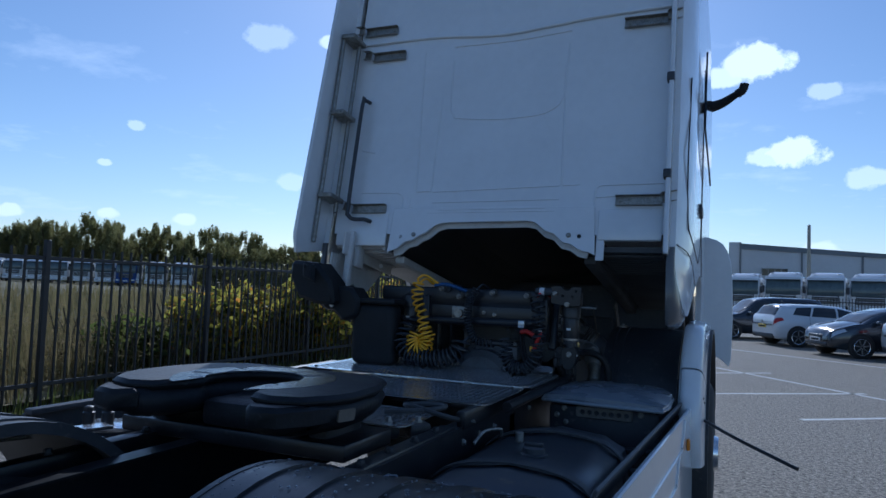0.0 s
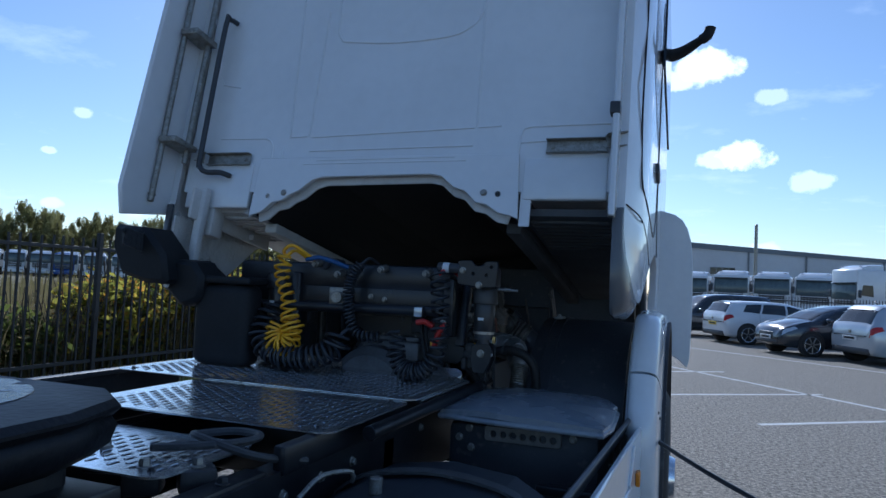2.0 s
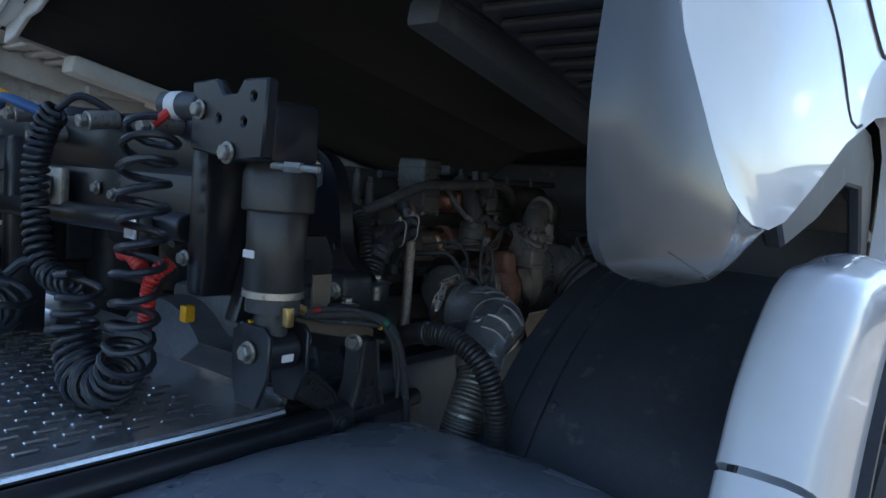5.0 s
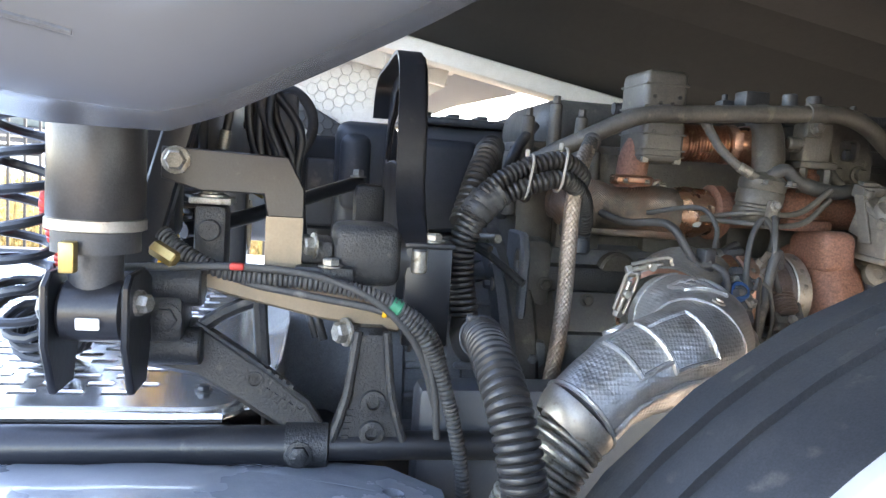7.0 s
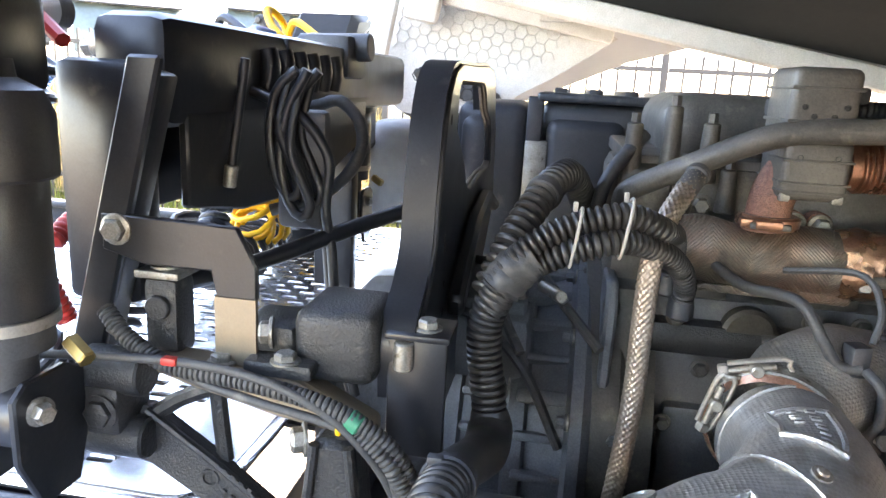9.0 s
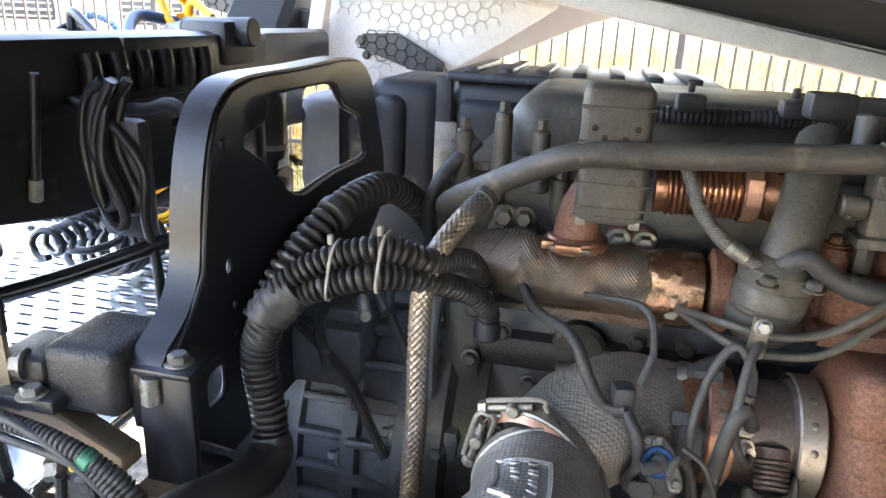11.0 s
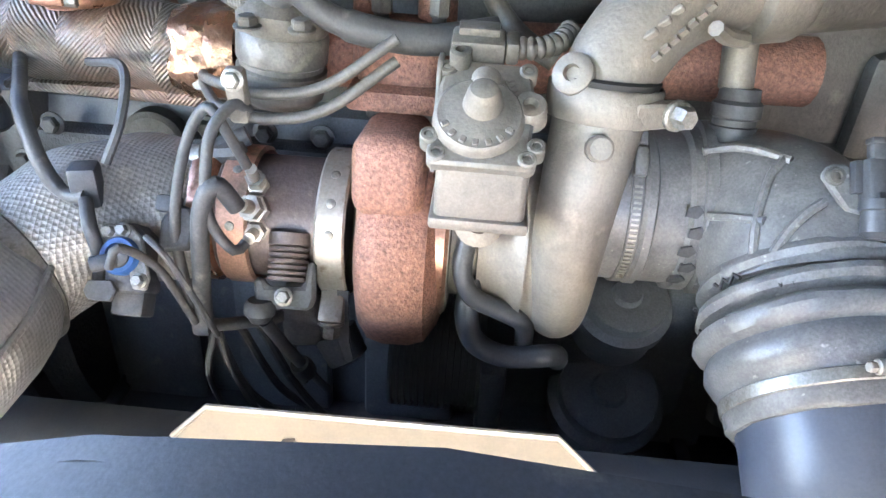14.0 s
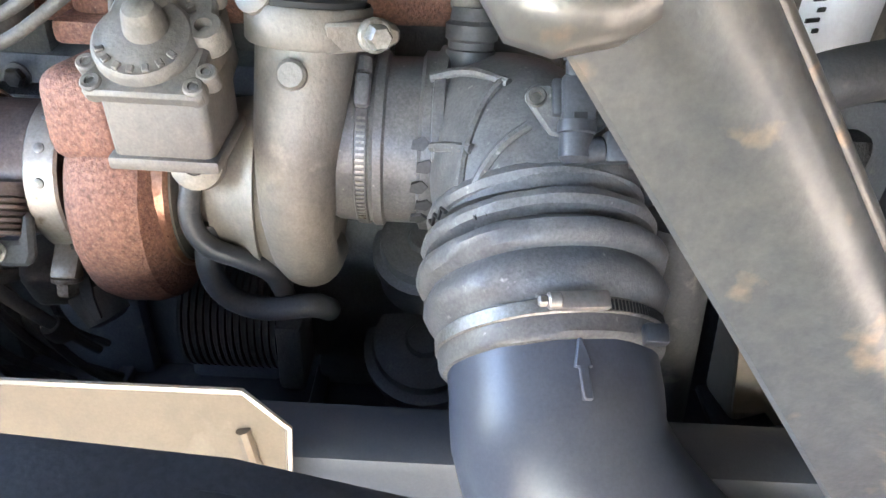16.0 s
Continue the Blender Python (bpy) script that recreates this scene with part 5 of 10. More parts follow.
# spin-on filter with a pale label
ff = thing("fuel_filter", "white spin-on fuel filter with printed label", "filter", (0.0, 1.70, 1.2))
bm = B(); lathe(bm, (0.0, 1.715, 1.27), (0, 0, 1), [(0, 0.046), (0.004, 0.05), (0.12, 0.05), (0.13, 0.042)], 28); part("canister", bm, M_LABEL, ff)
bm = B(); lathe(bm, (0.0, 1.715, 1.40), (0, 0, 1), [(0, 0.06), (0.04, 0.06), (0.06, 0.05)], 28); part("filter_head", bm, M_DUST, ff)
bm = B(); lathe(bm, (0.0, 1.715, 1.20), (0, 0, 1), [(0, 0.04), (0.01, 0.056), (0.06, 0.056), (0.068, 0.05)], 28); part("collar", bm, M_DUST, ff)
for k, (w, z) in enumerate(((0.030, 1.345), (0.022, 1.335), (0.034, 1.325), (0.018, 1.315), (0.028, 1.297))):
    bm = B(); slab(bm, [(-w / 2, 0), (w / 2, 0), (w / 2, 0.004 if k < 4 else 0.008), (-w / 2, 0.004 if k < 4 else 0.008)], (0.0435, 1.69 + 0.004 * (k % 2), z), (-0.45, 0.89, 0), (0, 0, 1), 0.002); part("print_bar", bm, M_INK, ff)

# crossover pipe over the engine side
bm = B()
sweep(bm, [(0.03, 0.62, 1.36), (0.07, 0.615, 1.385), (0.098, 0.625, 1.405), (0.135, 0.685, 1.442), (0.165, 0.755, 1.480), (0.175, 0.80, 1.492), (0.18, 0.86, 1.496), (0.19, 1.08, 1.512), (0.188, 1.13, 1.513), (0.175, 1.19, 1.498), (0.145, 1.27, 1.462), (0.11, 1.36, 1.425), (0.06, 1.45, 1.40)], 0.0145, 16, 0.01)
xp = ep("coolant_pipe", bm, M_DUST, None, "painted steel pipe with a bracket")
bm = B(); lathe(bm, (0.19, 1.058, 1.511), (0, 1, 0.05), [(0, 0.0165), (0.003, 0.0175), (0.026, 0.0175), (0.029, 0.0165)], 20); box(bm, (0.192, 1.072, 1.488), (0.012, 0.03, 0.03), bevel=0.004); ep("pipe_clamp", bm, M_DUST, xp)
bolt(xp, (0.198, 1.072, 1.487), (1, 0, 0.2), 0.009, 0.010, M_DUST)
# finned shield over the recirculation valve
bm = B(); box(bm, (0.128, 0.812, 1.522), (0.098, 0.074, 0.082), bevel=0.010, seg=3)
for z in (1.503, 1.540):
    box(bm, (0.128, 0.812, z), (0.1005, 0.0765, 0.004), bevel=0.0015)
hsb = ep("heat_shield_box", bm, M_DUST, None, "dark sheet-metal shield box with small holes")
bm = B(); box(bm, (0.130, 0.814, 1.449), (0.096, 0.074, 0.070), bevel=0.009, seg=3)
for z in (1.424, 1.434, 1.460):
    box(bm, (0.130, 0.814, z), (0.0985, 0.0765, 0.003), bevel=0.001)
ep("lower_shield", bm, M_DUST, hsb)
for y, z in ((0.790, 1.519), (0.834, 1.520), (0.801, 1.509), (0.822, 1.509), (0.794, 1.463), (0.834, 1.464)):
    bm = B(); lathe(bm, (0.1762, y, z), (1, 0, 0), [(0, 0.0034), (0.0026, 0.0034), (0.0028, 0.0026), (0.0014, 0.0022)], 10); ep("drilled_hole", bm, M_INK, hsb)
for y in (0.785, 0.842):
    bm = B(); box(bm, (0.172, y, 1.417), (0.010, 0.012, 0.010), bevel=0.002); ep("shield_clip", bm, M_ZINC, hsb)
bm = B(); box(bm, (0.12, 0.812, 1.48), (0.06, 0.05, 0.11), bevel=0.01); ep("valve_body", bm, M_RUST)
bm = B(); sweep(bm, [(0.135, 0.783, 1.372), (0.135, 0.782, 1.395), (0.130, 0.788, 1.422), (0.122, 0.806, 1.446), (0.115, 0.84, 1.455)], lambda s: 0.026 + 0.003 * (s < 0.012), 20, 0.006); ep("riser_elbow", bm, M_RUST, None, "rust-coloured cast elbow")
bm = B(); lathe(bm, (0.135, 0.783, 1.374), (0, 0, 1), [(0, 0.034), (0.003, 0.036), (0.013, 0.036), (0.016, 0.033)], 26); box(bm, (0.168, 0.775, 1.382), (0.015, 0.03, 0.010), bevel=0.002); box(bm, (0.15, 0.752, 1.382), (0.03, 0.015, 0.010), bevel=0.002); ep("v_clamp", bm, M_COPPER)
bm = B(); cyl(bm, (0.169, 0.755, 1.380), (0.169, 0.80, 1.380), 0.004, seg=8); ep("clamp_screw", bm, M_ZINC)
# copper-coloured bellows
bm = B()
pr = [(0.0, 0.030)]
for k in range(13):
    pr += [(0.012 + k * 0.0058, 0.0285), (0.0138 + k * 0.0058, 0.0320), (0.0158 + k * 0.0058, 0.0320)]
pr += [(0.09, 0.027), (0.093, 0.033), (0.108, 0.0335), (0.111, 0.029), (0.116, 0.031), (0.14, 0.036)]
lathe(bm, (0.12, 0.862, 1.452), (0, 1, 0.03), pr, 30); ep("expansion_bellows", bm, M_COPPER, None, "heat-tinted steel bellows")
bm = B(); lathe(bm, (0.12, 0.952, 1.4547), (0, 1, 0.03), [(0, 0.0345), (0.017, 0.0345)], 30, cap=False); box(bm, (0.156, 0.961, 1.46), (0.004, 0.016, 0.03), bevel=0.001); ep("band_clamp", bm, M_FLAKE)
# exhaust manifold under heat foil
bm = B()
sweep(bm, [(0.07, 0.672, 1.335), (0.100, 0.690, 1.337), (0.115, 0.72, 1.338), (0.120, 0.76, 1.334), (0.120, 0.83, 1.332), (0.120, 0.895, 1.332)], lambda s: 0.036 + 0.006 * math.sin(s * 24) ** 2 - 0.010 * (s < 0.02), 24, 0.006)
box(bm, (0.112, 0.79, 1.292), (0.062, 0.20, 0.012), bevel=0.005, seg=2)
lump(bm, 0.006, 26); mani = ep("exhaust_manifold", bm, M_HEATSHIELD, None, "exhaust manifold wrapped in embossed heat foil")
bm = B(); lathe(bm, (0.12, 0.868, 1.332), (0, 1, 0.02), [(0.004 * k, 0.0415 + 0.0035 * math.sin(math.pi * k / 15)) for k in range(16)], 48, cap=False); lump(bm, 0.0045, 55); lump(bm, 0.0012, 160, 2.0); part("hot_collar", bm, M_GOLDFOIL, mani, "crumpled gold and copper heat-tinted foil", sharp=25)
bm = B(); lathe(bm, (0.12, 0.936, 1.335), (0, 1, 0.02), [(0, 0.040), (0.003, 0.048), (0.022, 0.047), (0.028, 0.034)], 32); lump(bm, 0.003, 50); part("rear_collar", bm, M_RUST, mani)
bm = B(); sweep(bm, [(0.118, 0.94, 1.34), (0.12, 1.0, 1.342), (0.12, 1.10, 1.345), (0.11, 1.25, 1.35), (0.10, 1.45, 1.352)], 0.032, 16, 0.02); part("runner", bm, M_RUST, mani)
for y in (0.70, 0.845, 1.20, 1.36):
    bm = B(); box(bm, (0.07, y, 1.345), (0.04, 0.05, 0.05), bevel=0.012); part("flange", bm, M_RUST, mani)
for y in (0.832, 0.864):
    bm = B(); cyl(bm, (0.05, y, 1.370), (0.075, y, 1.370), 0.017, seg=16); part("spacer", bm, M_RUST, mani)
    bolt(mani, (0.075, y, 1.370), (1, 0, 0), 0.0115, 0.014, M_ZINC)
for y in (0.69, 0.715):
    bolt(mani, (0.068, y, 1.385), (1, 0, 0), 0.011, 0.014, M_DUST)
bolt(mani, (0.150, 0.898, 1.318), (1, -0.2, 0), 0.011, 0.012, M_ZINC)
# coolant canister, sensors and small housings above the turbo
bm = B(); lathe(bm, (0.195, 0.980, 1.318), (0.02, 0.10, 1), [(0, 0.028), (0.008, 0.036), (0.014, 0.0375), (0.030, 0.0375), (0.032, 0.0350), (0.036, 0.0350), (0.038, 0.0375), (0.058, 0.0375), (0.061, 0.0355), (0.064, 0.0375), (0.078, 0.0375), (0.086, 0.030), (0.094, 0.018)], 32); can = ep("coolant_canister", bm)
bm = B(); sweep(bm, [(0.195, 0.990, 1.400), (0.185, 1.0, 1.43), (0.15, 1.015, 1.48), (0.10, 1.03, 1.51)], 0.026, 16, 0.01); ep("canister_neck", bm, M_DUST, can)
for dx, dy in ((0.03, -0.02), (0.03, 0.022), (-0.02, 0.03)):
    bolt(can, (0.205 + dx, 0.99 + dy, 1.388), (0.1, 0, 1), 0.008, 0.008, M_DUST)
bm = B(); sweep(bm, [(0.16, 0.885, 1.497), (0.175, 0.892, 1.475), (0.195, 0.91, 1.438), (0.21, 0.945, 1.408), (0.215, 0.985, 1.392)], 0.0075, 12, 0.006); vh = ep("vent_hose", bm, M_HOSEBRAID)
bm = B(); sweep(bm, [(0.206, 0.935, 1.4155), (0.2115, 0.953, 1.405)], 0.0088, 14, 0.004); ep("hose_cuff", bm, M_ZINC, vh)
bm = B(); sweep(bm, [(0.215, 0.985, 1.402), (0.225, 1.005, 1.415), (0.225, 1.03, 1.398), (0.222, 1.065, 1.388), (0.215, 1.11, 1.384), (0.20, 1.16, 1.39)], lambda s: 0.0105 if s < 0.07 else 0.0125, 12, 0.006); ep("drain_hose", bm, M_RUBBER)
bm = B(); box(bm, (0.17, 1.088, 1.462), (0.035, 0.055, 0.075), bevel=0.006); box(bm, (0.175, 1.088, 1.428), (0.045, 0.072, 0.012), bevel=0.004); cyl(bm, (0.18, 1.035, 1.462), (0.18, 1.06, 1.462), 0.011, seg=12); cyl(bm, (0.18, 1.042, 1.455), (0.165, 1.09, 1.455), 0.008, seg=10)
for y in (1.065, 1.112):
    cyl(bm, (0.185, y, 1.395), (0.185, y, 1.43), 0.009, seg=6); cyl(bm, (0.185, y, 1.38), (0.185, y, 1.40), 0.006, seg=10)
prs = ep("pressure_sensor", bm)
for y in (1.058, 1.105):
    bm = B(); cyl(bm, (0.145, y, 1.505), (0.14, y, 1.548), 0.013, seg=16); lathe(bm, (0.147, y, 1.495), (-0.1, 0, 1), [(0, 0.014), (0.014, 0.014)], 14, cap=True); ep("sensor_plug", bm, M_PLASTIC)
bm = B(); slab(bm, [(0, 0), (0.10, 0.0), (0.10, 0.05), (0.075, 0.10), (0.0, 0.115), (-0.01, 0.06)], (0.10, 1.165, 1.405), (0, 1, 0), (0, 0, 1), 0.02, [rounded(0.03, 0.04, 0.065, 0.075, 0.008)], bevel=0.003); brk = ep("lifting_bracket", bm)
for y in (1.185, 1.235):
    bolt(brk, (0.112, y, 1.42), (1, 0, 0), 0.012, 0.012, M_DUST)
bm = B(); sweep(bm, [(0.12, 1.135, 1.51), (0.135, 1.142, 1.46), (0.15, 1.15, 1.415), (0.17, 1.175, 1.385), (0.18, 1.21, 1.365)], 0.009, 12, 0.008); ep("dipstick_hose", bm)
# wiring trunk along the cover
bm = B(); sweep(bm, [(-0.01, 0.80, 1.515), (0.0, 1.0, 1.52), (0.0, 1.2, 1.527), (0.0, 1.5, 1.535), (0.0, 1.78, 1.54)], 0.011, 10, rib=0.0016, pitch=0.007); trunk = ep("wiring_trunk", bm, M_PLASTIC)
for y in (0.90, 1.02, 1.17, 1.30, 1.44, 1.6):
    bm = B(); box(bm, (0.008, y, 1.535), (0.03, 0.035, 0.022), bevel=0.005); box(bm, (0.0, y, 1.553), (0.012, 0.008, 0.012), bevel=0.002); ep("connector", bm, M_PLASTIC, trunk)
bm = B(); box(bm, (0.05, 1.045, 1.545), (0.04, 0.05, 0.03), bevel=0.005); ep("connector", bm, M_PLASTIC, trunk)

# ---------------------------------------------------------------- turbocharger
TX, TZ = 0.205, 1.21
turbo = thing("turbocharger", "turbocharger with rusty turbine housing and grey actuator", "turbocharger", (TX, 1.1, TZ - 0.1))


def tp(name, bm, material, parent=None, label=""):
    return part(name, bm, material, parent or turbo, label)


bm = B()
lathe(bm, (TX - 0.004, 1.054, TZ - 0.012), (0, 1, 0), [(0, 0.064), (0.006, 0.088), (0.014, 0.098), (0.026, 0.1015), (0.050, 0.101), (0.064, 0.096), (0.074, 0.080), (0.080, 0.062)], 48)
box(bm, (TX + 0.026, 1.084, TZ + 0.074), (0.10, 0.060, 0.070), (0, -6, 0), bevel=0.018, seg=4)
th = tp("turbine_housing", bm, M_RUST, None, "rust-brown cast turbine housing")
bm = B(); box(bm, (0.165, 1.080, 1.325), (0.075, 0.088, 0.020), bevel=0.006); box(bm, (0.155, 1.080, 1.352), (0.055, 0.078, 0.07), bevel=0.018, seg=3)
for y in (1.052, 1.108):
    cyl(bm, (0.155, y, 1.33), (0.150, y, 1.412), 0.017, seg=16)
tp("inlet_flange", bm, M_RUST, th)
bolt(th, (0.150, 1.052, 1.412), (0, 0, 1), 0.010, 0.010, M_RUST); bolt(th, (0.150, 1.108, 1.412), (0, 0, 1), 0.010, 0.010, M_RUST)
# exhaust brake housing with sensors
bm = B(); lathe(bm, (TX, 0.93, TZ), (0, 1, 0), [(0, 0.056), (0.004, 0.060), (0.014, 0.060), (0.018, 0.056), (0.09, 0.057), (0.094, 0.061), (0.103, 0.061)], 36); bk = tp("brake_housing", bm, M_BROWN, None, "dark exhaust brake housing")
bm = B(); lathe(bm, (TX, 1.022, TZ), (0, 1, 0), [(0, 0.0655), (0.002, 0.0675), (0.024, 0.0675), (0.026, 0.0655)], 40, cap=False)
box(bm, (TX + 0.055, 1.035, TZ - 0.055), (0.035, 0.022, 0.015), (0, 45, 0), bevel=0.003)
sc = tp("strap_clamp", bm, M_STEEL, None, "bright steel strap clamp")
bolt(sc, (TX + 0.065, 1.035, TZ - 0.066), (0.4, 0, -1), 0.009, 0.014, M_ZINC)
bm = B(); lathe(bm, (TX, 0.905, TZ), (0, 1, 0), [(0, 0.060), (0.008, 0.064), (0.022, 0.064), (0.028, 0.057)], 36); tp("copper_ring", bm, M_COPPER, bk)
for (x, y, z, d), r in ((((0.243, 0.969, 1.262, (0.62, 0.05, 0.78))), 0.0085), (((0.262, 0.970, 1.247, (0.85, -0.1, 0.55))), 0.0105), (((0.262, 0.972, 1.226, (0.95, 0.05, 0.2))), 0.0085)):
    bm = B()
    lathe(bm, (x - d[0] * 0.01, y - d[1] * 0.01, z - d[2] * 0.01), d, [(0, r * 1.2), (0.008, r * 1.2), (0.009, r), (0.018, r)], 6); lathe(bm, (x + d[0] * 0.006, y + d[1] * 0.006, z + d[2] * 0.006), d, [(0, r * 0.6), (0.018, r * 0.6)], 14)
    tp("sensor_nut", bm, M_STEEL, bk, "pale gold sensor fitting")
# spring lever under the housing
SP = Vector((0.262, 1.000, 1.214)); SD = Vector((0.55, 0.02, -0.83)).normalized()
bm = B(); lathe(bm, SP - SD * 0.010, SD, [(0.0, 0.018), (0.010, 0.018)] + [q for k in range(6) for q in ((0.011 + k * 0.005, 0.0145), (0.0122 + k * 0.005, 0.0172), (0.0145 + k * 0.005, 0.0172))] + [(0.041, 0.013)], 28); spg = tp("return_spring", bm, M_BROWN, bk, "coiled return spring")
bm = B(); slab(bm, [(-0.026, -0.008), (-0.020, -0.014), (0.022, -0.014), (0.026, -0.004), (0.024, 0.028), (0.018, 0.028), (0.015, 0.006), (-0.016, 0.004), (-0.020, 0.012), (-0.028, 0.010)], SP + SD * 0.040, (0, 1, 0), (-0.45, 0, 0.9), 0.010, bevel=0.003); lv = tp("lever", bm, M_FLOOR, bk)
bolt(lv, SP + SD * 0.044 + Vector((0.006, 0.0, 0.004)), (0.8, 0, 0.5), 0.006, 0.006, M_ZINC)
bm = B(); lathe(bm, (0.292, 0.980, 1.176), (0.25, 0, -1), [(0, 0.010), (0.004, 0.013), (0.012, 0.0135), (0.016, 0.010), (0.020, 0.008)], 20); tp("ball_joint", bm, M_RUBBER, lv)
bm = B(); sweep(bm, [(0.297, 0.984, 1.158), (0.279, 0.994, 1.118), (0.257, 1.006, 1.074)], 0.0058, 12, 0.01); sweep(bm, [(0.257, 1.006, 1.076), (0.250, 1.012, 1.058), (0.235, 1.020, 1.03)], 0.0045, 10, 0.01); tp("control_rod", bm, M_FLOOR, lv)
bm = B(); lathe(bm, (0.264, 1.002, 1.085), (-0.45, 0.2, -0.9), [(0, 0.009), (0.006, 0.011), (0.018, 0.011), (0.024, 0.008)], 18); tp("rod_end", bm, M_RUBBER, lv)
bm = B(); box(bm, (0.235, 1.010, 1.125), (0.050, 0.055, 0.055), (0, 20, 10), bevel=0.012, seg=3); lathe(bm, (0.235, 1.03, 1.105), (0.3, 0.5, -0.8), [(0, 0.022), (0.03, 0.02), (0.034, 0.012)], 20); tp("valve_body", bm, M_BAY, bk)
bm = B(); slab(bm, [(-0.006, 0.02), (0.004, 0.02), (0.006, -0.03), (0.010, -0.048), (0.004, -0.052), (-0.004, -0.03)], (0.262, 1.045, 1.150), (0, 1, 0), (-0.2, 0, 1), 0.003); tp("support_tab", bm, M_FLOOR, bk)
bm = B(); lathe(bm, (TX, 0.936, TZ), (0, 1, 0), [(0, 0.0605), (0.002, 0.0640), (0.026, 0.0635), (0.028, 0.0600)], 40, cap=False); lump(bm, 0.0012, 60); cb = tp("copper_band", bm, M_FLAKE, bk, "flaking copper band")
for a in (64, 41, 18):
    for y, ow in ((1.035, sc), (0.950, cb)):
        q = Vector((math.cos(radians(a)), 0, math.sin(radians(a))))
        bm = B(); lathe(bm, Vector((TX, y, TZ)) + q * (0.0672 if y > 1 else 0.0632), q, [(0, 0.0042), (0.0010, 0.0040), (0.0018, 0.0022)], 14); tp("rivet", bm, M_ZINC, ow)
# centre housing, compressor and outlet
bm = B(); lathe(bm, (TX, 1.124, TZ), (0, 1, 0), [(0, 0.072), (0.012, 0.072), (0.013, 0.058), (0.035, 0.058), (0.036, 0.066), (0.062, 0.070), (0.07, 0.078), (0.075, 0.080)], 36); ch = tp("bearing_housing", bm, M_DUSTALU)
bm = B(); lathe(bm, (TX, 1.119, TZ), (0, 1, 0), [(0, 0.074), (0.003, 0.077), (0.013, 0.077), (0.016, 0.074)], 36, cap=False); tp("v_band", bm, M_COPPER, ch)
bm = B(); lathe(bm, (0.262, 1.158, 1.252), (0.9, 0, 0.45), [(0, 0.020), (0.010, 0.020), (0.013, 0.015), (0.014, 0.009), (0.012, 0.008), (0.012, 0.002)], 22); tp("oil_plug", bm, M_DUSTALU, ch)
bm = B()
sweep(bm, [(0.215, 1.235, 1.150), (0.243, 1.234, 1.158), (0.264, 1.232, 1.182), (0.272, 1.231, 1.222), (0.268, 1.233, 1.270), (0.257, 1.238, 1.318), (0.246, 1.243, 1.362)], lambda s: 0.0245 + 0.0105 * min(1, max(0, s - 0.03) / 0.20), 28, 0.006)
lathe(bm, (TX, 1.198, TZ), (0, 1, 0), [(0, 0.074), (0.012, 0.080), (0.03, 0.081), (0.045, 0.074), (0.055, 0.064)], 36)
comp = tp("compressor_housing", bm, M_DUSTALU, None, "dusty cast aluminium compressor housing and outlet")
bm = B(); lathe(bm, (0.287, 1.238, 1.334), (0.9, 0.05, 0.35), [(0, 0.010), (0.010, 0.010), (0.012, 0.008)], 16); tp("boss", bm, M_DUSTALU, comp)
bm = B(); lathe(bm, (0.250, 1.2425, 1.345), (-0.15, 0.03, 1), [(0, 0.0415), (0.002, 0.043), (0.024, 0.043), (0.026, 0.0415)], 36, cap=False); slab(bm, [(-0.004, -0.009), (0.036, -0.008), (0.046, -0.003), (0.046, 0.006), (0.036, 0.011), (-0.004, 0.012)], (0.281, 1.262, 1.357), (-0.35, 0.94, 0), (0.1, 0, 1), 0.010, bevel=0.002); oc = tp("outlet_clamp", bm, M_DUSTALU, None, "wide cast hose clamp")
bolt(oc, (0.277, 1.290, 1.360), (1, 0.45, 0.15), 0.0085, 0.014, M_ZINC)
bm = B(); lathe(bm, (0.248, 1.243, 1.371), (-0.15, 0.03, 1), [(0, 0.0385), (0.004, 0.0395), (0.006, 0.036)], 36, cap=False); tp("seal_edge", bm, M_INK, oc)
bm = B(); sweep(bm, [(0.247, 1.243, 1.368), (0.241, 1.252, 1.392), (0.229, 1.274, 1.419), (0.217, 1.305, 1.436), (0.207, 1.340, 1.443), (0.198, 1.365, 1.446)], 0.0355, 30, 0.006)
lathe(bm, (0.210, 1.332, 1.4425), (-0.26, 0.95, 0.11), [(0, 0.036), (0.004, 0.0445), (0.010, 0.046), (0.034, 0.047), (0.040, 0.0445), (0.042, 0.040)], 36)
lathe(bm, (0.268, 1.217, 1.380), (0.75, -0.45, 0.45), [(-0.02, 0.017), (0.008, 0.015), (0.010, 0.012), (0.0105, 0.006), (0.006, 0.005)], 18); lathe(bm, (0.232, 1.268, 1.452), (0.6, -0.2, 0.7), [(-0.012, 0.014), (0.006, 0.013), (0.008, 0.010), (0.008, 0.005), (0.004, 0.004)], 18)
sweep(bm, [(0.268, 1.305, 1.420), (0.255, 1.318, 1.412), (0.245, 1.335, 1.408)], 0.006, 8, 0.006)
lump(bm, 0.0012, 40)
chp = tp("charge_pipe", bm, M_DUSTALU, None, "cast charge air elbow with raised marks")
bm = B(); sweep(bm, [(0.200, 1.36, 1.446), (0.185, 1.41, 1.450), (0.15, 1.47, 1.45)], 0.043, 28, 0.01); tp("charge_hose", bm, M_DUST, chp)
for k in range(6):      # raised marks along the casting
    bm = B(); f = k / 5; c = Vector((0.271, 1.262, 1.413)).lerp(Vector((0.249, 1.302, 1.450)), f); box(bm, c, (0.005, 0.0055, 0.012), (-42, 30, 0), bevel=0.001, seg=1); tp("raised_mark", bm, M_DUSTALU, chp)
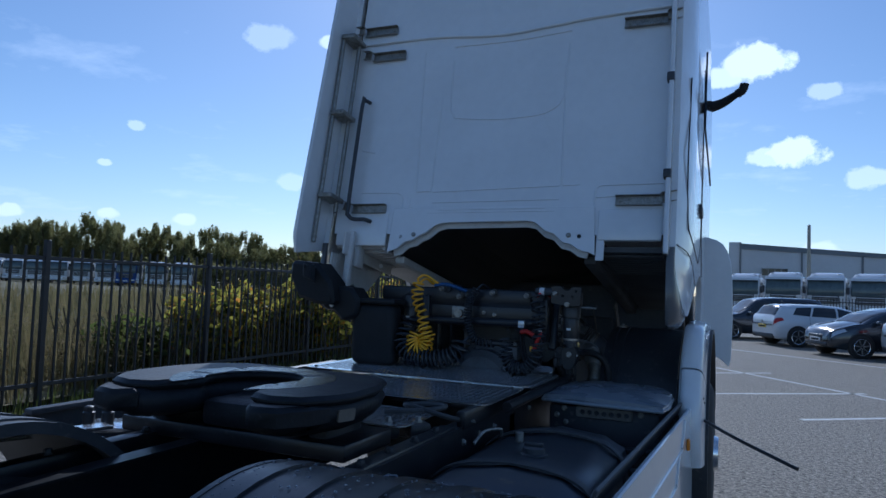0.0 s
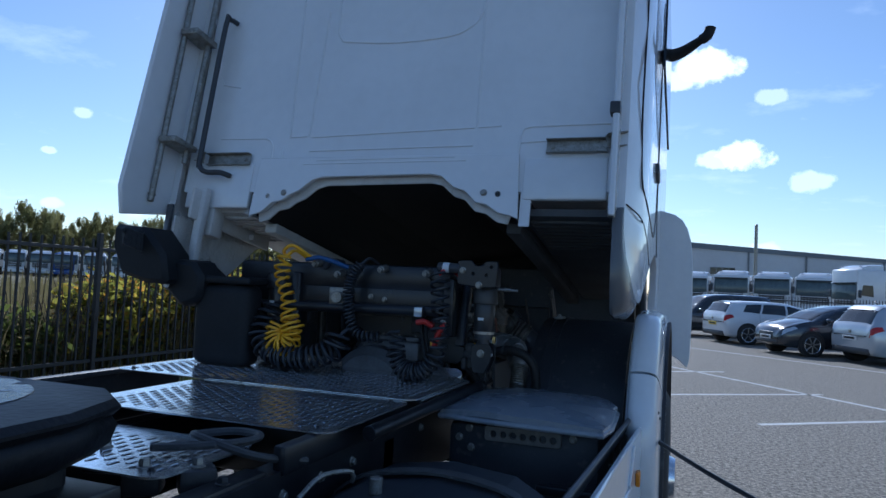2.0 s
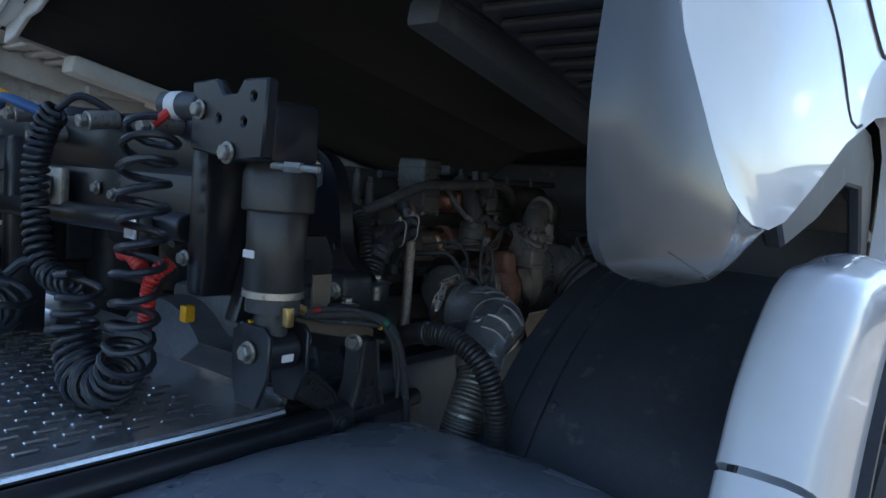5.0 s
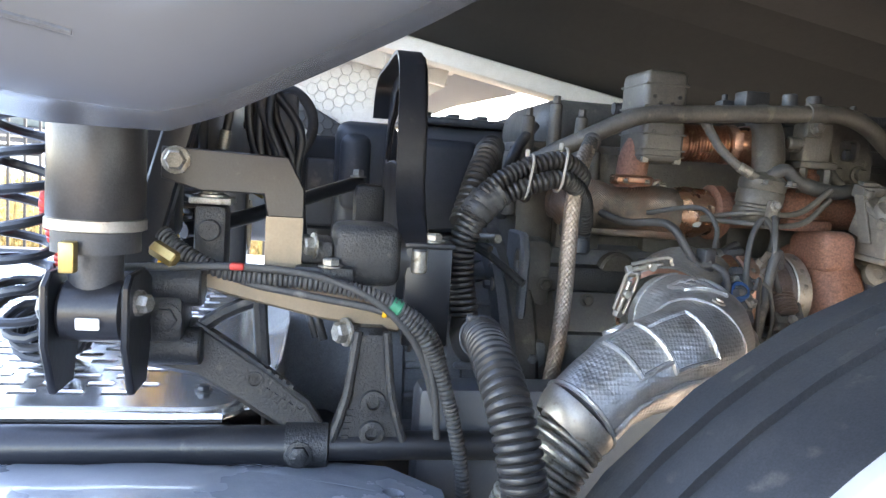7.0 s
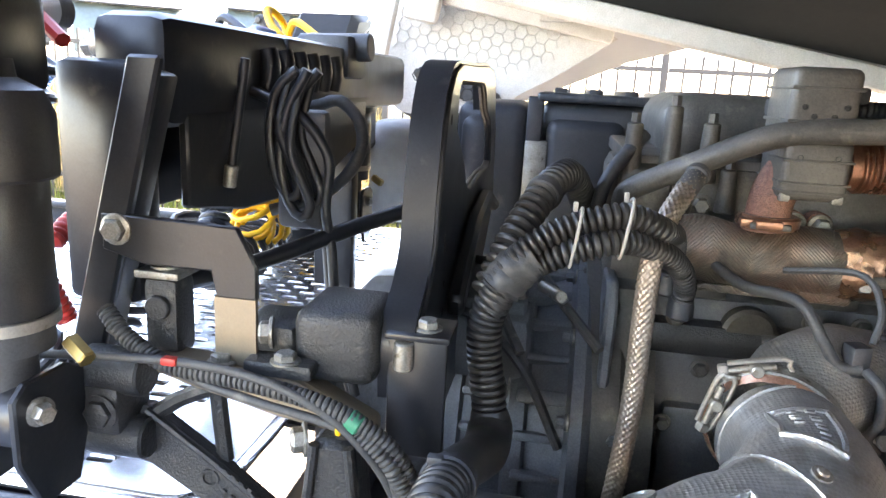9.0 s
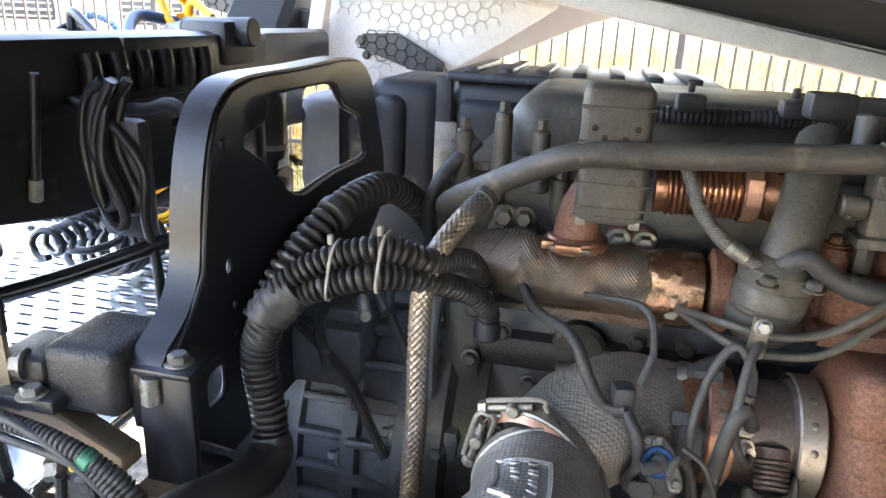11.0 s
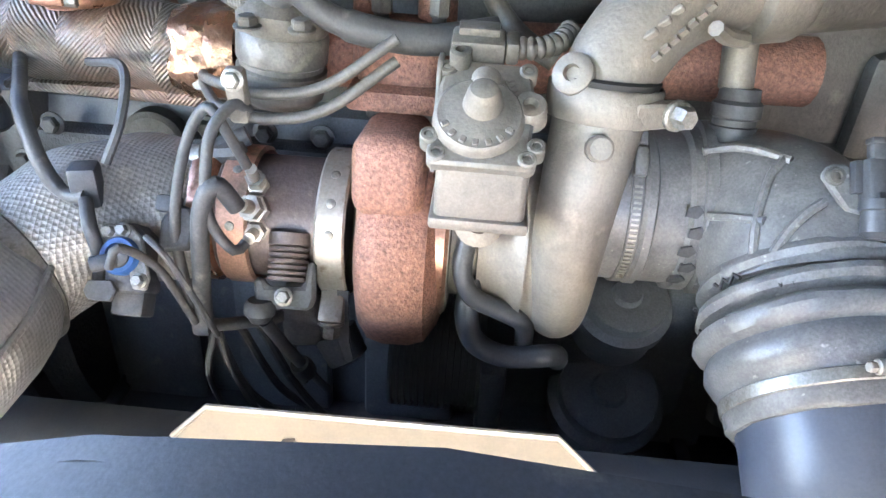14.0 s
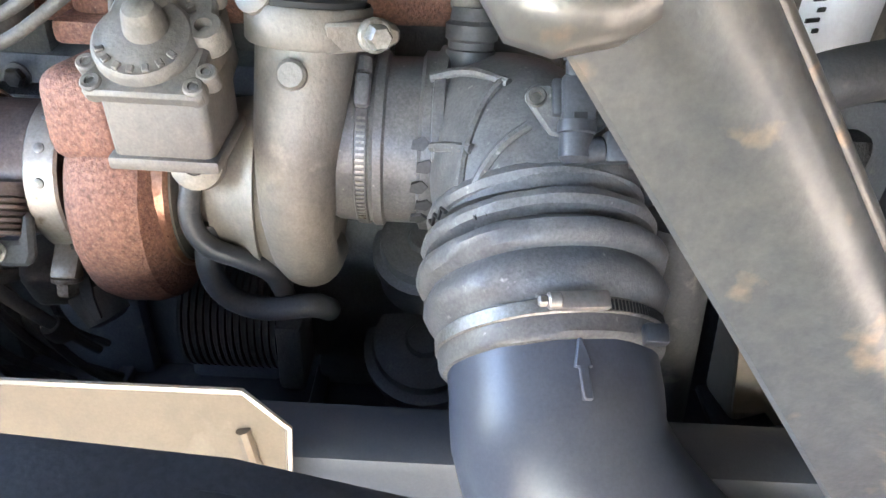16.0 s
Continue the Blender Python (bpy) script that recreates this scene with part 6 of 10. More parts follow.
for k in range(7):
    bm = B(); f = k / 6; c = Vector((0.277, 1.268, 1.400)).lerp(Vector((0.258, 1.302, 1.432)), f); box(bm, c, (0.004, 0.004, 0.006), (-35, 25, 0)); tp("raised_mark", bm, M_DUSTALU, chp)
# actuator
act = thing("turbo_actuator", "grey cast electronic turbo actuator with domed lid", "actuator", (0.28, 1.15, 1.27))
TOP = pose(0.292, 1.155, 1.352, 0, 33, 0)          # plane of the lid: its own x down towards the front, z out of the lid


def ap(name, bm, material, parent=None, onlid=False):
    if onlid:
        bmesh.ops.transform(bm, matrix=TOP, verts=bm.verts)
    return part(name, bm, material, parent or act)


bm = B(); box(bm, (0.288, 1.157, 1.307), (0.066, 0.066, 0.056), (0, 4, 0), bevel=0.006, seg=3); box(bm, (0.287, 1.157, 1.283), (0.072, 0.073, 0.010), (0, 4, 0), bevel=0.003, seg=2); box(bm, (0.268, 1.157, 1.335), (0.060, 0.064, 0.050), (0, 20, 0), bevel=0.006, seg=2)
abody = ap("actuator_body", bm, M_DUSTALU)
bm = B(); slab(bm, [(0.044, -0.036), (0.044, 0.036), (0.026, 0.038), (0.020, 0.033), (-0.010, 0.036), (-0.022, 0.034), (-0.046, 0.030), (-0.048, -0.030), (-0.022, -0.034), (0.020, -0.033), (0.026, -0.038)], (0, 0, 0), (1, 0, 0), (0, 1, 0), 0.011, bevel=0.0025)
lid = ap("actuator_lid", bm, M_DUSTALU, None, True)
bm = B(); lathe(bm, (0.006, -0.004, 0.003), (0, 0, 1), [(0, 0.0325), (0.008, 0.0315), (0.0105, 0.029), (0.011, 0.022), (0.012, 0.0205)], 40); ap("dome_step", bm, M_DUSTALU, lid, True)
bm = B(); lathe(bm, (0.000, -0.002, 0.010), (-0.1, 0, 1), [(0, 0.0150), (0.006, 0.0140), (0.016, 0.0115), (0.020, 0.0095), (0.022, 0.005)], 28); ap("dome", bm, M_DUSTALU, lid, True)
bm = B(); lathe(bm, (-0.025, -0.001, 0.003), (0, 0, 1), [(0, 0.0115), (0.010, 0.0105), (0.014, 0.008), (0.0155, 0.004)], 22); sweep(bm, [(-0.012, -0.002, 0.008), (-0.022, -0.001, 0.008)], 0.0085, 12, 0.01); ap("small_dome", bm, M_DUSTALU, lid, True)
bm = B(); lathe(bm, (-0.006, 0.031, -0.004), (0, 0, 1), [(0, 0.0135), (0.014, 0.0120), (0.016, 0.0105), (0.0165, 0.0055), (0.010, 0.0045)], 22); ap("round_boss", bm, M_DUSTALU, lid, True)
for k in range(7):
    a = radians(-62 + k * 20); bm = B(); box(bm, (0.006 + 0.0255 * math.cos(a), -0.004 + 0.0255 * math.sin(a), 0.0145), (0.0055, 0.0042, 0.0024), (0, 0, math.degrees(a)), bevel=0.0006, seg=1); ap("raised_mark", bm, M_DUSTALU, lid, True)
for k in range(5):
    bm = B(); box(bm, (-0.030 + 0.004 * k, 0.0155 + 0.0018 * k, 0.0062), (0.0030, 0.0050, 0.0016), (0, 0, 30)); ap("raised_mark", bm, M_DUSTALU, lid, True)
for x, y in ((0.036, -0.031), (0.036, 0.031), (0.025, 0.037), (0.022, -0.037), (-0.040, 0.029), (-0.038, -0.030)):
    bm = B(); lathe(bm, (x, y, -0.006), (0, 0, 1), [(0, 0.0068), (0.0125, 0.0066), (0.0135, 0.0055), (0.0135, 0.0032), (0.009, 0.003)], 18); ap("screw_boss", bm, M_DUSTALU, lid, True)
    bm = B(); lathe(bm, (x, y, 0.002), (0, 0, 1), [(0, 0.0030), (0.0045, 0.0028)], 6); ap("socket_screw", bm, M_ZINC, lid, True)
# connectors behind the lid
bm = B(); box(bm, (0.243, 1.146, 1.388), (0.026, 0.040, 0.022), (0, 15, 0), bevel=0.004); box(bm, (0.243, 1.146, 1.402), (0.014, 0.030, 0.006), (0, 15, 0), bevel=0.0015); box(bm, (0.244, 1.171, 1.390), (0.022, 0.010, 0.018), (0, 15, 0), bevel=0.003); plg = ap("plug", bm, M_DUST)
bm = B(); sweep(bm, [(0.244, 1.172, 1.390), (0.244, 1.188, 1.391), (0.236, 1.204, 1.394), (0.215, 1.215, 1.40)], 0.0078, 14, rib=0.002, pitch=0.006); ap("plug_tail", bm, M_DUST, plg)
for y in (1.126, 1.134):
    bm = B(); lathe(bm, (0.258, y, 1.366 + (y - 1.126) * 1.6), (0.3, 0, 1), [(0, 0.008), (0.012, 0.008), (0.013, 0.0065), (0.013, 0.004), (0.008, 0.0035)], 18); ap("vent_cap", bm, M_DUST)
bm = B(); slab(bm, [(-0.012, -0.045), (0.010, -0.045), (0.006, 0.035), (-0.014, 0.035)], (0.270, 1.120, 1.350), (1, 0, 0), (-0.3, 0, 1), 0.004, bevel=0.001); ap("side_bracket", bm, M_DUSTALU)

# foil-wrapped outlet and its clamp
ol = thing("exhaust_outlet", "turbo outlet bend wrapped in grey embossed foil", "exhaust pipe", (0.25, 0.83, 1.2))
bm = B(); sweep(bm, [(TX, 0.925, TZ), (TX + 0.003, 0.89, TZ), (TX + 0.02, 0.85, TZ + 0.004), (TX + 0.055, 0.812, TZ + 0.002), (0.300, 0.778, 1.193)], lambda s: 0.062 + 0.006 * math.sin(min(1, s / 0.16) * math.pi), 28, 0.008); lump(bm, 0.004, 30); part("foil_wrap", bm, M_FOILGREY, ol)
bm = B(); cd = Vector((0.86, -0.36, -0.10)).normalized(); c0 = Vector((0.314, 0.769, 1.191))
lathe(bm, c0 - cd * 0.012, cd, [(0, 0.066), (0.003, 0.070), (0.018, 0.070), (0.021, 0.066)], 44, cap=False); vb = part("v_band_clamp", bm, M_ZINC, ol, "bright v-band clamp")
bm = B(); lathe(bm, c0 + cd * 0.004, cd, [(0, 0.067), (0.005, 0.068), (0.010, 0.062)], 44, cap=False); part("seal_ring", bm, M_COPPER, vb)
for q, ax in ((Vector((0.314, 0.708, 1.216)), Vector((0.1, 0.25, 1))), (Vector((0.314, 0.742, 1.258)), Vector((0.1, 1, 0.25)))):
    ax.normalize(); sd = ax.cross(Vector((1, 0, 0))).normalized()
    bm = B(); sweep(bm, [q - ax * 0.030 - sd * 0.006, q - ax * 0.030 + sd * 0.008, q + ax * 0.028 + sd * 0.010, q + ax * 0.032, q + ax * 0.028 - sd * 0.008, q - ax * 0.026 - sd * 0.008], 0.0028, 8, 0.004); part("clamp_loop", bm, M_STEEL, vb)
    bm = B(); cyl(bm, q - ax * 0.034, q + ax * 0.020, 0.0036, seg=10); cyl(bm, q - ax * 0.036, q - ax * 0.026, 0.0075, seg=6); part("clamp_screw", bm, M_STEEL, vb)
    bm = B(); cyl(bm, q + Vector((-0.012, 0, 0)), q + Vector((0.012, 0, 0)), 0.0065, seg=14); part("clamp_pin", bm, M_STEEL, vb)
SO, SU, SV, SW = Vector((0.318, 0.884, 1.226)), Vector((0, 1, 0)), Vector((-0.6, 0, 0.8)), Vector((0.8, 0, 0.6))


def at_sensor(u, v, w=0.0):
    return SO + SU * u + SV * v + SW * w


bm = B(); slab(bm, [(-0.014, -0.030), (0.018, -0.030), (0.022, -0.022), (0.016, -0.012), (0.014, 0.018), (0.004, 0.026), (-0.010, 0.026), (-0.016, 0.016)], at_sensor(0, 0, -0.016), SU, SV, 0.028, bevel=0.003); box(bm, at_sensor(0.006, -0.036, -0.016), (0.024, 0.026, 0.022), (0, -37, 0), bevel=0.003); sens = part("pressure_sensor", bm, M_PLASTIC, ol)
bm = B(); slab(bm, [(-0.024, -0.016), (-0.006, -0.014), (-0.001, -0.022), (-0.004, -0.031), (-0.022, -0.031), (-0.027, -0.024)], at_sensor(0, -0.006, 0.001), SU, SV, 0.004, bevel=0.001); part("sensor_tab", bm, M_FLOOR, sens)
bm = B(); slab(bm, [(-0.020, 0.010), (-0.010, 0.024), (0.004, 0.024), (0.014, 0.014), (0.024, -0.016), (0.022, -0.026), (0.012, -0.026), (0.008, -0.014), (-0.004, 0.008)], at_sensor(0, 0, 0.001), SU, SV, 0.005, bevel=0.0012); part("sensor_clip", bm, M_ZINC, sens)
for u, v in ((-0.011, 0.017), (0.017, -0.019), (-0.001, 0.019)):
    bolt(sens, at_sensor(u, v, 0.0035), SW, 0.0048, 0.006, M_ZINC)
bm = B(); lathe(bm, at_sensor(0, -0.001, -0.004), SW, [(0, 0.0150), (0.012, 0.0150), (0.014, 0.0135), (0.014, 0.0100), (0.006, 0.0095)], 28); part("blue_cap", bm, M_BLUE, sens, "blue sensor cap")
bm = B(); sweep(bm, [at_sensor(0.002, -0.003, 0.004), at_sensor(-0.006, -0.007, 0.014), at_sensor(-0.015, -0.010, 0.016)], 0.0062, 14, 0.004); lathe(bm, at_sensor(0.001, -0.002, -0.002), SW, [(0, 0.0085), (0.013, 0.008), (0.015, 0.005)], 18); part("sensor_plug", bm, M_FLOOR, sens)
bm = B(); slab(bm, [(0.014, 0.006), (0.040, 0.010), (0.043, 0.036), (0.034, 0.046), (0.020, 0.044), (0.013, 0.032)], at_sensor(0.004, 0.0, -0.022), SU, SV, 0.010, bevel=0.003); box(bm, at_sensor(0.022, 0.046, -0.020), (0.012, 0.020, 0.014), (0, -37, 0), bevel=0.003); part("sensor_bracket", bm, M_FLOOR, sens)

# silver exhaust elbow and flexible pipe
el = thing("exhaust_elbow", "bright silver embossed-foil exhaust elbow", "exhaust pipe", (0.47, 0.66, 0.9))
path = [(0.320, 0.769, 1.190), (0.365, 0.776, 1.187), (0.415, 0.770, 1.182), (0.460, 0.742, 1.177), (0.490, 0.700, 1.171), (0.508, 0.650, 1.162), (0.526, 0.600, 1.143), (0.543, 0.559, 1.114)]
def elbow_radius(q):
    return 0.0605 + 0.0065 * math.sin(min(1, q / 0.19) * math.pi) - 0.0140 * max(0.0, min(1, (q - 0.21) / 0.12))


bm = B(); sweep(bm, path, elbow_radius, 44, 0.004); lump(bm, 0.0028, 30); elb = part("elbow", bm, M_FOIL, el)
line = spline(path, 0.004)
run = [0.0]
for a, b in zip(line, line[1:]):
    run.append(run[-1] + (b - a).length)


def on_elbow(q, phi, lift=0.0):
    """A place on the elbow: q along it, phi round it from its outer crest."""
    i = min(range(len(run)), key=lambda k: abs(run[k] - q))
    tg = (line[min(i + 1, len(line) - 1)] - line[max(i - 1, 0)]).normalized()
    u0 = Vector((0.55, 0.15, 0.83)); u0 = (u0 - tg * u0.dot(tg)).normalized(); u1 = tg.cross(u0)
    return line[i] + (u0 * math.cos(radians(phi)) + u1 * math.sin(radians(phi))) * (elbow_radius(run[i]) + lift), tg, u0 * math.cos(radians(phi)) + u1 * math.sin(radians(phi))


END = run[-1]
# crimped seams along the two sides, where the foil halves meet
for phi in (-62, 118):
    bm = B(); sweep(bm, [on_elbow(0.02 + (END - 0.024) * k / 60, phi, 0.0014 + 0.0006 * math.sin(k * 1.9))[0] for k in range(61)], 0.0034, 8, 1, smooth=False); part("crimped_seam", bm, M_FOIL, elb)
for q, r in ((END - 0.006, 0.0025), (0.165, 0.0018), (0.012, 0.002)):
    bm = B(); pts = [on_elbow(q, phi, 0.0006)[0] for phi in range(0, 361, 8)]; sweep(bm, pts, r, 6, 1, smooth=False); part("cross_seam", bm, M_FOIL, elb)
# pressed stiffening fields: raised outlines on the foil
for q0, q1, f0, f1 in ((0.205, 0.262, -44, 22), (0.262, 0.302, -30, 40), (0.062, 0.118, 2, 46)):
    bm = B(); n = 8
    edge = [(q0 + (q1 - q0) * k / n, f0) for k in range(n)] + [(q1, f0 + (f1 - f0) * k / n) for k in range(n)] + [(q1 - (q1 - q0) * k / n, f1) for k in range(n)] + [(q0, f1 - (f1 - f0) * k / n) for k in range(n + 1)]
    sweep(bm, [on_elbow(q, f, 0.0008)[0] for q, f in edge], 0.0034, 7, 1, smooth=False); part("pressed_outline", bm, M_FOIL, elb)
# stamped number field: two rows of raised marks
for row, (f, n) in enumerate(((16, 7), (30, 4))):
    for k in range(n):
        p, tg, nr = on_elbow(0.068 + 0.0065 * k, f, 0.0010)
        mm = Matrix((tg, nr.cross(tg), nr)).transposed().to_4x4(); mm.translation = p
        bm = B(); box(bm, (0, 0, 0), (0.0034, 0.009, 0.0026), bevel=0.0008, seg=1); bmesh.ops.transform(bm, matrix=mm, verts=bm.verts); part("stamped_mark", bm, M_FOIL, elb)
p, tg, nr = on_elbow(0.150, 10, 0.0)
bm = B(); lathe(bm, p, nr, [(0, 0.0085), (0.002, 0.0085), (0.003, 0.005), (0.005, 0.0045), (0.006, 0.002)], 16); part("rivet", bm, M_STEEL, elb)
bm = B(); lathe(bm, on_elbow(0.273, 62, 0.0)[0], on_elbow(0.273, 62)[2], [(-0.004, 0.016), (0.003, 0.015), (0.004, 0.010), (0.0015, 0.008), (0.003, 0.004)], 22); part("stamped_ring", bm, M_FOIL, elb)
# bare lip, then the ribbed flexible pipe
bm = B(); lathe(bm, (0.545, 0.556, 1.111), (0.13, -0.70, -0.68), [(-0.010, 0.0465), (0.000, 0.0475), (0.012, 0.044), (0.020, 0.040)], 40, cap=False); part("bare_lip", bm, M_STEEL, el, "bare rolled steel lip")
bm = B(); sweep(bm, [(0.548, 0.556, 1.102), (0.555, 0.530, 1.070), (0.556, 0.505, 1.02), (0.545, 0.485, 0.92), (0.53, 0.47, 0.74)], 0.0385, 30, rib=0.0070, pitch=0.0085); part("flexible_pipe", bm, M_ZINC, el, "ribbed flexible exhaust pipe")

# ---------------------------------------------------------------- intake side
intake = thing("air_intake", "black rubber intake boot with cracked ribs and plastic pipe", "intake pipe", (0.4, 1.4, 1.1))
bm = B(); lathe(bm, (TX + 0.005, 1.25, 1.255), (0, 1, 0), [(0, 0.062), (0.01, 0.066), (0.035, 0.066), (0.038, 0.069), (0.044, 0.069), (0.046, 0.066), (0.07, 0.066), (0.073, 0.071), (0.085, 0.071), (0.088, 0.066), (0.10, 0.066)], 36); lump(bm, 0.0012, 40); inl = part("inlet_sleeve", bm, M_BOOT, intake)
for k in range(5):      # torn scraps of the old sleeve edge
    a = radians(-28 + 13 * k); bm = B(); slab(bm, [(-0.005, -0.004), (0.004, -0.005), (0.007, 0.001), (0.001, 0.006), (-0.006, 0.003)], (TX + 0.005 + 0.0712 * math.cos(a), 1.322 + 0.004 * (k % 2), 1.255 + 0.0712 * math.sin(a)), (0, 1, 0), (-math.sin(a), 0.3, math.cos(a)), 0.003); part("torn_edge", bm, M_RUBBER, inl)
bm = B(); lathe(bm, (TX + 0.005, 1.274, 1.255), (0, 1, 0), [(0, 0.0668), (0.001, 0.0682), (0.009, 0.0682), (0.010, 0.0668)], 36, cap=False); box(bm, (TX + 0.047, 1.279, 1.312), (0.014, 0.011, 0.024), (0, -38, 0), bevel=0.003); cyl(bm, (TX + 0.038, 1.279, 1.322), (TX + 0.030, 1.279, 1.331), 0.0055, seg=8); wc = part("worm_clamp", bm, M_BOOT, inl, "dusty steel worm clamp")
bm = B()
for k in range(22):
    a = radians(-38 + k * 3.6); box(bm, (TX + 0.005 + 0.0684 * math.cos(a), 1.279, 1.255 + 0.0684 * math.sin(a)), (0.0014, 0.006, 0.0018), (0, -math.degrees(a) + 0, 0))
part("clamp_teeth", bm, M_ZINC, wc)
bm = B()
elbow_line = [(TX + 0.005, 1.335, 1.256), (TX + 0.012, 1.368, 1.262), (TX + 0.042, 1.394, 1.266), (0.285, 1.405, 1.256), (0.306, 1.408, 1.241)]
sweep(bm, elbow_line, lambda s: 0.067 + 0.006 * min(1, s / 0.10), 36, 0.006)
lump(bm, 0.0015, 20); hsg = part("filter_elbow", bm, M_BOOT, intake, "dusty moulded intake elbow with ribs")
for pts in ([(0.2783, 1.3309, 1.2833), (0.2968, 1.3445, 1.2931), (0.3128, 1.3572, 1.3)], [(0.2684, 1.3766, 1.3308), (0.2803, 1.3662, 1.3228), (0.2974, 1.3578, 1.3095), (0.3115, 1.3528, 1.2954), (0.3244, 1.3511, 1.2813), (0.329, 1.352, 1.268)],
            [(0.3138, 1.3918, 1.3189), (0.3199, 1.3796, 1.312), (0.3261, 1.3695, 1.3017), (0.3324, 1.3615, 1.2884), (0.334, 1.358, 1.276)], [(0.2411, 1.3268, 1.3198), (0.2421, 1.346, 1.3255), (0.254, 1.3616, 1.3295), (0.273, 1.3802, 1.3308)]):
    bm = B(); sweep(bm, [Vector(p) + Vector((0.0028, 0, 0.0019)) for p in pts], 0.0036, 8, 0.004); part("moulded_rib", bm, M_BOOT, hsg)
bm = B(); lathe(bm, (TX + 0.006, 1.338, 1.257), (0.1, 1, 0.1), [(0, 0.066), (0.002, 0.0745), (0.010, 0.0745), (0.012, 0.067)], 40); part("elbow_flange", bm, M_BOOT, hsg)
# mass air sensor on the elbow: base ears, upright body with a latch, angled neck and cable plug
MS = Matrix(((-0.023, -0.56, 0.828, 0.3085), (0.998, -0.055, -0.009, 1.4150), (0.051, 0.827, 0.56, 1.3335), (0, 0, 0, 1)))


def sp(name, bm, material, parent=None, label=""):
    bmesh.ops.transform(bm, matrix=MS, verts=bm.verts)
    return part(name, bm, material, parent or ms, label)


bm = B(); slab(bm, [(-0.028, 0.004), (-0.022, 0.012), (-0.012, 0.012), (0.0, 0.005), (0.018, 0.007), (0.026, 0.0), (0.024, -0.016), (0.004, -0.024), (-0.012, -0.020)], (0, 0, 0.002), (1, 0, 0), (0, 1, 0), 0.008, bevel=0.002)
ms = None
ms = sp("mass_sensor", bm, M_BOOT, intake)
bm = B(); box(bm, (0.004, -0.001, 0.014), (0.020, 0.030, 0.016), bevel=0.0025); box(bm, (0.004, 0.018, 0.017), (0.015, 0.012, 0.010), bevel=0.002); box(bm, (0.004, 0.025, 0.019), (0.018, 0.004, 0.010), bevel=0.001); box(bm, (-0.008, 0.002, 0.010), (0.006, 0.022, 0.008), bevel=0.001); box(bm, (0.016, 0.002, 0.010), (0.006, 0.020, 0.008), bevel=0.001); sb = sp("sensor_body", bm, M_PLASTIC)
bm = B(); box(bm, (0.004, -0.012, 0.0225), (0.008, 0.005, 0.002)); sp("latch_slot", bm, M_INK, sb)
bm = B(); lathe(bm, (0.003, -0.014, 0.016), (-0.05, -1, 0), [(0, 0.0115), (0.003, 0.0120), (0.007, 0.0120), (0.008, 0.0105), (0.022, 0.0105), (0.026, 0.007)], 20); sp("neck", bm, M_PLASTIC, sb)
bm = B(); cyl(bm, (0.005, -0.033, 0.016), (0.020, -0.031, 0.016), 0.0085, seg=18); box(bm, (0.027, -0.030, 0.016), (0.016, 0.019, 0.017), bevel=0.002); box(bm, (0.038, -0.030, 0.016), (0.003, 0.024, 0.021), bevel=0.001); box(bm, (0.046, -0.030, 0.015), (0.012, 0.016, 0.015), bevel=0.002); box(bm, (0.055, -0.029, 0.015), (0.003, 0.021, 0.018), bevel=0.001); sp("cable_plug", bm, M_PLASTIC, sb)
bm = B(); sweep(bm, [(0.055, -0.029, 0.015), (0.068, -0.028, 0.013), (0.085, -0.02, 0.005), (0.12, 0.0, -0.02)], 0.0068, 12, rib=0.002, pitch=0.006); sp("sensor_cable", bm, M_PLASTIC, sb)
bm = B(); lathe(bm, (-0.0205, 0.003, 0.006), (0, 0, 1), [(0, 0.0068), (0.001, 0.0068), (0.0015, 0.0058), (0.005, 0.0052), (0.0052, 0.003), (0.0025, 0.0028), (0.0025, 0.0005)], 18); sp("screw", bm, M_DUST)
bm = B(); lathe(bm, (0.024, 0.006, 0.006), (0, 0, 1), [(0, 0.0060), (0.004, 0.0052), (0.0045, 0.003), (0.002, 0.0025)], 16); sp("screw", bm, M_DUST)
# boot: deep ribs, then the smooth pipe
bd = Vector((0.85, 0.10, -0.52)).normalized(); b0 = Vector((0.297, 1.405, 1.245))
prof = [(-0.02, 0.062), (-0.004, 0.068), (0.002, 0.075), (0.007, 0.0765), (0.012, 0.074), (0.0150, 0.0665), (0.0175, 0.0690), (0.023, 0.0795), (0.028, 0.081), (0.033, 0.0785), (0.036, 0.0710), (0.0385, 0.0735), (0.044, 0.0835), (0.049, 0.085), (0.056, 0.0825), (0.060, 0.0765), (0.066, 0.0800), (0.074, 0.0815), (0.082, 0.078), (0.088, 0.0738), (0.094, 0.0725), (0.110, 0.0722), (0.113, 0.0700), (0.114, 0.066)]
bm = B(); lathe(bm, b0, bd, prof, 72); lump(bm, 0.0022, 24); lump(bm, 0.0010, 70, 3.0); boot = part("rubber_boot", bm, M_BOOT, intake, "ribbed rubber boot with cracks")
for a0, h, ln in ((200, 0.013, 0.6), (215, 0.034, 0.5), (192, 0.037, 0.35), (150, 0.016, 0.3), (120, 0.030, 0.25), (168, 0.050, 0.3), (135, 0.052, 0.2)):
    fr = axis_frame(bd); bm = B()
    pts = [b0 + fr.to_3x3() @ Vector((0.0775 * math.cos(radians(a0) + ln * k / 5), 0.0775 * math.sin(radians(a0) + ln * k / 5), h + 0.0025 * (-1) ** k)) for k in range(6)]
    sweep(bm, pts, 0.0016, 5, 1, smooth=False); part("crack", bm, M_INK, boot)
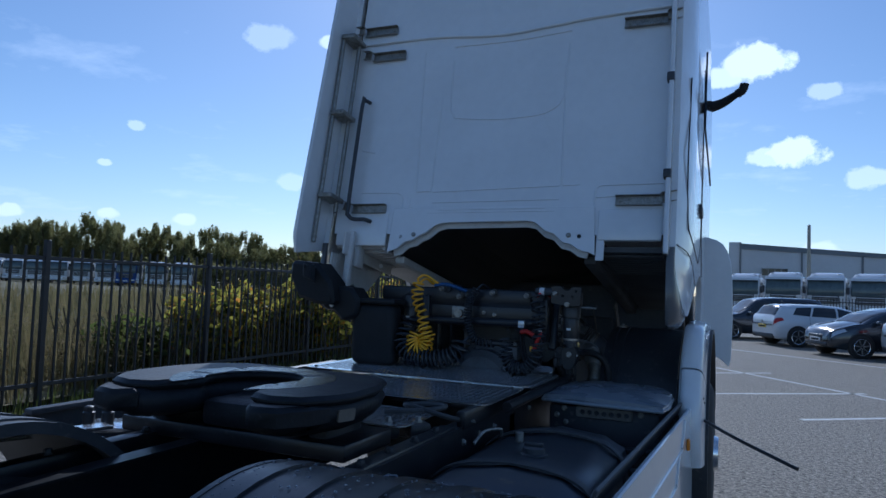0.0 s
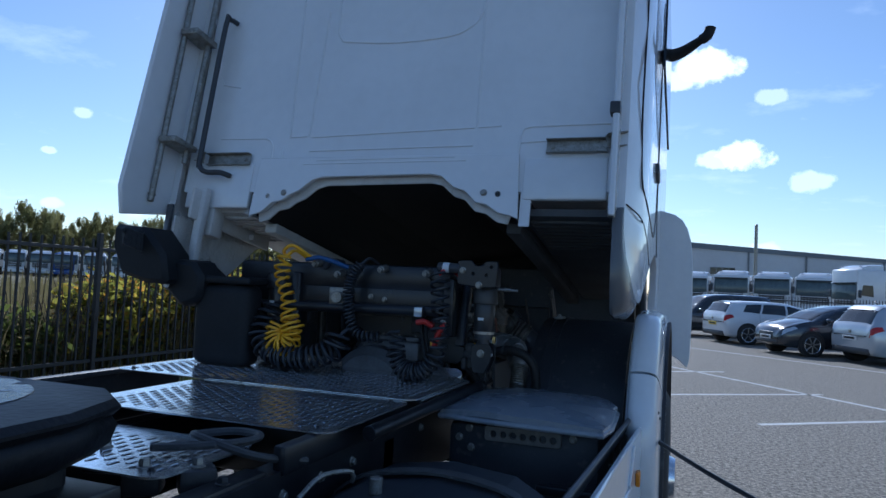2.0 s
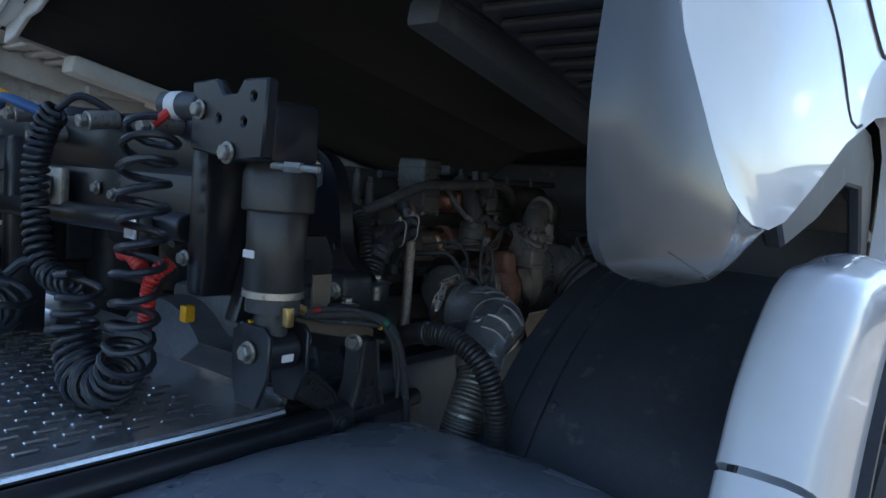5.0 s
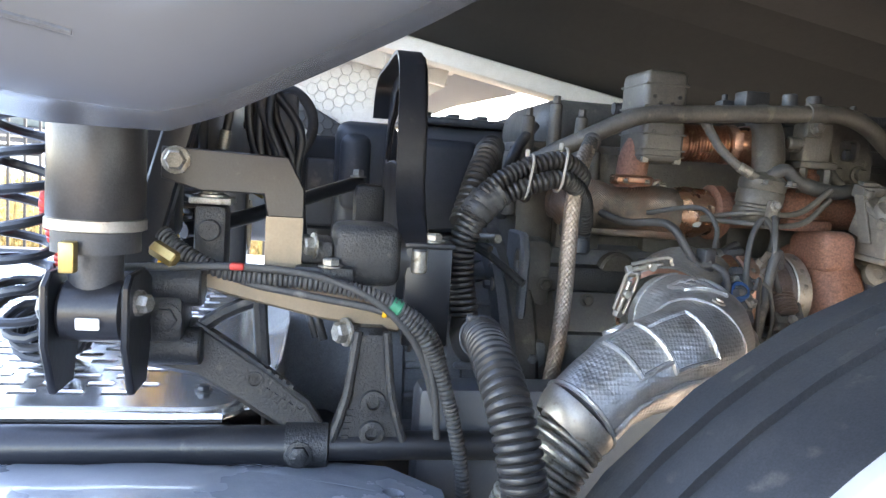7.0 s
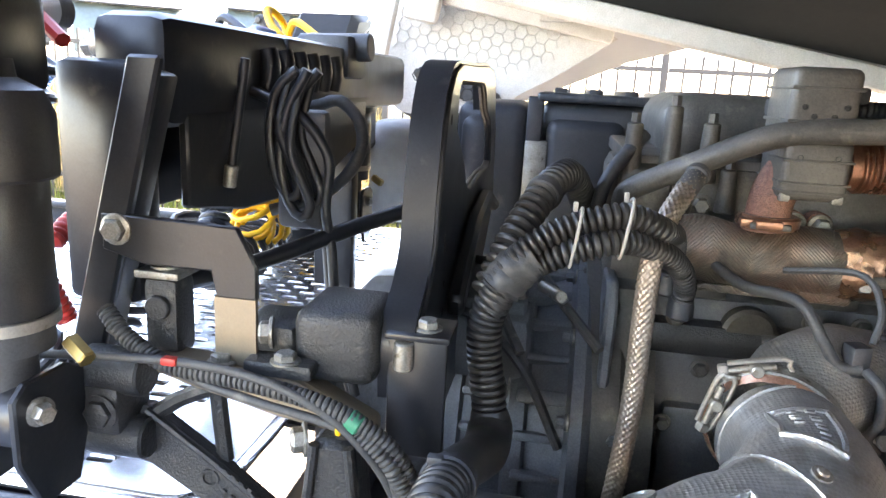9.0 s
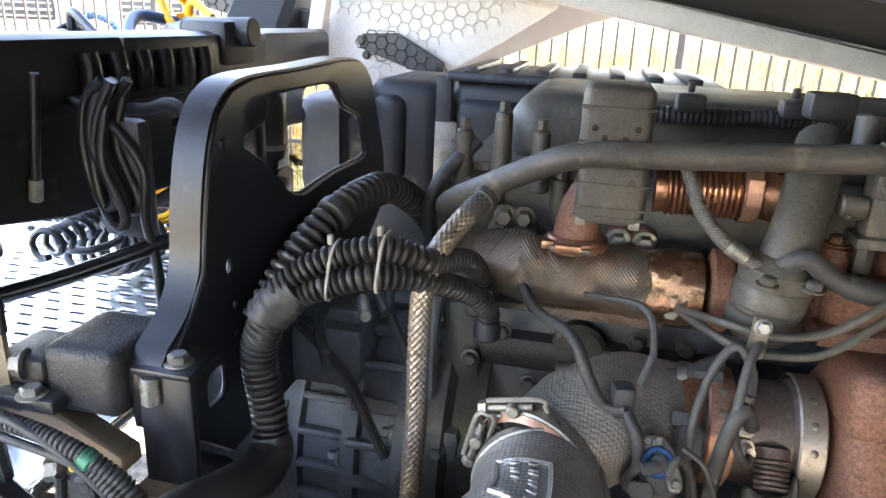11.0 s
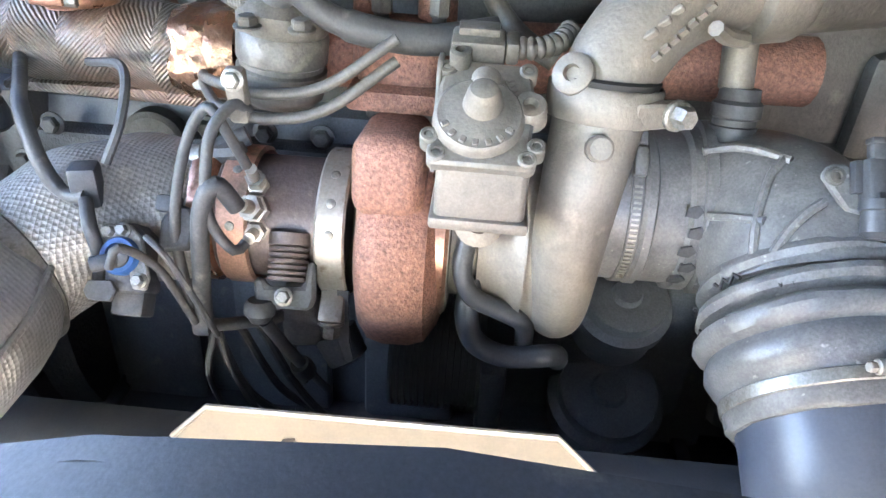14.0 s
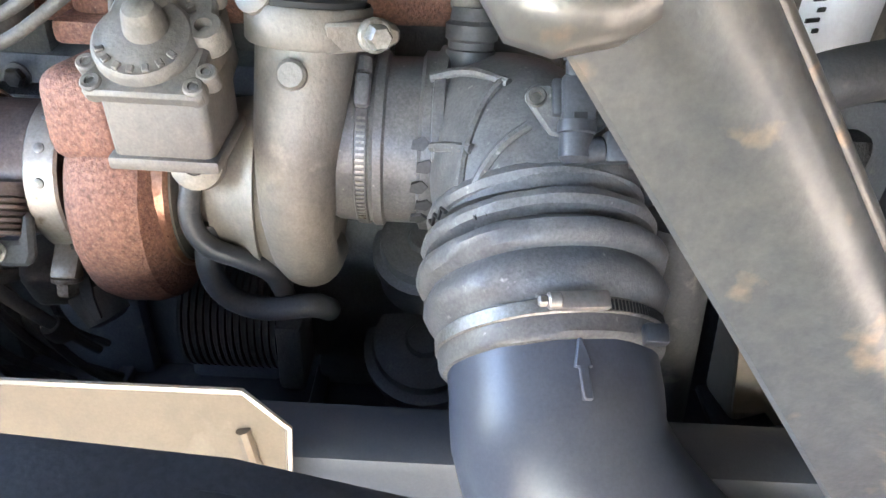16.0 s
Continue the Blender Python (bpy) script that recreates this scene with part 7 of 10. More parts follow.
bm = B(); lathe(bm, b0 + bd * 0.0900, bd, [(0, 0.0735), (0.001, 0.0747), (0.009, 0.0747), (0.010, 0.0735)], 56, cap=False); hc = part("hose_clamp", bm, M_ZINC, boot, "bright steel worm-drive hose clamp")
cc = b0 + bd * 0.095
up = Vector((0, 0, 1)); side = bd.cross(up).normalized(); nrm = side.cross(bd).normalized()
bm = B(); pcl = cc + nrm * 0.079 + side * -0.002; m4 = Matrix((side, bd, nrm)).transposed().to_4x4(); m4.translation = pcl
t = B(); box(t, (0, 0, 0), (0.030, 0.011, 0.006), bevel=0.002); cyl(t, (0.013, 0, 0.001), (0.021, 0, 0.001), 0.0050, seg=16); cyl(t, (0.021, 0, 0.001), (0.026, 0, 0.001), 0.0036, seg=6); bmesh.ops.transform(t, matrix=m4, verts=t.verts); fuse(bm, t); part("clamp_screw", bm, M_STEEL, hc)
bm = B()
for k in range(22):
    a = -0.28 - 0.036 * k
    pc = cc + (nrm * math.cos(a) + side * math.sin(a)) * 0.0747
    mm = Matrix(((nrm * -math.sin(a) + side * math.cos(a)), bd, (nrm * math.cos(a) + side * math.sin(a)))).transposed().to_4x4(); mm.translation = pc
    t = B(); box(t, (0, 0, 0), (0.0012, 0.0065, 0.0012)); bmesh.ops.transform(t, matrix=mm, verts=t.verts); fuse(bm, t)
part("clamp_teeth", bm, M_INK, hc)
p1 = b0 + bd * 0.100
bm = B(); sweep(bm, [p1, p1 + bd * 0.03, p1 + bd * 0.06 + Vector((0, 0.003, -0.010)), p1 + Vector((0.078, 0.048, -0.085)), p1 + Vector((0.095, 0.13, -0.15)), p1 + Vector((0.10, 0.28, -0.20))], 0.0675, 36, 0.01); pp = part("plastic_pipe", bm, M_PIPE, intake, "smooth black plastic intake pipe")
bm = B(); a0 = p1 + bd * 0.028 + nrm * 0.0672; slab(bm, [(-0.0028, 0), (0.0028, 0), (0.0028, 0.018), (0.0055, 0.018), (0, 0.040), (-0.0055, 0.018), (-0.0028, 0.018)], a0 + bd * 0.02 + nrm * 0.0005, side, -bd, 0.004, bevel=0.0008); part("arrow_mark", bm, M_PIPE, pp)
bm = B(); box(bm, p1 + bd * 0.012 + nrm * 0.066 - side * 0.045, (0.012, 0.014, 0.010), (0, 30, 0), bevel=0.002); part("locating_lug", bm, M_PLASTIC, pp)

# steel tube with a clamp above the elbow
bm = B(); cyl(bm, (0.205, 1.352, 1.36), (0.18, 1.345, 1.46), 0.0135, seg=18); brt = ep("breather_tube", bm, M_DUSTALU)
bm = B(); lathe(bm, (0.216, 1.355, 1.322), (-0.2, 0, 1), [(0, 0.018), (0.012, 0.0185), (0.013, 0.017), (0.018, 0.017), (0.02, 0.0195), (0.03, 0.0195), (0.033, 0.0165), (0.042, 0.0155)], 20); ep("breather_cuff", bm, M_RUBBER, brt)

# grey oil pipes under the turbo
for nm, pts, r in (("oil_pipe", [(0.262, 1.152, 1.245), (0.275, 1.148, 1.215), (0.278, 1.158, 1.190), (0.275, 1.185, 1.175), (0.27, 1.205, 1.160), (0.25, 1.21, 1.12)], 0.0085),
                   ("oil_pipe", [(0.262, 1.158, 1.20), (0.27, 1.155, 1.165), (0.27, 1.165, 1.135), (0.268, 1.195, 1.120), (0.265, 1.235, 1.124), (0.24, 1.245, 1.10)], 0.0105)):
    bm = B(); sweep(bm, pts, r, 14, 0.006); ep(nm, bm, M_PLASTIC)
# twin steel lines and the clamp at the canister
for dz, dx in ((0, 0), (-0.017, 0.008)):
    bm = B(); sweep(bm, [(0.15, 0.897, 1.322), (0.19, 0.912, 1.332 + dz * 0.4), (0.235 + dx, 0.945, 1.342 + dz), (0.248 + dx, 0.98, 1.341 + dz), (0.246 + dx, 1.03, 1.350 + dz), (0.235, 1.085, 1.388 + dz)], 0.0046, 10, 0.008); ep("steel_line", bm, M_DUST)
bm = B(); box(bm, (0.258, 0.966, 1.342), (0.014, 0.016, 0.045), (0, 10, 0), bevel=0.004); lb = ep("line_clamp", bm, M_DUSTALU)
bolt(lb, (0.266, 0.966, 1.356), (1, 0, 0.2), 0.0065, 0.007, M_ZINC)
# sensor cables
for pts, r in (([(0.262, 0.969, 1.285), (0.275, 0.962, 1.315), (0.27, 0.945, 1.335), (0.275, 0.925, 1.30), (0.29, 0.915, 1.235), (0.300, 0.925, 1.165), (0.30, 0.931, 1.145)], 0.0045),
               ([(0.290, 0.968, 1.262), (0.30, 0.957, 1.285), (0.305, 0.945, 1.262), (0.305, 0.938, 1.20), (0.302, 0.934, 1.15)], 0.0075),
               ([(0.290, 0.972, 1.230), (0.30, 0.965, 1.228), (0.304, 0.950, 1.262), (0.292, 0.953, 1.318), (0.27, 0.965, 1.338), (0.255, 0.972, 1.33)], 0.0045),
               ([(0.35, 0.89, 1.235), (0.345, 0.898, 1.25), (0.325, 0.915, 1.22), (0.31, 0.93, 1.16)], 0.0035),
               ([(0.10, 0.70, 1.345), (0.19, 0.745, 1.315), (0.26, 0.79, 1.318), (0.285, 0.812, 1.285), (0.29, 0.828, 1.262), (0.295, 0.85, 1.262)], 0.0065),
               ([(0.30, 0.852, 1.262), (0.318, 0.862, 1.250), (0.320, 0.866, 1.22), (0.316, 0.858, 1.195), (0.31, 0.872, 1.18)], 0.0055),
               ([(0.302, 0.934, 1.15), (0.27, 0.98, 1.14), (0.22, 1.0, 1.12)], 0.006)):
    bm = B(); sweep(bm, pts, r, 10, 0.005); ep("sensor_cable", bm, M_RUBBER)
bm = B(); box(bm, (0.301, 0.932, 1.152), (0.018, 0.016, 0.016), bevel=0.004); ep("cable_clip", bm, M_PLASTIC)
bm = B(); box(bm, (0.285, 0.846, 1.268), (0.022, 0.022, 0.035), (0, 0, 15), bevel=0.004); ep("cable_clip", bm, M_PLASTIC)
bm = B(); sweep(bm, [(0.20, 0.78, 1.248), (0.215, 0.83, 1.255), (0.215, 0.905, 1.268), (0.20, 0.95, 1.285)], 0.009, 12, 0.008); wh = ep("water_hose", bm, M_RUBBER)
for y in (0.826, 0.905):
    bm = B(); lathe(bm, (0.215, y, 1.2555 + (y - 0.83) * 0.16), (0, 1, 0.16), [(0, 0.0105), (0.009, 0.0105)], 16); ep("spring_clip", bm, M_ZINC, wh)
for a, e in (((0.28, 0.93, 1.14), (0.20, 0.96, 0.95)), ((0.27, 0.95, 1.13), (0.18, 1.0, 0.94)), ((0.25, 0.96, 1.12), (0.2, 1.04, 0.93)), ((0.24, 0.99, 1.12), (0.14, 0.97, 0.95))):
    bm = B(); sweep(bm, [a, (Vector(a) + Vector(e)) / 2 + Vector((0.02, 0, 0)), e], 0.0045, 8, 0.02); ep("sensor_cable", bm, M_RUBBER)

for pts, r in (([(0.28, 0.862, 1.285), (0.262, 0.872, 1.318), (0.225, 0.86, 1.345), (0.17, 0.80, 1.33)], 0.004), ([(0.318, 0.905, 1.245), (0.33, 0.925, 1.235), (0.325, 0.942, 1.19), (0.312, 0.948, 1.15)], 0.0028),
               ([(0.205, 0.905, 1.27), (0.214, 0.93, 1.272), (0.216, 0.95, 1.276)], 0.0098), ([(0.30, 0.945, 1.145), (0.298, 0.95, 1.10), (0.28, 0.965, 1.03)], 0.003), ([(0.296, 0.938, 1.14), (0.30, 0.93, 1.09), (0.285, 0.945, 1.01)], 0.003)):
    bm = B(); sweep(bm, pts, r, 8, 0.006); ep("sensor_cable", bm, M_RUBBER)
# thin tan cover plate on the frame and the frame section beside the engine
pl = thing("cover_plate", "thin tan sheet-metal heat plate with clipped corners", "plate", (0.41, 1.1, 1.07))
bm = B(); slab(bm, [(0.0, -0.029), (0.027, 0.0), (0.271, 0.010), (0.299, -0.015), (0.296, -0.12), (0.03, -0.12)], (0.412, 0.952, 1.169), (0.035, 1, 0), (-0.16, 0, 1), 0.002); sheet = part("sheet", bm, M_TANSTEEL, pl)
bm = B(); sweep(bm, [(0.417, 0.952, 1.141), (0.4135, 0.979, 1.1695), (0.4205, 1.223, 1.1795), (0.426, 1.251, 1.155), (0.442, 1.248, 1.055)], 0.0024, 6, 1, smooth=False); part("folded_edge", bm, M_EDGE, sheet, "bright worn edge")
for y0 in (1.038, 1.222):
    bm = B(); sweep(bm, [(0.4205 + (y0 - 1.038) * 0.035, y0, 1.152), (0.428 + (y0 - 1.038) * 0.035, y0 + 0.008, 1.11), (0.437 + (y0 - 1.038) * 0.035, y0 + 0.012, 1.06)], 0.005, 8, 0.01); part("stiffening_bead", bm, M_TANSTEEL, sheet)
bm = B(); box(bm, (0.375, 1.2, 0.975), (0.06, 1.6, 0.25), bevel=0.014); part("front_rail", bm, M_RAIL, chassis)
bm = B(); box(bm, (-0.43, 1.2, 1.0), (0.05, 1.6, 0.28), bevel=0.012); part("front_rail", bm, M_BLACK, chassis)

# unseen tray, added to keep sunlit ground dark below the engine side
tray = thing("engine_undertray", "added black tray that blocks sunlit ground under the engine", "tray", (0.19, 1.25, 0.84))
bm = B(); box(bm, (0.19, 1.25, 0.84), (0.32, 1.5, 0.012), bevel=0.004); part("tray_panel", bm, M_PLASTIC, tray)
for y in (0.7, 0.95, 1.2, 1.45, 1.7):
    bm = B(); box(bm, (0.19, y, 0.85), (0.30, 0.02, 0.012), bevel=0.004); part("tray_rib", bm, M_PLASTIC, tray)
bm = B(); box(bm, (0.19, 1.25, 0.80), (0.30, 1.45, 0.07), bevel=0.01); part("tray_frame", bm, M_PLASTIC, tray)

# cab stay beside the intake
stay = thing("cab_stay", "dusty grey steel cab tilt strut", "strut", (0.5, 1.45, 1.0))
bm = B(); ua, ub = Vector((0.548, 1.387, 1.453)), Vector((0.552, 1.541, 1.252))
dv = (ub - ua).normalized(); sd = Vector((0.12, 0.85, 0.55)); sd = (sd - dv * sd.dot(dv)).normalized(); nn = dv.cross(sd)
rings = []
for f, g in ((-0.06, 0.98), (0.1, 1.0), (0.26, 1.05), (0.42, 1.12)):
    rings.append([ua + dv * f + sd * a * g + nn * b for a, b in ((-0.0215, -0.004), (-0.0220, 0.0035), (-0.0200, 0.0055), (-0.008, 0.0060), (-0.002, 0.0066), (0.002, 0.0085), (0.006, 0.0100), (0.014, 0.0105), (0.020, 0.0095), (0.025, 0.006), (0.027, 0.000), (0.0265, -0.008), (0.020, -0.010))])
t = B(); vs = [[t.verts.new(p) for p in r] for r in rings]
for a, b in zip(vs, vs[1:]):
    for k in range(13):
        t.faces.new((a[k], a[(k + 1) % 13], b[(k + 1) % 13], b[k]))
t.faces.new(vs[0][::-1]); t.faces.new(vs[-1])
part("arm", t, M_STAY, stay)
bm = B(); slab(bm, [(-0.048, 0.03), (-0.043, 0.006), (-0.036, -0.0065), (-0.024, -0.0105), (-0.008, -0.0075), (0.012, 0.003), (0.026, 0.014), (0.03, 0.03)], ua + Vector((0.004, 0, 0.002)), (-0.023, 0.998, 0.051), (-0.56, -0.055, 0.827), 0.022, bevel=0.007); part("rolled_end", bm, M_STAY, stay, sharp=70)
bm = B(); cyl(bm, (0.36, 1.487, 1.435), (0.36, 1.66, 1.216), 0.0062, seg=12); part("thin_rod", bm, M_STAY, stay)
bm = B(); sweep(bm, [(0.20, 1.50, 1.20), (0.22, 1.53, 1.28), (0.24, 1.60, 1.33), (0.2, 1.70, 1.34)], 0.022, 14, 0.01); ep("coolant_hose", bm, M_RUBBER)
bm = B(); sweep(bm, [(0.25, 1.53, 1.22), (0.26, 1.54, 1.1), (0.25, 1.56, 0.95)], 0.03, 14, 0.01); ep("coolant_hose", bm, M_RUBBER)
bm = B(); slab(bm, [(1.585, 1.132), (1.632, 1.138), (1.675, 1.055), (1.64, 1.048), (1.628, 1.062), (1.60, 1.06)], (0.30, 0, 0), (0, 1, 0), (0, 0, 1), 0.004); ep("tan_bracket", bm, M_TANSTEEL, None, "tan sheet bracket")
bm = B(); box(bm, (0.0, 1.86, 1.0), (0.9, 0.06, 0.75), bevel=0.02); part("radiator", bm, M_RUBBER, engine)
for x in (-0.36, 0.30):
    for y in (0.72, 1.72):
        bm = B(); box(bm, (x * 0.92, y, 0.86), (0.16, 0.10, 0.07), bevel=0.015); ep("engine_mount", bm, M_CAST)


# ---------------------------------------------------------------- rear cab mounting, right side
asp = thing("cab_air_spring", "black cab air spring with a bright steel band", "air spring", (0.5, 0.05, 1.1), "cab air springs")
AX, AY = 0.500, 0.045
bm = B(); lathe(bm, (AX, AY, 1.303), (0, 0, 1), [(0, 0.044), (0.004, 0.0465), (0.06, 0.0455), (0.13, 0.0465), (0.134, 0.044)], 36); part("bellows", bm, M_SLEEVE, asp)
bm = B(); lathe(bm, (AX, AY, 1.425), (0, 0, 1), [(0, 0.053), (0.003, 0.0555), (0.055, 0.0555), (0.075, 0.047), (0.085, 0.028), (0.10, 0.026)], 36); part("top_cap", bm, M_SLEEVE, asp)
bm = B(); lathe(bm, (AX, AY, 1.293), (0, 0, 1), [(0, 0.0455), (0.001, 0.0475), (0.011, 0.0475), (0.012, 0.0455)], 36); part("steel_band", bm, M_STEEL, asp, "bright steel band")
bm = B(); lathe(bm, (AX, AY, 1.225), (0, 0, 1), [(0, 0.026), (0.045, 0.026), (0.046, 0.042), (0.07, 0.042)], 28); part("piston", bm, M_PLASTIC, asp)
bm = B(); lathe(bm, (AX + 0.005, AY - 0.028, 1.21), (0, 1, 0), [(0, 0.028), (0.004, 0.032), (0.058, 0.032), (0.062, 0.028)], 28); part("bush", bm, M_BLACK, asp, "black bush with a label")
bm = B(); slab(bm, rounded(-0.011, -0.006, 0.011, 0.006, 0.002), (AX + 0.0385, AY + 0.004, 1.203), (0, 1, 0), (0.1, 0, 1), 0.002); part("label", bm, M_LABEL, asp)
bm = B(); slab(bm, rounded(-0.013, -0.006, 0.013, 0.006, 0.002), (AX - 0.004, AY - 0.0468, 1.36), (1, 0, 0), (0, 0, 1), 0.002); part("label", bm, M_LABEL, asp)
for dy in (-0.034, 0.040):
    bm = B(); slab(bm, [(-0.045, 0.03), (-0.02, 0.042), (0.03, 0.042), (0.045, 0.03), (0.045, -0.03), (0.02, -0.085), (-0.03, -0.085), (-0.045, -0.04)], (AX, AY + dy, 1.21), (1, 0, 0), (0, 0, 1), 0.008, bevel=0.002); part("clevis_plate", bm, M_BLACK, asp)
bolt(asp, (AX + 0.0, AY - 0.040, 1.21), (0, -1, 0), 0.013, 0.012, M_ZINC); bolt(asp, (AX + 0.02, AY + 0.046, 1.222), (0.4, 1, 0), 0.010, 0.012, M_ZINC)
bm = B(); box(bm, (AX + 0.05, AY - 0.01, 1.27), (0.014, 0.014, 0.03), bevel=0.002); part("brass_fitting", bm, M_BRASS, asp)
bm = B(); cyl(bm, (AX - 0.02, AY + 0.05, 1.275), (AX - 0.01, AY + 0.075, 1.262), 0.009, seg=6); part("brass_fitting", bm, M_BRASS, asp)

lat = thing("cab_latch", "black cab latch bracket with a labelled cylinder", "latch", (0.49, -0.04, 1.48))
bm = B(); slab(bm, [(-0.09, -0.045), (0.02, -0.06), (0.085, -0.055), (0.09, 0.055), (0.035, 0.055), (0.02, 0.035), (-0.01, 0.035), (-0.03, 0.058), (-0.09, 0.055)], (0.485, -0.035, 1.555), (1, 0, 0), (0, 0, 1), 0.02, [ring_pts(0.04, -0.005, 0.006, 8), ring_pts(-0.02, 0.0, 0.006, 8), ring_pts(0.06, 0.03, 0.006, 8)], bevel=0.003); part("latch_plate", bm, M_BLACK, lat)
bm = B(); box(bm, (0.50, 0.02, 1.54), (0.13, 0.09, 0.09), bevel=0.012); part("latch_body", bm, M_BLACK, lat)
bm = B(); cyl(bm, (0.30, -0.03, 1.578), (0.405, -0.03, 1.575), 0.022, seg=24); part("latch_cylinder", bm, M_PLASTIC, lat)
bm = B(); lathe(bm, (0.325, -0.03, 1.5775), (1, 0, -0.03), [(0, 0.0228), (0.03, 0.0228)], 24, cap=False); part("label_sleeve", bm, M_LABEL, lat)
bolt(lat, (0.419, -0.047, 1.568), (0, -1, 0), 0.011, 0.010, M_ZINC); bolt(lat, (0.494, -0.047, 1.506), (0, -1, 0), 0.012, 0.010, M_ZINC)
bm = B(); cyl(bm, (0.575, -0.03, 1.492), (0.66, -0.02, 1.490), 0.005, seg=8); cyl(bm, (0.60, -0.028, 1.4915), (0.63, -0.024, 1.491), 0.008, seg=6); part("tension_rod", bm, M_ZINC, lat)

# cross beam between the two sides
beam = thing("cab_cross_beam", "black steel cross beam carrying hoses behind the engine", "beam", (-0.2, 0.06, 1.4))
bm = B(); box(bm, (-0.22, 0.075, 1.52), (1.12, 0.09, 0.12), bevel=0.02); box(bm, (-0.22, 0.045, 1.42), (1.05, 0.02, 0.12), bevel=0.006); part("beam_body", bm, M_BLACK, beam)
for k in range(6):
    bm = B(); sweep(bm, [(0.10 - 0.055 * k, 0.125, 1.555), (0.10 - 0.055 * k, 0.130, 1.53), (0.10 - 0.055 * k, 0.125, 1.50)], 0.014, 10, 0.008); part("pressed_slot", bm, M_BLACK, beam)
bm = B(); box(bm, (-0.20, 0.118, 1.53), (0.44, 0.012, 0.09), bevel=0.004); part("slotted_panel", bm, M_BLACK, beam)
bm = B(); slab(bm, [(-0.42, 1.40), (-0.12, 1.335), (0.16, 1.345), (0.30, 1.37), (0.30, 1.50), (-0.42, 1.50)], (0, 0.112, 0), (1, 0, 0), (0, 0, 1), 0.012, [rounded(-0.17, 1.43, -0.09, 1.445, 0.006)], bevel=0.003); part("lower_plate", bm, M_BLACK, beam)
for s in (-1, 1):      # legs down to the frame
    bm = B(); box(bm, (CX + s * 0.39, 0.05, 1.40 if s > 0 else 1.25), (0.05, 0.09, 0.26 if s > 0 else 0.56), bevel=0.012); part("beam_leg", bm, M_BLACK, beam)
bm = B(); cyl(bm, (-0.9, 0.02, 1.36), (0.30, 0.02, 1.38), 0.024, seg=18); part("stabiliser_bar", bm, M_BLACK, beam)
bm = B(); box(bm, (-0.20, 0.01, 1.425), (0.11, 0.02, 0.08), bevel=0.006); cyl(bm, (-0.20, -0.005, 1.42), (-0.20, -0.03, 1.42), 0.028, seg=20); part("socket", bm, M_ZINC, beam, "pale round electric socket")
bm = B(); box(bm, (0.215, -0.02, 1.375), (0.045, 0.03, 0.05), bevel=0.01); lamp = part("work_lamp", bm, M_PLASTIC, beam)
bm = B(); box(bm, (0.215, -0.037, 1.375), (0.038, 0.006, 0.042), bevel=0.004); part("lamp_glass", bm, M_LAMPCLEAR, lamp)
for x, z in ((-0.32, 1.60), (-0.20, 1.555), (0.02, 1.585), (0.24, 1.575)):
    bm = B(); cyl(bm, (x, 0.03, z - 0.02), (x, -0.03, z - 0.03), 0.018, seg=16); cyl(bm, (x, -0.03, z - 0.03), (x, -0.045, z - 0.032), 0.013, seg=6); part("hose_coupling", bm, M_ZINC, beam)
bolt(beam, (0.323, 0.0, 1.333), (0, -1, 0), 0.010, 0.010, M_ZINC); bolt(beam, (0.02, 0.03, 1.42), (0, -1, 0), 0.010, 0.010, M_ZINC); bolt(beam, (-0.05, 0.03, 1.43), (0, -1, 0), 0.010, 0.010, M_ZINC)
# left air spring, seen between the hoses
l2 = copy_thing(asp, pose(-0.56, 0.05, 1.12)); tagged(l2, "black cab air spring on the far side")
# black box and duct on the far side behind the cab
bx = thing("battery_box", "black plastic box behind the cab on the far side", "box", (-0.75, 0.05, 1.07))
bm = B(); box(bm, (-0.73, -0.11, 1.265), (0.31, 0.15, 0.39), bevel=0.05, seg=4); part("box_body", bm, M_SATIN, bx)
bm = B(); box(bm, (-0.73, -0.11, 1.475), (0.33, 0.17, 0.035), bevel=0.014, seg=3); part("box_lid", bm, M_SATIN, bx)


def coil(pts, R0, r, pitch, ph=0.0, wild=0.12, seed=3, swell=0.0):
    """A coiled hose hanging along a line; pitch: the spacing of its turns at even steps along it, wild: how uneven they are, swell: how much wider the lower turns hang."""
    path = spline(pts, 0.003)
    fr, s, nx = [], 0.0, None
    for i, p in enumerate(path):
        t = (path[min(i + 1, len(path) - 1)] - path[max(i - 1, 0)]).normalized()
        if nx is None:
            nx = t.cross(Vector((0.3, 1, 0.2))).normalized()
        nx = (nx - t * nx.dot(t)).normalized()
        if i:
            s += (p - path[i - 1]).length
        fr.append((p, nx, t.cross(nx), s))
    out, a, sk, j = [], ph, 0.0, 0
    while sk < s:
        while j < len(fr) - 1 and fr[j][3] < sk:
            j += 1
        p, nx, ny, _ = fr[j]
        f = sk / s * (len(pitch) - 1)
        k = min(int(f), len(pitch) - 2)
        pt = pitch[k] + (pitch[k + 1] - pitch[k]) * (f - k)
        rr = R0 * (1 + swell * max(0.0, min(1.0, (sk / s - 0.38) / 0.2)) - 0.4 * swell) * (1 + wild * noise.noise(Vector((a * 0.21, seed, 0.3))) * 2)
        out.append(p + (nx * math.cos(a) + ny * math.sin(a)) * rr + Vector((0, 0, wild * R0 * 0.8 * noise.noise(Vector((a * 0.16, 7.0, seed))))))
        a += 2 * math.pi / 14
        sk += pt / 14
    bm = B(); sweep(bm, out, r, 8, smooth=False)
    return bm


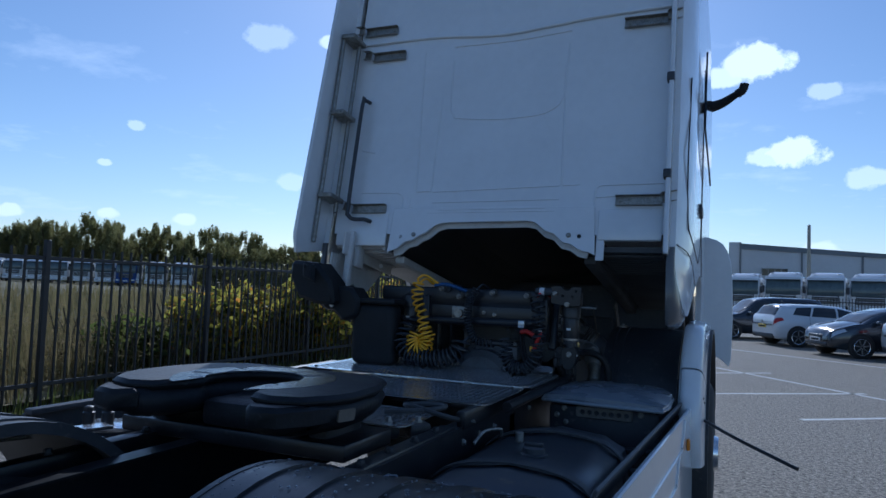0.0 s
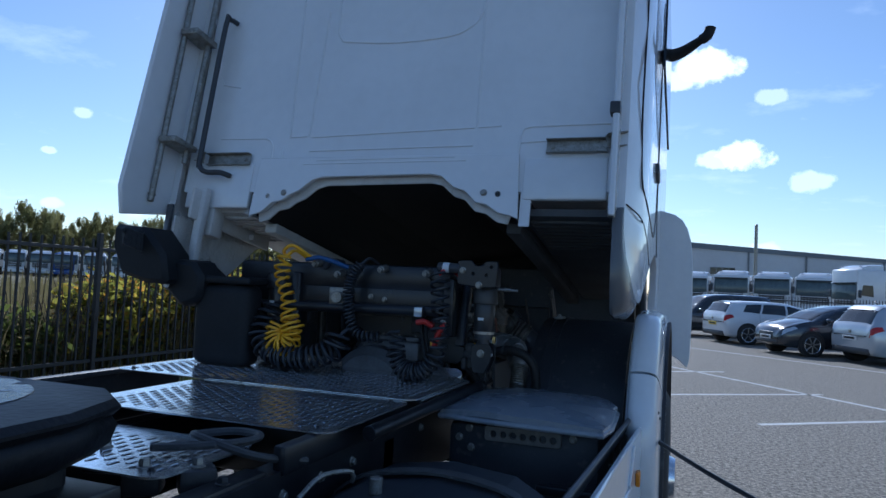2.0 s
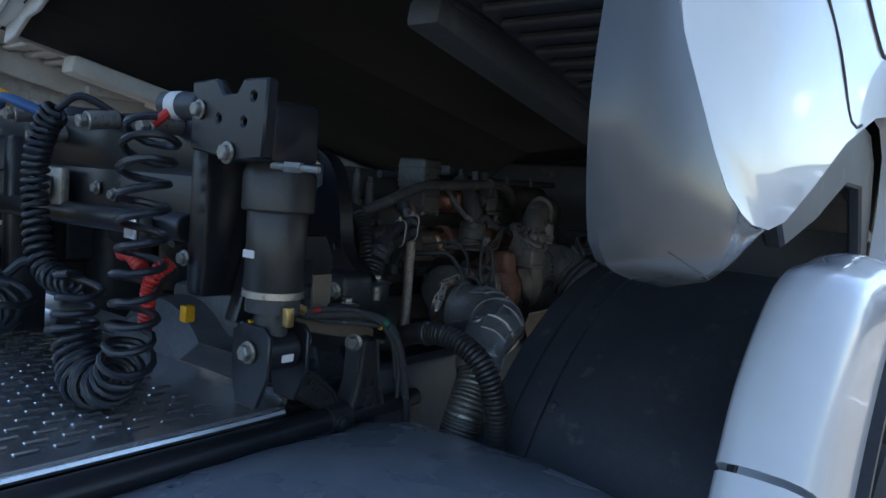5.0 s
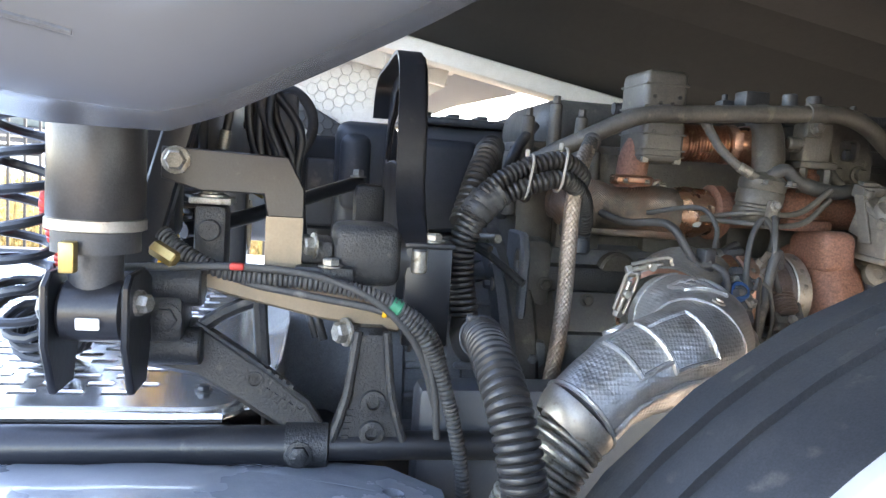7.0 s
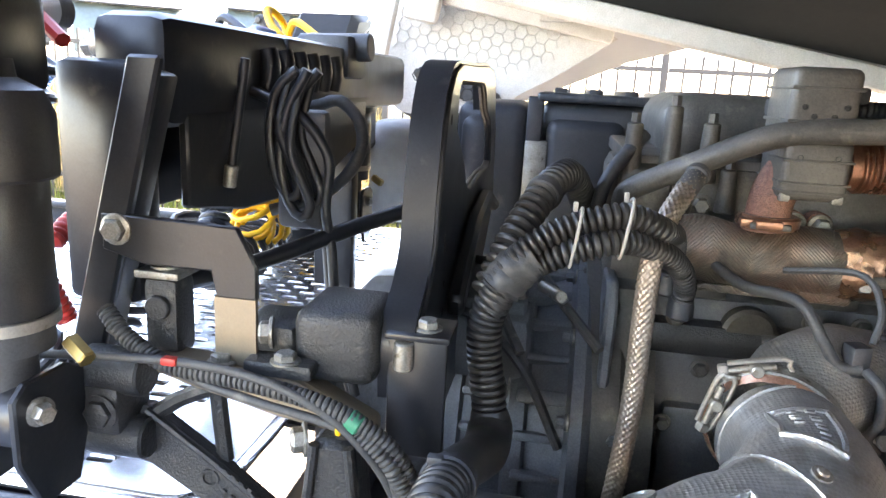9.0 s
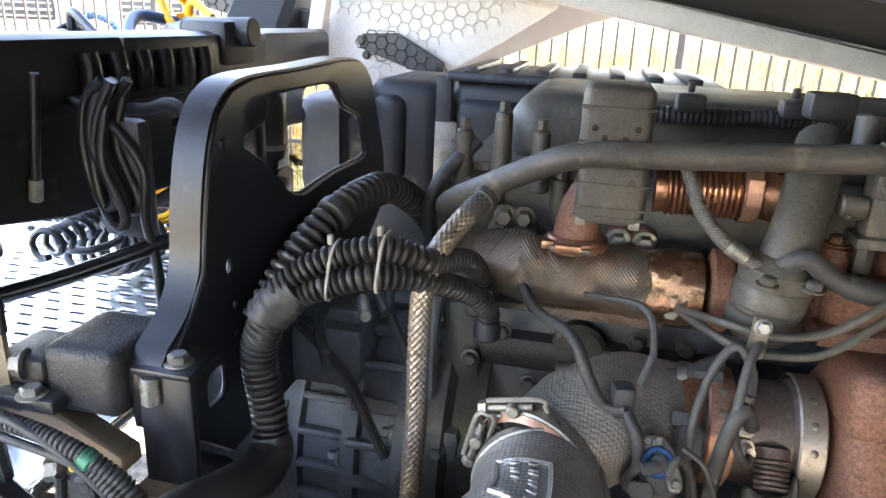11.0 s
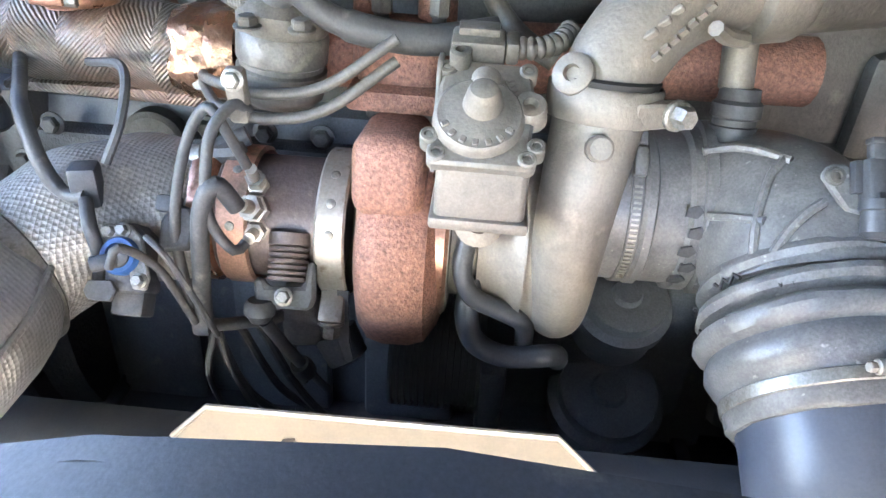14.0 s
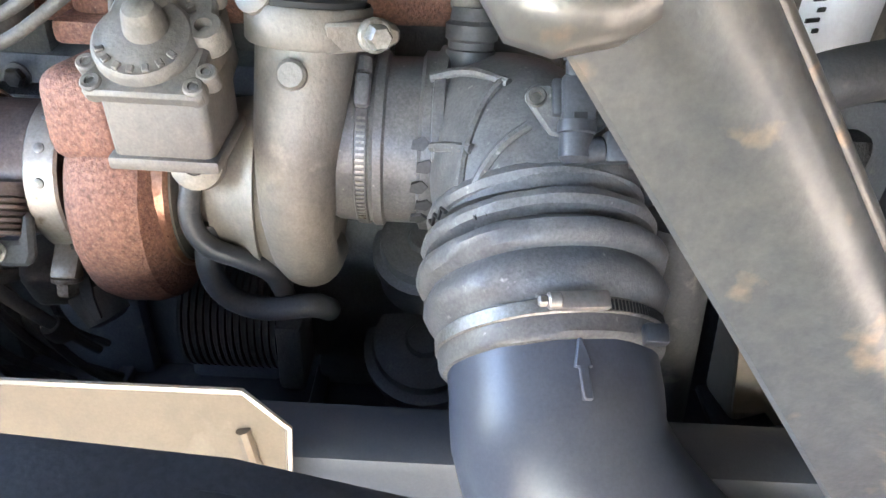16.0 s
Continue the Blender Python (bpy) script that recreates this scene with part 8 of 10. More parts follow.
for nm, mt, lab, pts, R0, r, pitch, wild in (
        ("yellow_air_hose", M_YELLOW, "bright yellow coiled air hose", [(-0.455, -0.07, 1.60), (-0.465, -0.08, 1.55), (-0.452, -0.09, 1.49), (-0.42, -0.10, 1.42), (-0.395, -0.11, 1.35), (-0.375, -0.12, 1.29), (-0.365, -0.12, 1.235), (-0.395, -0.12, 1.195), (-0.44, -0.12, 1.20), (-0.462, -0.11, 1.245), (-0.45, -0.10, 1.285)], 0.038, 0.0064, (0.040, 0.034, 0.040, 0.044, 0.030, 0.020, 0.018, 0.019, 0.026), 0.24),
        ("black_air_hose", M_WETPLASTIC, "black coiled air hose", [(0.315, -0.06, 1.545), (0.332, -0.08, 1.466), (0.338, -0.085, 1.346), (0.336, -0.09, 1.225), (0.315, -0.09, 1.165), (0.27, -0.09, 1.125), (0.22, -0.09, 1.115), (0.172, -0.09, 1.135), (0.142, -0.09, 1.19), (0.142, -0.08, 1.285)], 0.036, 0.0062, (0.030, 0.038, 0.044, 0.042, 0.032, 0.018, 0.017, 0.024, 0.040), 0.16),
        ("black_air_hose", M_WETPLASTIC, "black coiled electric cable", [(-0.075, -0.04, 1.575), (-0.10, -0.05, 1.54), (-0.122, -0.055, 1.476), (-0.123, -0.055, 1.394), (-0.098, -0.055, 1.297), (-0.056, -0.05, 1.255), (0.047, -0.045, 1.250)], 0.021, 0.0058, (0.014, 0.015, 0.017, 0.018, 0.022, 0.03), 0.06),
        ("black_air_hose", M_WETPLASTIC, "loose black coiled hose resting on the catwalk", [(-0.13, -0.10, 1.25), (-0.15, -0.12, 1.19), (-0.21, -0.13, 1.155), (-0.29, -0.14, 1.14), (-0.375, -0.14, 1.135), (-0.46, -0.13, 1.15), (-0.52, -0.12, 1.20), (-0.53, -0.09, 1.29), (-0.51, -0.06, 1.37)], 0.052, 0.0075, (0.045, 0.034, 0.026, 0.025, 0.027, 0.034, 0.04), 0.2)):
    h = thing(nm, lab, "air hose", (pts[0][0], pts[0][1], 1.08), "coiled hoses")
    part("coil", coil(pts, R0, r, pitch, wild=wild, swell=0.45 if mt is M_YELLOW else 0.0), mt, h)
    bm = B(); sweep(bm, [pts[0], Vector(pts[0]) + Vector((0.03, 0.03, 0.03)), Vector(pts[0]) + Vector((0.06, 0.09, 0.0))], r * 1.25, 8, 0.01); part("hose_tail", bm, M_RED if r == 0.0062 else mt, h)
bm = B(); sweep(bm, [(-0.455, -0.07, 1.60), (-0.462, -0.08, 1.625), (-0.43, -0.09, 1.648), (-0.395, -0.09, 1.648), (-0.35, -0.06, 1.615), (-0.32, -0.02, 1.585)], 0.0075, 10, rib=0.002, pitch=0.007); part("loop", bm, M_YELLOW, bpy.data.objects["yellow_air_hose"], "ribbed yellow end loop")
bm = B(); sweep(bm, [(-0.36, -0.04, 1.59), (-0.28, -0.06, 1.60), (-0.22, -0.04, 1.585), (-0.16, 0.0, 1.56)], 0.011, 10, 0.01); tagged(part("blue_hose_cover", bm, M_BLUE), "blue ribbed hose protector", "hose")
for pts in ([(0.30, -0.05, 1.22), (0.33, -0.06, 1.30), (0.35, -0.04, 1.33)], [(0.22, -0.05, 1.33), (0.26, -0.06, 1.335), (0.30, -0.06, 1.315)]):
    bm = B(); sweep(bm, pts, 0.012, 10, rib=0.003, pitch=0.008); tagged(part("red_hose_sleeve", bm, M_RED), "short red ribbed hose sleeve", "hose")

# ---------------------------------------------------------------- right rear engine bay: brackets and castings
rm = thing("cab_suspension_bracket", "black cast cab suspension arms and brackets", "bracket", (0.42, 0.25, 1.0))
bm = B(); slab(bm, [(-0.015, 0.0), (0.022, 0.0), (0.10, 0.30), (0.066, 0.30)], (0.405, 0.055, 1.235), (0, 1, 0), (0, 0, 1), 0.012, bevel=0.003); box(bm, (0.385, 0.10, 1.375), (0.04, 0.02, 0.30), (-15, 0, 0), bevel=0.004); part("leaning_strut", bm, M_BLACK, rm)
bm = B(); slab(bm, [(-0.015, -0.022), (0.03, -0.034), (0.10, -0.034), (0.105, -0.060), (0.148, -0.060), (0.148, -0.026), (0.128, 0.012), (-0.015, 0.016)], (0.408, 0.10, 1.367), (0, 1, 0), (0, 0, 1), 0.008, bevel=0.002); ab = part("arch_bracket", bm, M_BLACK, rm)
bolt(rm, (0.412, 0.102, 1.367), (1, 0, 0), 0.012, 0.010, M_ZINC)
bm = B(); slab(bm, [(0.104, -0.059), (0.147, -0.059), (0.147, -0.135), (0.104, -0.135)], (0.410, 0.10, 1.367), (0, 1, 0), (0, 0, 1), 0.006); box(bm, (0.40, 0.228, 1.235), (0.05, 0.075, 0.006), bevel=0.001); part("tan_leg", bm, M_TANSTEEL, rm, "bare tan steel leg")
bolt(rm, (0.413, 0.211, 1.240), (0, 0, 1), 0.011, 0.009, M_ZINC)
bm = B(); slab(bm, [(0.06, 0.0), (0.24, -0.01), (0.32, -0.05), (0.32, -0.07), (0.22, -0.055), (0.12, -0.032), (0.06, -0.015)], (0.40, 0.05, 1.243), (0, 1, 0), (0, 0, 1), 0.03, bevel=0.003); part("tan_tray", bm, M_TANSTEEL, rm, "tan sheet tray under the cables")
bm = B(); box(bm, (0.36, 0.325, 1.265), (0.10, 0.085, 0.075), bevel=0.014, seg=3); box(bm, (0.375, 0.255, 1.268), (0.07, 0.06, 0.030), bevel=0.008); box(bm, (0.39, 0.275, 1.245), (0.08, 0.07, 0.016), bevel=0.004); part("mount_casting", bm, M_CAST, rm)
bm = B(); cyl(bm, (0.405, 0.341, 1.268), (0.396, 0.341, 1.268), 0.017, seg=18); part("pivot_cap", bm, M_CAST, rm)
bolt(rm, (0.423, 0.282, 1.253), (0, 0, 1), 0.011, 0.009, M_ZINC); bolt(rm, (0.405, 0.262, 1.275), (0.3, -1, 0), 0.012, 0.012, M_ZINC)
# block with capped pin
bm = B(); box(bm, (0.385, 0.140, 1.275), (0.04, 0.038, 0.085), bevel=0.008); part("pin_block", bm, M_CAST, rm)
bm = B(); box(bm, (0.385, 0.140, 1.322), (0.05, 0.048, 0.008), bevel=0.002); part("pin_plate", bm, M_ZINC, rm)
bolt(rm, (0.385, 0.140, 1.326), (0, 0, 1), 0.013, 0.012, M_ZINC)
bm = B(); cyl(bm, (0.405, 0.140, 1.288), (0.412, 0.140, 1.288), 0.013, seg=16); part("pin", bm, M_CAST, rm)
# black rod reaching over the gearbox
bm = B(); sweep(bm, [(0.30, 0.09, 1.275), (0.22, 0.16, 1.29), (0.12, 0.26, 1.325), (0.06, 0.33, 1.348)], 0.011, 10, 0.02); part("support_rod", bm, M_BLACK, rm)
bolt(rm, (0.075, 0.325, 1.355), (0, 0, 1), 0.010, 0.012, M_ZINC)
bm = B(); box(bm, (0.07, 0.345, 1.30), (0.06, 0.05, 0.09), bevel=0.01); part("rod_block", bm, M_CAST, rm)
# cast arm
bm = B(); slab(bm, [(-0.045, 0.012), (0.03, 0.012), (0.10, -0.035), (0.165, -0.085), (0.185, -0.12), (0.14, -0.125), (0.08, -0.085), (0.03, -0.055), (-0.045, -0.04)], (0.408, 0.10, 1.170), (0, 1, 0), (0, 0, 1), 0.026, bevel=0.006); arm = part("cast_arm", bm, M_CAST, rm)
bm = B(); sweep(bm, [(0.412, 0.128, 1.168), (0.405, 0.160, 1.190), (0.40, 0.195, 1.205)], 0.009, 8, 0.02); sweep(bm, [(0.403, 0.200, 1.205), (0.402, 0.203, 1.165), (0.402, 0.207, 1.125)], 0.009, 8, 0.02); part("arm_rib", bm, M_CAST, arm)
for k, (y, z) in enumerate(((0.205, 1.128), (0.214, 1.122), (0.223, 1.116), (0.232, 1.110), (0.241, 1.104), (0.213, 1.098), (0.222, 1.092), (0.231, 1.086), (0.240, 1.080), (0.249, 1.074))):
    bm = B(); box(bm, (0.4225, y, z), (0.003, 0.005, 0.010), (-35, 0, 0)); part("raised_mark", bm, M_CAST, arm)
bm = B(); lathe(bm, (0.419, 0.199, 1.113), (1, 0, 0), [(0, 0.010), (0.004, 0.010), (0.004, 0.0075), (0.002, 0.007)], 18); part("cast_ring", bm, M_CAST, arm)
bm = B(); box(bm, (0.425, 0.100, 1.190), (0.06, 0.045, 0.055), bevel=0.010); cyl(bm, (0.43, 0.075, 1.226), (0.43, 0.14, 1.226), 0.024, seg=18); cyl(bm, (0.43, 0.075, 1.155), (0.43, 0.14, 1.155), 0.022, seg=18); part("arm_clamp", bm, M_CAST, rm)
bolt(rm, (0.456, 0.103, 1.191), (1, 0, 0), 0.014, 0.008, M_CAST)
bm = B(); sweep(bm, [(0.4215, 0.13, 1.180), (0.4215, 0.20, 1.133), (0.4215, 0.262, 1.086), (0.4215, 0.283, 1.052)], 0.0035, 6, 0.02, smooth=False); part("edge_bead", bm, M_CAST, arm)
# tower casting with two eyes
bm = B(); slab(bm, [(-0.025, 0.085), (0.018, 0.085), (0.028, 0.0), (0.045, -0.06), (-0.05, -0.06), (-0.03, 0.0)], (0.415, 0.338, 1.098), (0, 1, 0), (0, 0, 1), 0.05, bevel=0.008); tw = part("tower_casting", bm, M_CAST, rm)
for dz in (-0.002, -0.040):
    bm = B(); lathe(bm, (0.437, 0.340, 1.095 + dz), (1, 0, 0), [(0, 0.016), (0.008, 0.015), (0.009, 0.008), (0.002, 0.007)], 20); part("eye", bm, M_CAST, tw)
for line in ([(0.318, 1.18), (0.308, 1.10), (0.292, 1.045)], [(0.352, 1.18), (0.362, 1.10), (0.379, 1.045)]):
    bm = B(); sweep(bm, [(0.441, y, z) for y, z in line], 0.0055, 8, 0.02); part("web", bm, M_CAST, tw)
for k in range(5):
    bm = B(); box(bm, (0.4412, 0.308 + 0.0012 * k, 1.050 + 0.008 * k), (0.002, 0.008, 0.0045)); part("raised_mark", bm, M_CAST, tw)
bolt(rm, (0.425, 0.305, 1.175), (0.5, -1, 0), 0.013, 0.014, M_ZINC)
bm = B(); cyl(bm, (0.43, -0.95, 1.035), (0.43, 0.25, 1.035), 0.024, seg=20); cyl(bm, (0.43, 0.25, 1.035), (0.43, 0.50, 1.035), 0.018, seg=20); tube = part("torsion_tube", bm, M_BLACK, rm)
bm = B(); lathe(bm, (0.43, 0.238, 1.035), (0, 1, 0), [(0, 0.027), (0.05, 0.027), (0.052, 0.022)], 20); part("tube_clamp", bm, M_CAST, tube)
bolt(tube, (0.458, 0.255, 1.035), (1, 0, 0), 0.012, 0.008, M_CAST)
# big upright plate with a window
up_ = thing("upright_bracket", "tall black pressed bracket with a window", "bracket", (0.2, 0.41, 1.1))
outer = [(0.385, 0.010), (0.335, 0.045), (0.306, 0.085), (0.297, 0.140), (0.288, 0.180), (0.277, 0.215), (0.259, 0.247), (0.228, 0.268), (0.180, 0.277), (0.03, 0.279), (-0.10, 0.283), (-0.165, 0.280), (-0.212, 0.268), (-0.240, 0.247), (-0.262, 0.210), (-0.315, 0.110), (-0.335, 0.02), (-0.12, -0.10), (0.05, -0.16), (0.27, -0.16), (0.385, -0.06)]
win = [(0.185, 0.256), (0.203, 0.244), (0.208, 0.203), (0.165, 0.180), (0.122, 0.150), (0.100, 0.130), (0.078, 0.117), (0.045, 0.110), (-0.07, 0.117), (-0.195, 0.114), (-0.225, 0.122), (-0.205, 0.172), (-0.183, 0.193), (-0.118, 0.213), (-0.075, 0.249), (-0.05, 0.255)]
bm = B(); slab(bm, outer, (0, 0.402, 1.27), (1, 0, 0), (0, 0, 1), 0.008, [win[::-1], ring_pts(0.255, 0.075, 0.006, 8, 0.010), ring_pts(0.248, 0.025, 0.0035, 8), ring_pts(0.248, -0.01, 0.0035, 8), rounded(0.275, -0.075, 0.315, -0.035, 0.012), ring_pts(0.255, 0.215, 0.005, 8)], bevel=0.002); plt = part("plate", bm, M_BLACK, up_)
bm = B(); sweep(bm, [(u, 0.383, 1.27 + v) for u, v in ((0.382, -0.06),) + tuple(outer[:15])], 0.006, 6, 0.02, flat=(0.036, 0.006)); part("flange", bm, M_BLACK, up_)
bm = B(); sweep(bm, [(u, 0.397, 1.27 + v) for u, v in win + win[:1]], 0.0035, 6, 0.02, smooth=False); part("window_rim", bm, M_BLACK, up_)
bm = B(); slab(bm, [(0.22, 0.0), (0.06, 0.075), (-0.09, 0.09), (-0.24, 0.05), (-0.24, 0.03), (-0.09, 0.065), (0.06, 0.045), (0.21, -0.03)], (0, 0.416, 1.27), (1, 0, 0), (0, 0, 1), 0.022, bevel=0.006); part("pressed_rib", bm, M_BLACK, up_)
bm = B(); box(bm, (0.385, 0.405, 1.215), (0.010, 0.06, 0.13), bevel=0.003); box(bm, (0.365, 0.405, 1.280), (0.06, 0.065, 0.007), bevel=0.002); part("foot", bm, M_BLACK, up_)
bolt(up_, (0.372, 0.412, 1.283), (0, 0, 1), 0.011, 0.010, M_ZINC)
bm = B(); cyl(bm, (0.392, 0.392, 1.245), (0.392, 0.392, 1.275), 0.010, seg=14); part("spring_pin", bm, M_ZINC, up_)

fb = thing("far_side_box", "black plastic box on the far side of the frame", "box", (-0.70, 0.27, 1.2))
bm = B(); box(bm, (-0.70, 0.275, 1.325), (0.14, 0.17, 0.25), bevel=0.02, seg=3); bb = part("box_body", bm, M_SATIN, fb)
bm = B(); box(bm, (-0.628, 0.285, 1.30), (0.02, 0.13, 0.18), bevel=0.009, seg=3); part("raised_panel", bm, M_PLASTIC, bb)
bm = B(); box(bm, (-0.70, 0.275, 1.10), (0.10, 0.12, 0.22), bevel=0.01); part("bracket_leg", bm, M_BLACK, fb)
# cables along the bracket
for pts, r, mt in (([(0.42, 0.09, 1.285), (0.43, 0.12, 1.262), (0.44, 0.17, 1.243), (0.445, 0.25, 1.238), (0.448, 0.32, 1.228), (0.448, 0.37, 1.208), (0.445, 0.405, 1.175), (0.44, 0.425, 1.12)], 0.0085, "rib"),
                   ([(0.46, 0.02, 1.245), (0.455, 0.10, 1.250), (0.45, 0.20, 1.252), (0.452, 0.28, 1.242), (0.455, 0.345, 1.212), (0.45, 0.39, 1.16), (0.44, 0.415, 1.09)], 0.0045, ""),
                   ([(0.43, 0.10, 1.27), (0.44, 0.18, 1.236), (0.45, 0.26, 1.222), (0.452, 0.34, 1.208), (0.45, 0.385, 1.185), (0.45, 0.41, 1.12), (0.445, 0.42, 1.05)], 0.0045, ""),
                   ([(0.449, 0.365, 1.205), (0.452, 0.40, 1.17), (0.448, 0.43, 1.10), (0.445, 0.455, 1.00), (0.44, 0.46, 0.92)], 0.0085, "rib")):
    bm = B(); sweep(bm, pts, r, 10, 0.008, **({"rib": 0.0025, "pitch": 0.0055} if mt else {})); part("cable", bm, M_RUBBER, rm)
bm = B(); cyl(bm, (0.447, 0.353, 1.216), (0.449, 0.366, 1.208), 0.0105, seg=14); part("green_tape", bm, M_GREEN, rm, "green marking tape")
bm = B(); box(bm, (0.452, 0.178, 1.253), (0.010, 0.016, 0.008), bevel=0.002); part("orange_plug", bm, M_RED, rm, "small orange plug")
bm = B(); box(bm, (0.452, 0.346, 1.205), (0.010, 0.006, 0.010), bevel=0.002); part("yellow_tag", bm, M_YELLOW, rm)
bm = B(); box(bm, (0.462, 0.035, 1.246), (0.009, 0.012, 0.009), bevel=0.002); part("yellow_tag", bm, M_YELLOW, rm)
# loop of black cables in front of the beam
for dx, dy, dz in ((0, 0, 0), (0.012, 0.006, -0.012), (-0.012, 0.012, 0.004), (0.008, -0.010, 0.012)):
    bm = B(); sweep(bm, [(0.15 + dx, 0.20 + dy, 1.53), (0.15 + dx, 0.172 + dy, 1.49 + dz), (0.152 + dx, 0.163 + dy, 1.43 + dz), (0.155 + dx, 0.176 + dy, 1.373 + dz), (0.158 + dx, 0.196 + dy, 1.355 + dz), (0.160 + dx, 0.208 + dy, 1.37 + dz), (0.158 + dx, 0.195 + dy, 1.403 + dz), (0.155 + dx, 0.178 + dy, 1.45 + dz), (0.14 + dx, 0.19 + dy, 1.53)], 0.0065, 10, 0.01); part("cable_loop", bm, M_WETPLASTIC, beam)
for dx, dy in ((0, 0), (-0.016, -0.012)):
    bm = B(); sweep(bm, [(0.14 + dx, 0.12, 1.50), (0.145 + dx, 0.16 + dy, 1.487), (0.15 + dx, 0.19 + dy, 1.474), (0.15 + dx, 0.219 + dy, 1.442), (0.15 + dx, 0.232 + dy, 1.41), (0.15 + dx, 0.227 + dy, 1.352), (0.15 + dx, 0.236 + dy, 1.30), (0.16 + dx, 0.25 + dy, 1.20), (0.17 + dx, 0.28 + dy, 1.10)], 0.007, 10, 0.01); part("hanging_cable", bm, M_WETPLASTIC, beam)
bm = B(); sweep(bm, [(0.05, 0.115, 1.479), (0.05, 0.174, 1.481), (0.05, 0.211, 1.491), (0.05, 0.241, 1.464), (0.05, 0.245, 1.423), (0.05, 0.219, 1.379), (0.06, 0.18, 1.35), (0.08, 0.12, 1.33)], 0.009, 10, 0.01); part("cable_loop", bm, M_RUBBER, beam)
bm = B(); box(bm, (0.13, 0.19, 1.40), (0.03, 0.07, 0.16), bevel=0.01); part("cable_carrier", bm, M_PLASTIC, beam)
bm = B(); cyl(bm, (0.22, 0.150, 1.54), (0.22, 0.130, 1.41), 0.006, seg=10); part("release_rod", bm, M_BLACK, beam)
bm = B(); cyl(bm, (0.22, 0.130, 1.412), (0.22, 0.126, 1.384), 0.0085, seg=12); part("rod_ferrule", bm, M_ZINC, beam)
bm = B(); box(bm, (-0.30, 0.09, 1.56), (0.12, 0.09, 0.08), bevel=0.012); part("valve_block", bm, M_PLASTIC, beam)
bm = B(); cyl(bm, (-0.30, 0.02, 1.575), (-0.30, 0.16, 1.58), 0.026, seg=20); part("latch_cylinder", bm, M_PLASTIC, beam)
bm = B(); box(bm, (0.26, 0.05, 1.225), (0.02, 0.02, 0.03), bevel=0.003); part("yellow_clip", bm, M_YELLOW, beam)

# ---------------------------------------------------------------- hoses between frame and engine
def hose(name, pts, r, label, mt=None, rib=0.0, pitch=0.0, seg=16, cat="hose"):
    h = thing(name, label, cat, pts[-1])
    bm = B(); sweep(bm, pts, r, seg, 0.008, rib=rib, pitch=pitch)
    part("hose_body", bm, mt or M_RUBBER, h)
    return h


h = hose("coolant_hose", [(0.306, 0.478, 1.318), (0.303, 0.463, 1.275), (0.301, 0.464, 1.235), (0.302, 0.470, 1.200), (0.305, 0.474, 1.172), (0.308, 0.475, 1.158)], 0.0186, "thick corrugated black hose bending down past the wheel arch", mt=M_SLEEVE, rib=0.0042, pitch=0.0082)
bm = B(); sweep(bm, [(0.300, 0.510, 1.352), (0.303, 0.492, 1.336), (0.306, 0.476, 1.314)], lambda s: 0.0245 - 0.002 * math.sin(s * 240) ** 2, 18, 0.004); lump(bm, 0.004, 60); part("taped_joint", bm, M_RUBBER, h, "taped joint of the conduits")
bm = B(); sweep(bm, [(0.306, 0.474, 1.172), (0.312, 0.477, 1.154), (0.345, 0.476, 1.145), (0.400, 0.469, 1.162), (0.450, 0.461, 1.180), (0.505, 0.454, 1.191)], lambda s: 0.0200 + 0.0055 * min(1, s / 0.02) - 0.0035 * min(1, max(0, s - 0.06) / 0.08), 24, 0.004); part("rubber_elbow", bm, M_SLEEVE, h, "smooth rubber elbow")
bm = B(); sweep(bm, [(0.478, 0.457, 1.186), (0.505, 0.454, 1.191), (0.540, 0.451, 1.191), (0.588, 0.451, 1.178), (0.624, 0.456, 1.150), (0.645, 0.464, 1.108), (0.654, 0.473, 1.056), (0.652, 0.485, 0.99), (0.64, 0.497, 0.92), (0.63, 0.505, 0.86)], 0.0218, 28, rib=0.0044, pitch=0.0090); part("lower_hose", bm, M_SLEEVE, h)
bm = B(); lathe(bm, (0.480, 0.4567, 1.1868), (1, -0.12, 0.16), [(0, 0.0240), (0.002, 0.0258), (0.011, 0.0258), (0.013, 0.0240)], 26, cap=False); box(bm, (0.489, 0.444, 1.210), (0.010, 0.014, 0.008), bevel=0.002); part("hose_strap", bm, M_PLASTIC, h)
h2 = thing("cable_conduit", "twin corrugated conduits held by pale cable ties", "conduit", (0.3, 0.55, 1.35))
for dz, dx, end in ((0.013, -0.004, [(0.27, 0.64, 1.385), (0.20, 0.665, 1.365), (0.16, 0.675, 1.335), (0.15, 0.675, 1.30)]), (-0.013, 0.006, [(0.26, 0.645, 1.358), (0.21, 0.675, 1.33), (0.175, 0.69, 1.30), (0.165, 0.69, 1.275)])):
    bm = B(); sweep(bm, [(0.312, 0.468, 1.303 + dz), (0.309, 0.490, 1.335 + dz), (0.306, 0.513, 1.356 + dz), (0.302 + dx, 0.55, 1.375 + dz), (0.296 + dx, 0.60, 1.388 + dz)] + end, 0.012, 14, rib=0.0050, pitch=0.0078); part("conduit", bm, M_SLEEVE, h2)
    bm = B(); e = Vector(end[-1]); lathe(bm, e + Vector((0, 0, -0.02)), (0, 0, 1), [(0, 0.012), (0.004, 0.0165), (0.018, 0.0165), (0.03, 0.013)], 16); part("end_cuff", bm, M_PLASTIC, h2)
